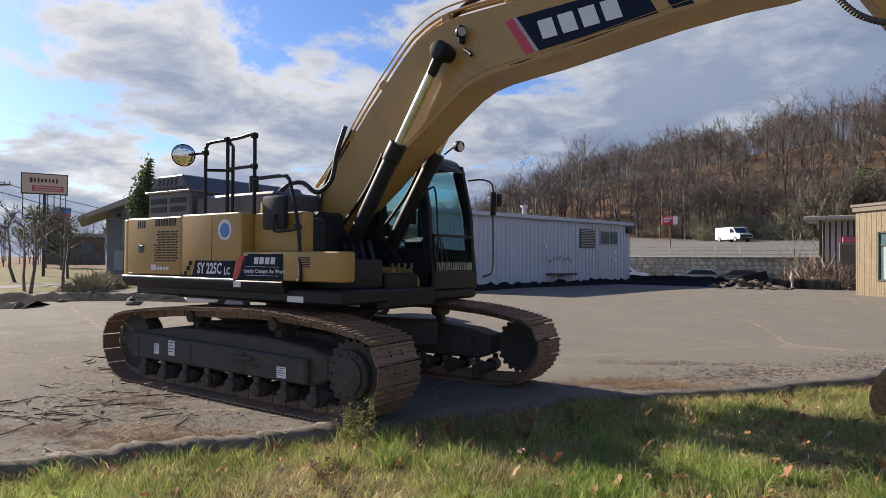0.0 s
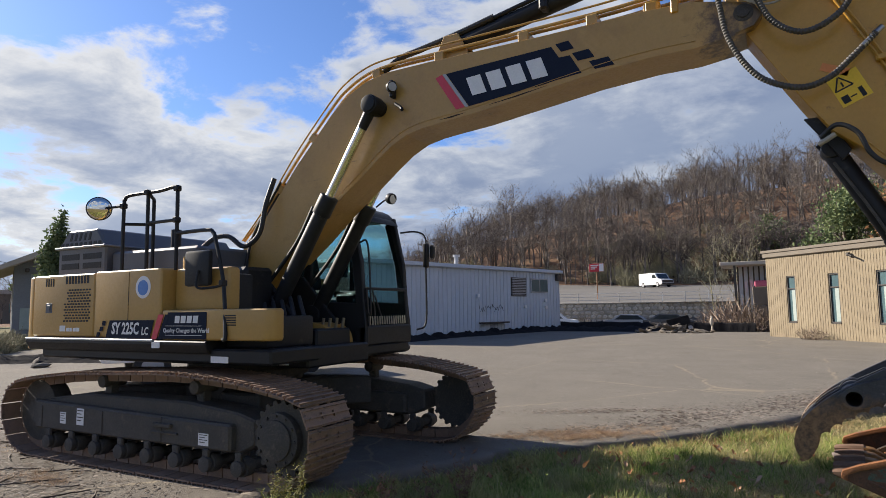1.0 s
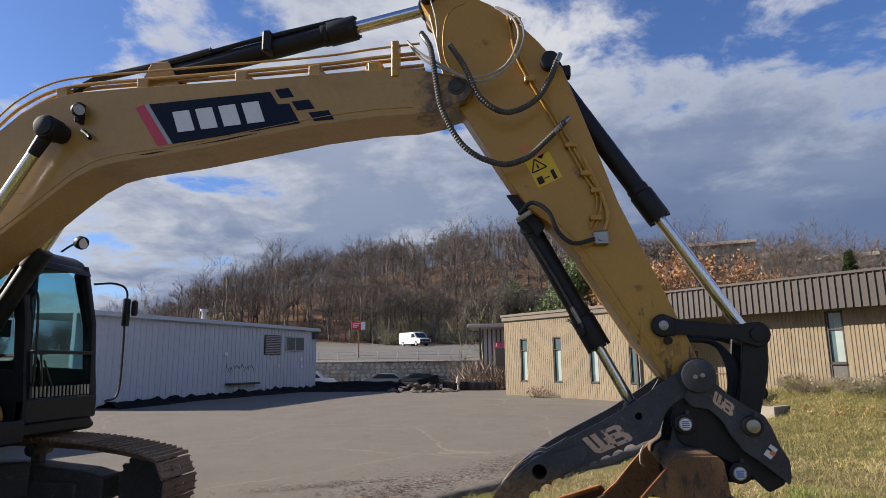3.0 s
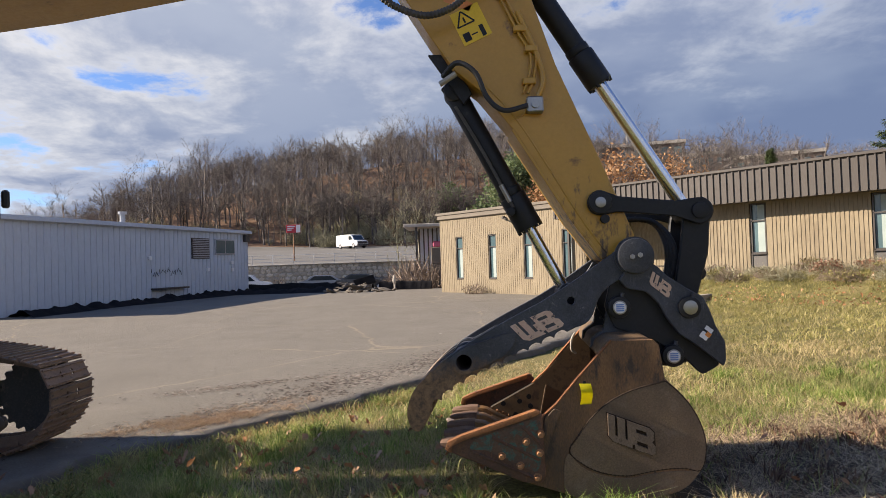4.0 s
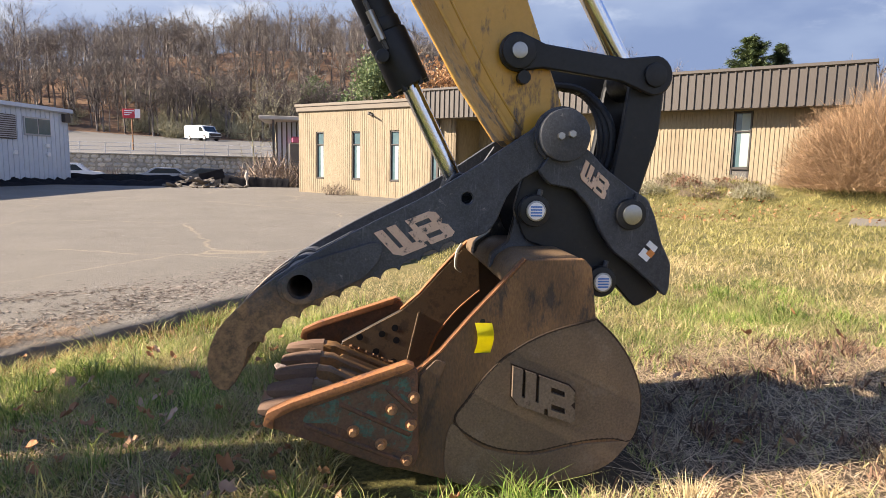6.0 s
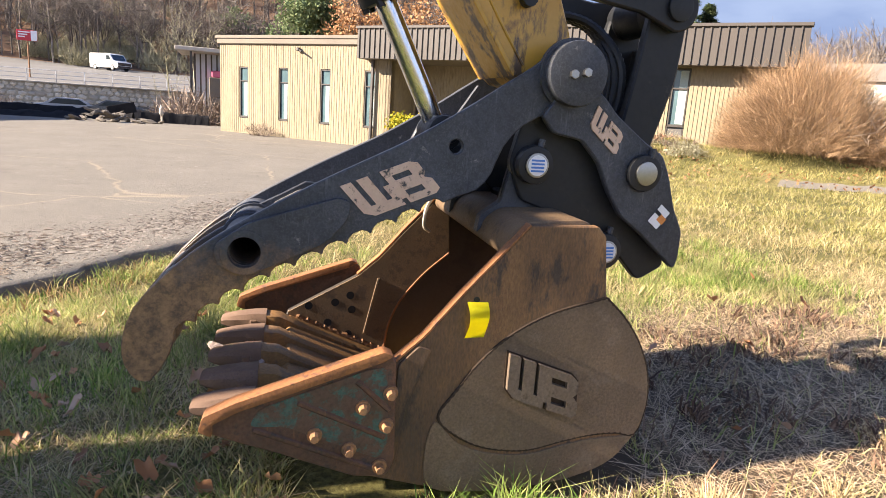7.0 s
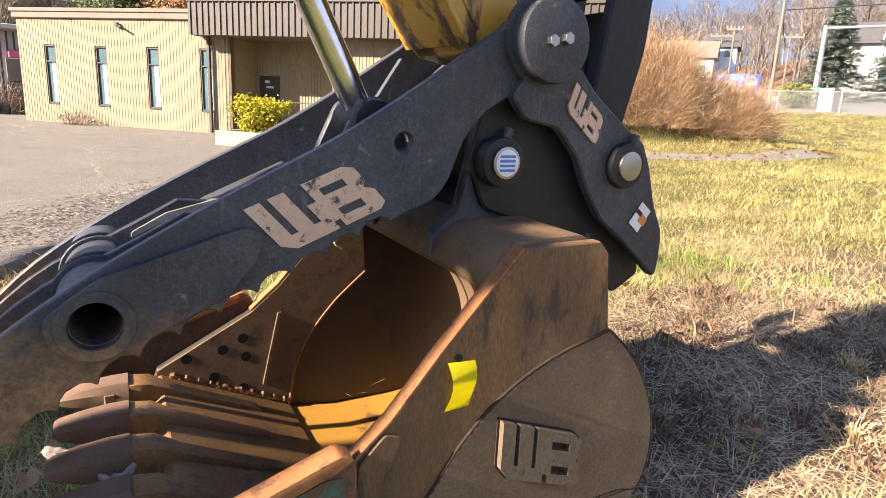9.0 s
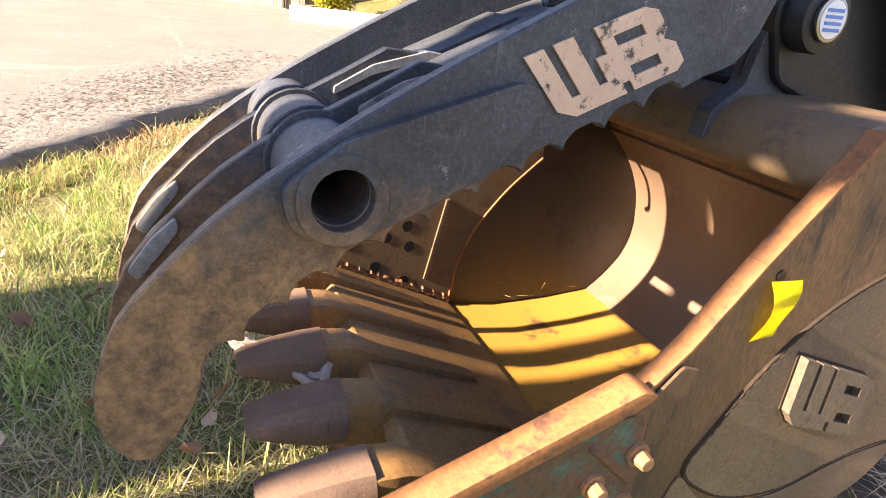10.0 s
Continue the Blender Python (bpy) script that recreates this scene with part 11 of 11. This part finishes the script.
# asphalt path across the lawn by the bush
V, F = [], []
path_line = smooth_path([(x, y, 0) for x, y in PATH_LINE], 8)
for i, p in enumerate(path_line):
    d = (path_line[min(i + 1, len(path_line) - 1)] - path_line[max(i - 1, 0)]).normalized()
    s = Vector((-d.y, d.x, 0)) * (0.36 + 0.05 * math.sin(i * 1.7))
    for q in (p - s, p + s):
        V.append((q.x, q.y, zt(q.x, q.y) + 0.015))
for i in range(len(path_line) - 1):
    F.append((2 * i, 2 * i + 1, 2 * i + 3, 2 * i + 2))
mesh_np("path", V, F, M_ASPHALT, label="narrow worn asphalt path across the lawn", kind="structure")
# bare young trees and shrubs at the left
for i, (x, y, s) in enumerate(((-29.4, 5.8, 0.40), (-31.5, 8.0, 0.38), (-33.5, 7.2, 0.36), (-44, 11, 0.5), (-46, 15, 0.5), (-58, 24, 0.6), (-62, 20, 0.6))):
    t = thing("young_tree", (x, y, zt(x, y)), "bare young tree with spreading twigs on the lawn", "tree")
    v, f = slim_kinds[i % 8]
    mesh_np("branchwork", v * s * np.array([1.9, 1.9, 1]) + np.array([x, y, zt(x, y)]), f, M_TRUNK, t)
for i, (x, y) in enumerate(((-31.0, 9.6), (-33.5, 11.0), (-29.5, 8.2))):
    t = thing("clipped_shrub", (x, y, zt(x, y)), "low clipped brown shrub beside the driveway", "shrub")
    v, f = twig_mass(700 + i, 1200, 1.0, 0.7, 0.02)
    mesh_np("twig_mass", v + np.array([x, y, zt(x, y)]), f, M_BRUSH, t)
leafy_tree("pine_tree", -75, 36, 7.5, 3.0, 0.3, 1800, M_PINE, "dark pine tree in the distance", 67)
leafy_tree("pine_tree", -84, 30, 8.0, 3.4, 0.3, 1800, M_PINE, "dark pine tree in the distance", 68)
block("far_store", (-120, 45), (-105, 75), 14, 0.5, 5.0, M_PARAPET, "long low store in the distance", 8, 1)
places = []
for i in range(260):
    a = radians(rng.uniform(128, 186))
    r = rng.uniform(95, 220)
    places.append((r * math.cos(a), r * math.sin(a), 0, rng.uniform(0.5, 1.0), rng.uniform(0, 6.283), int(rng.integers(0, 8))))
forest("far_woods", slim_kinds, places, M_WOODS, "bare trees in the distance")
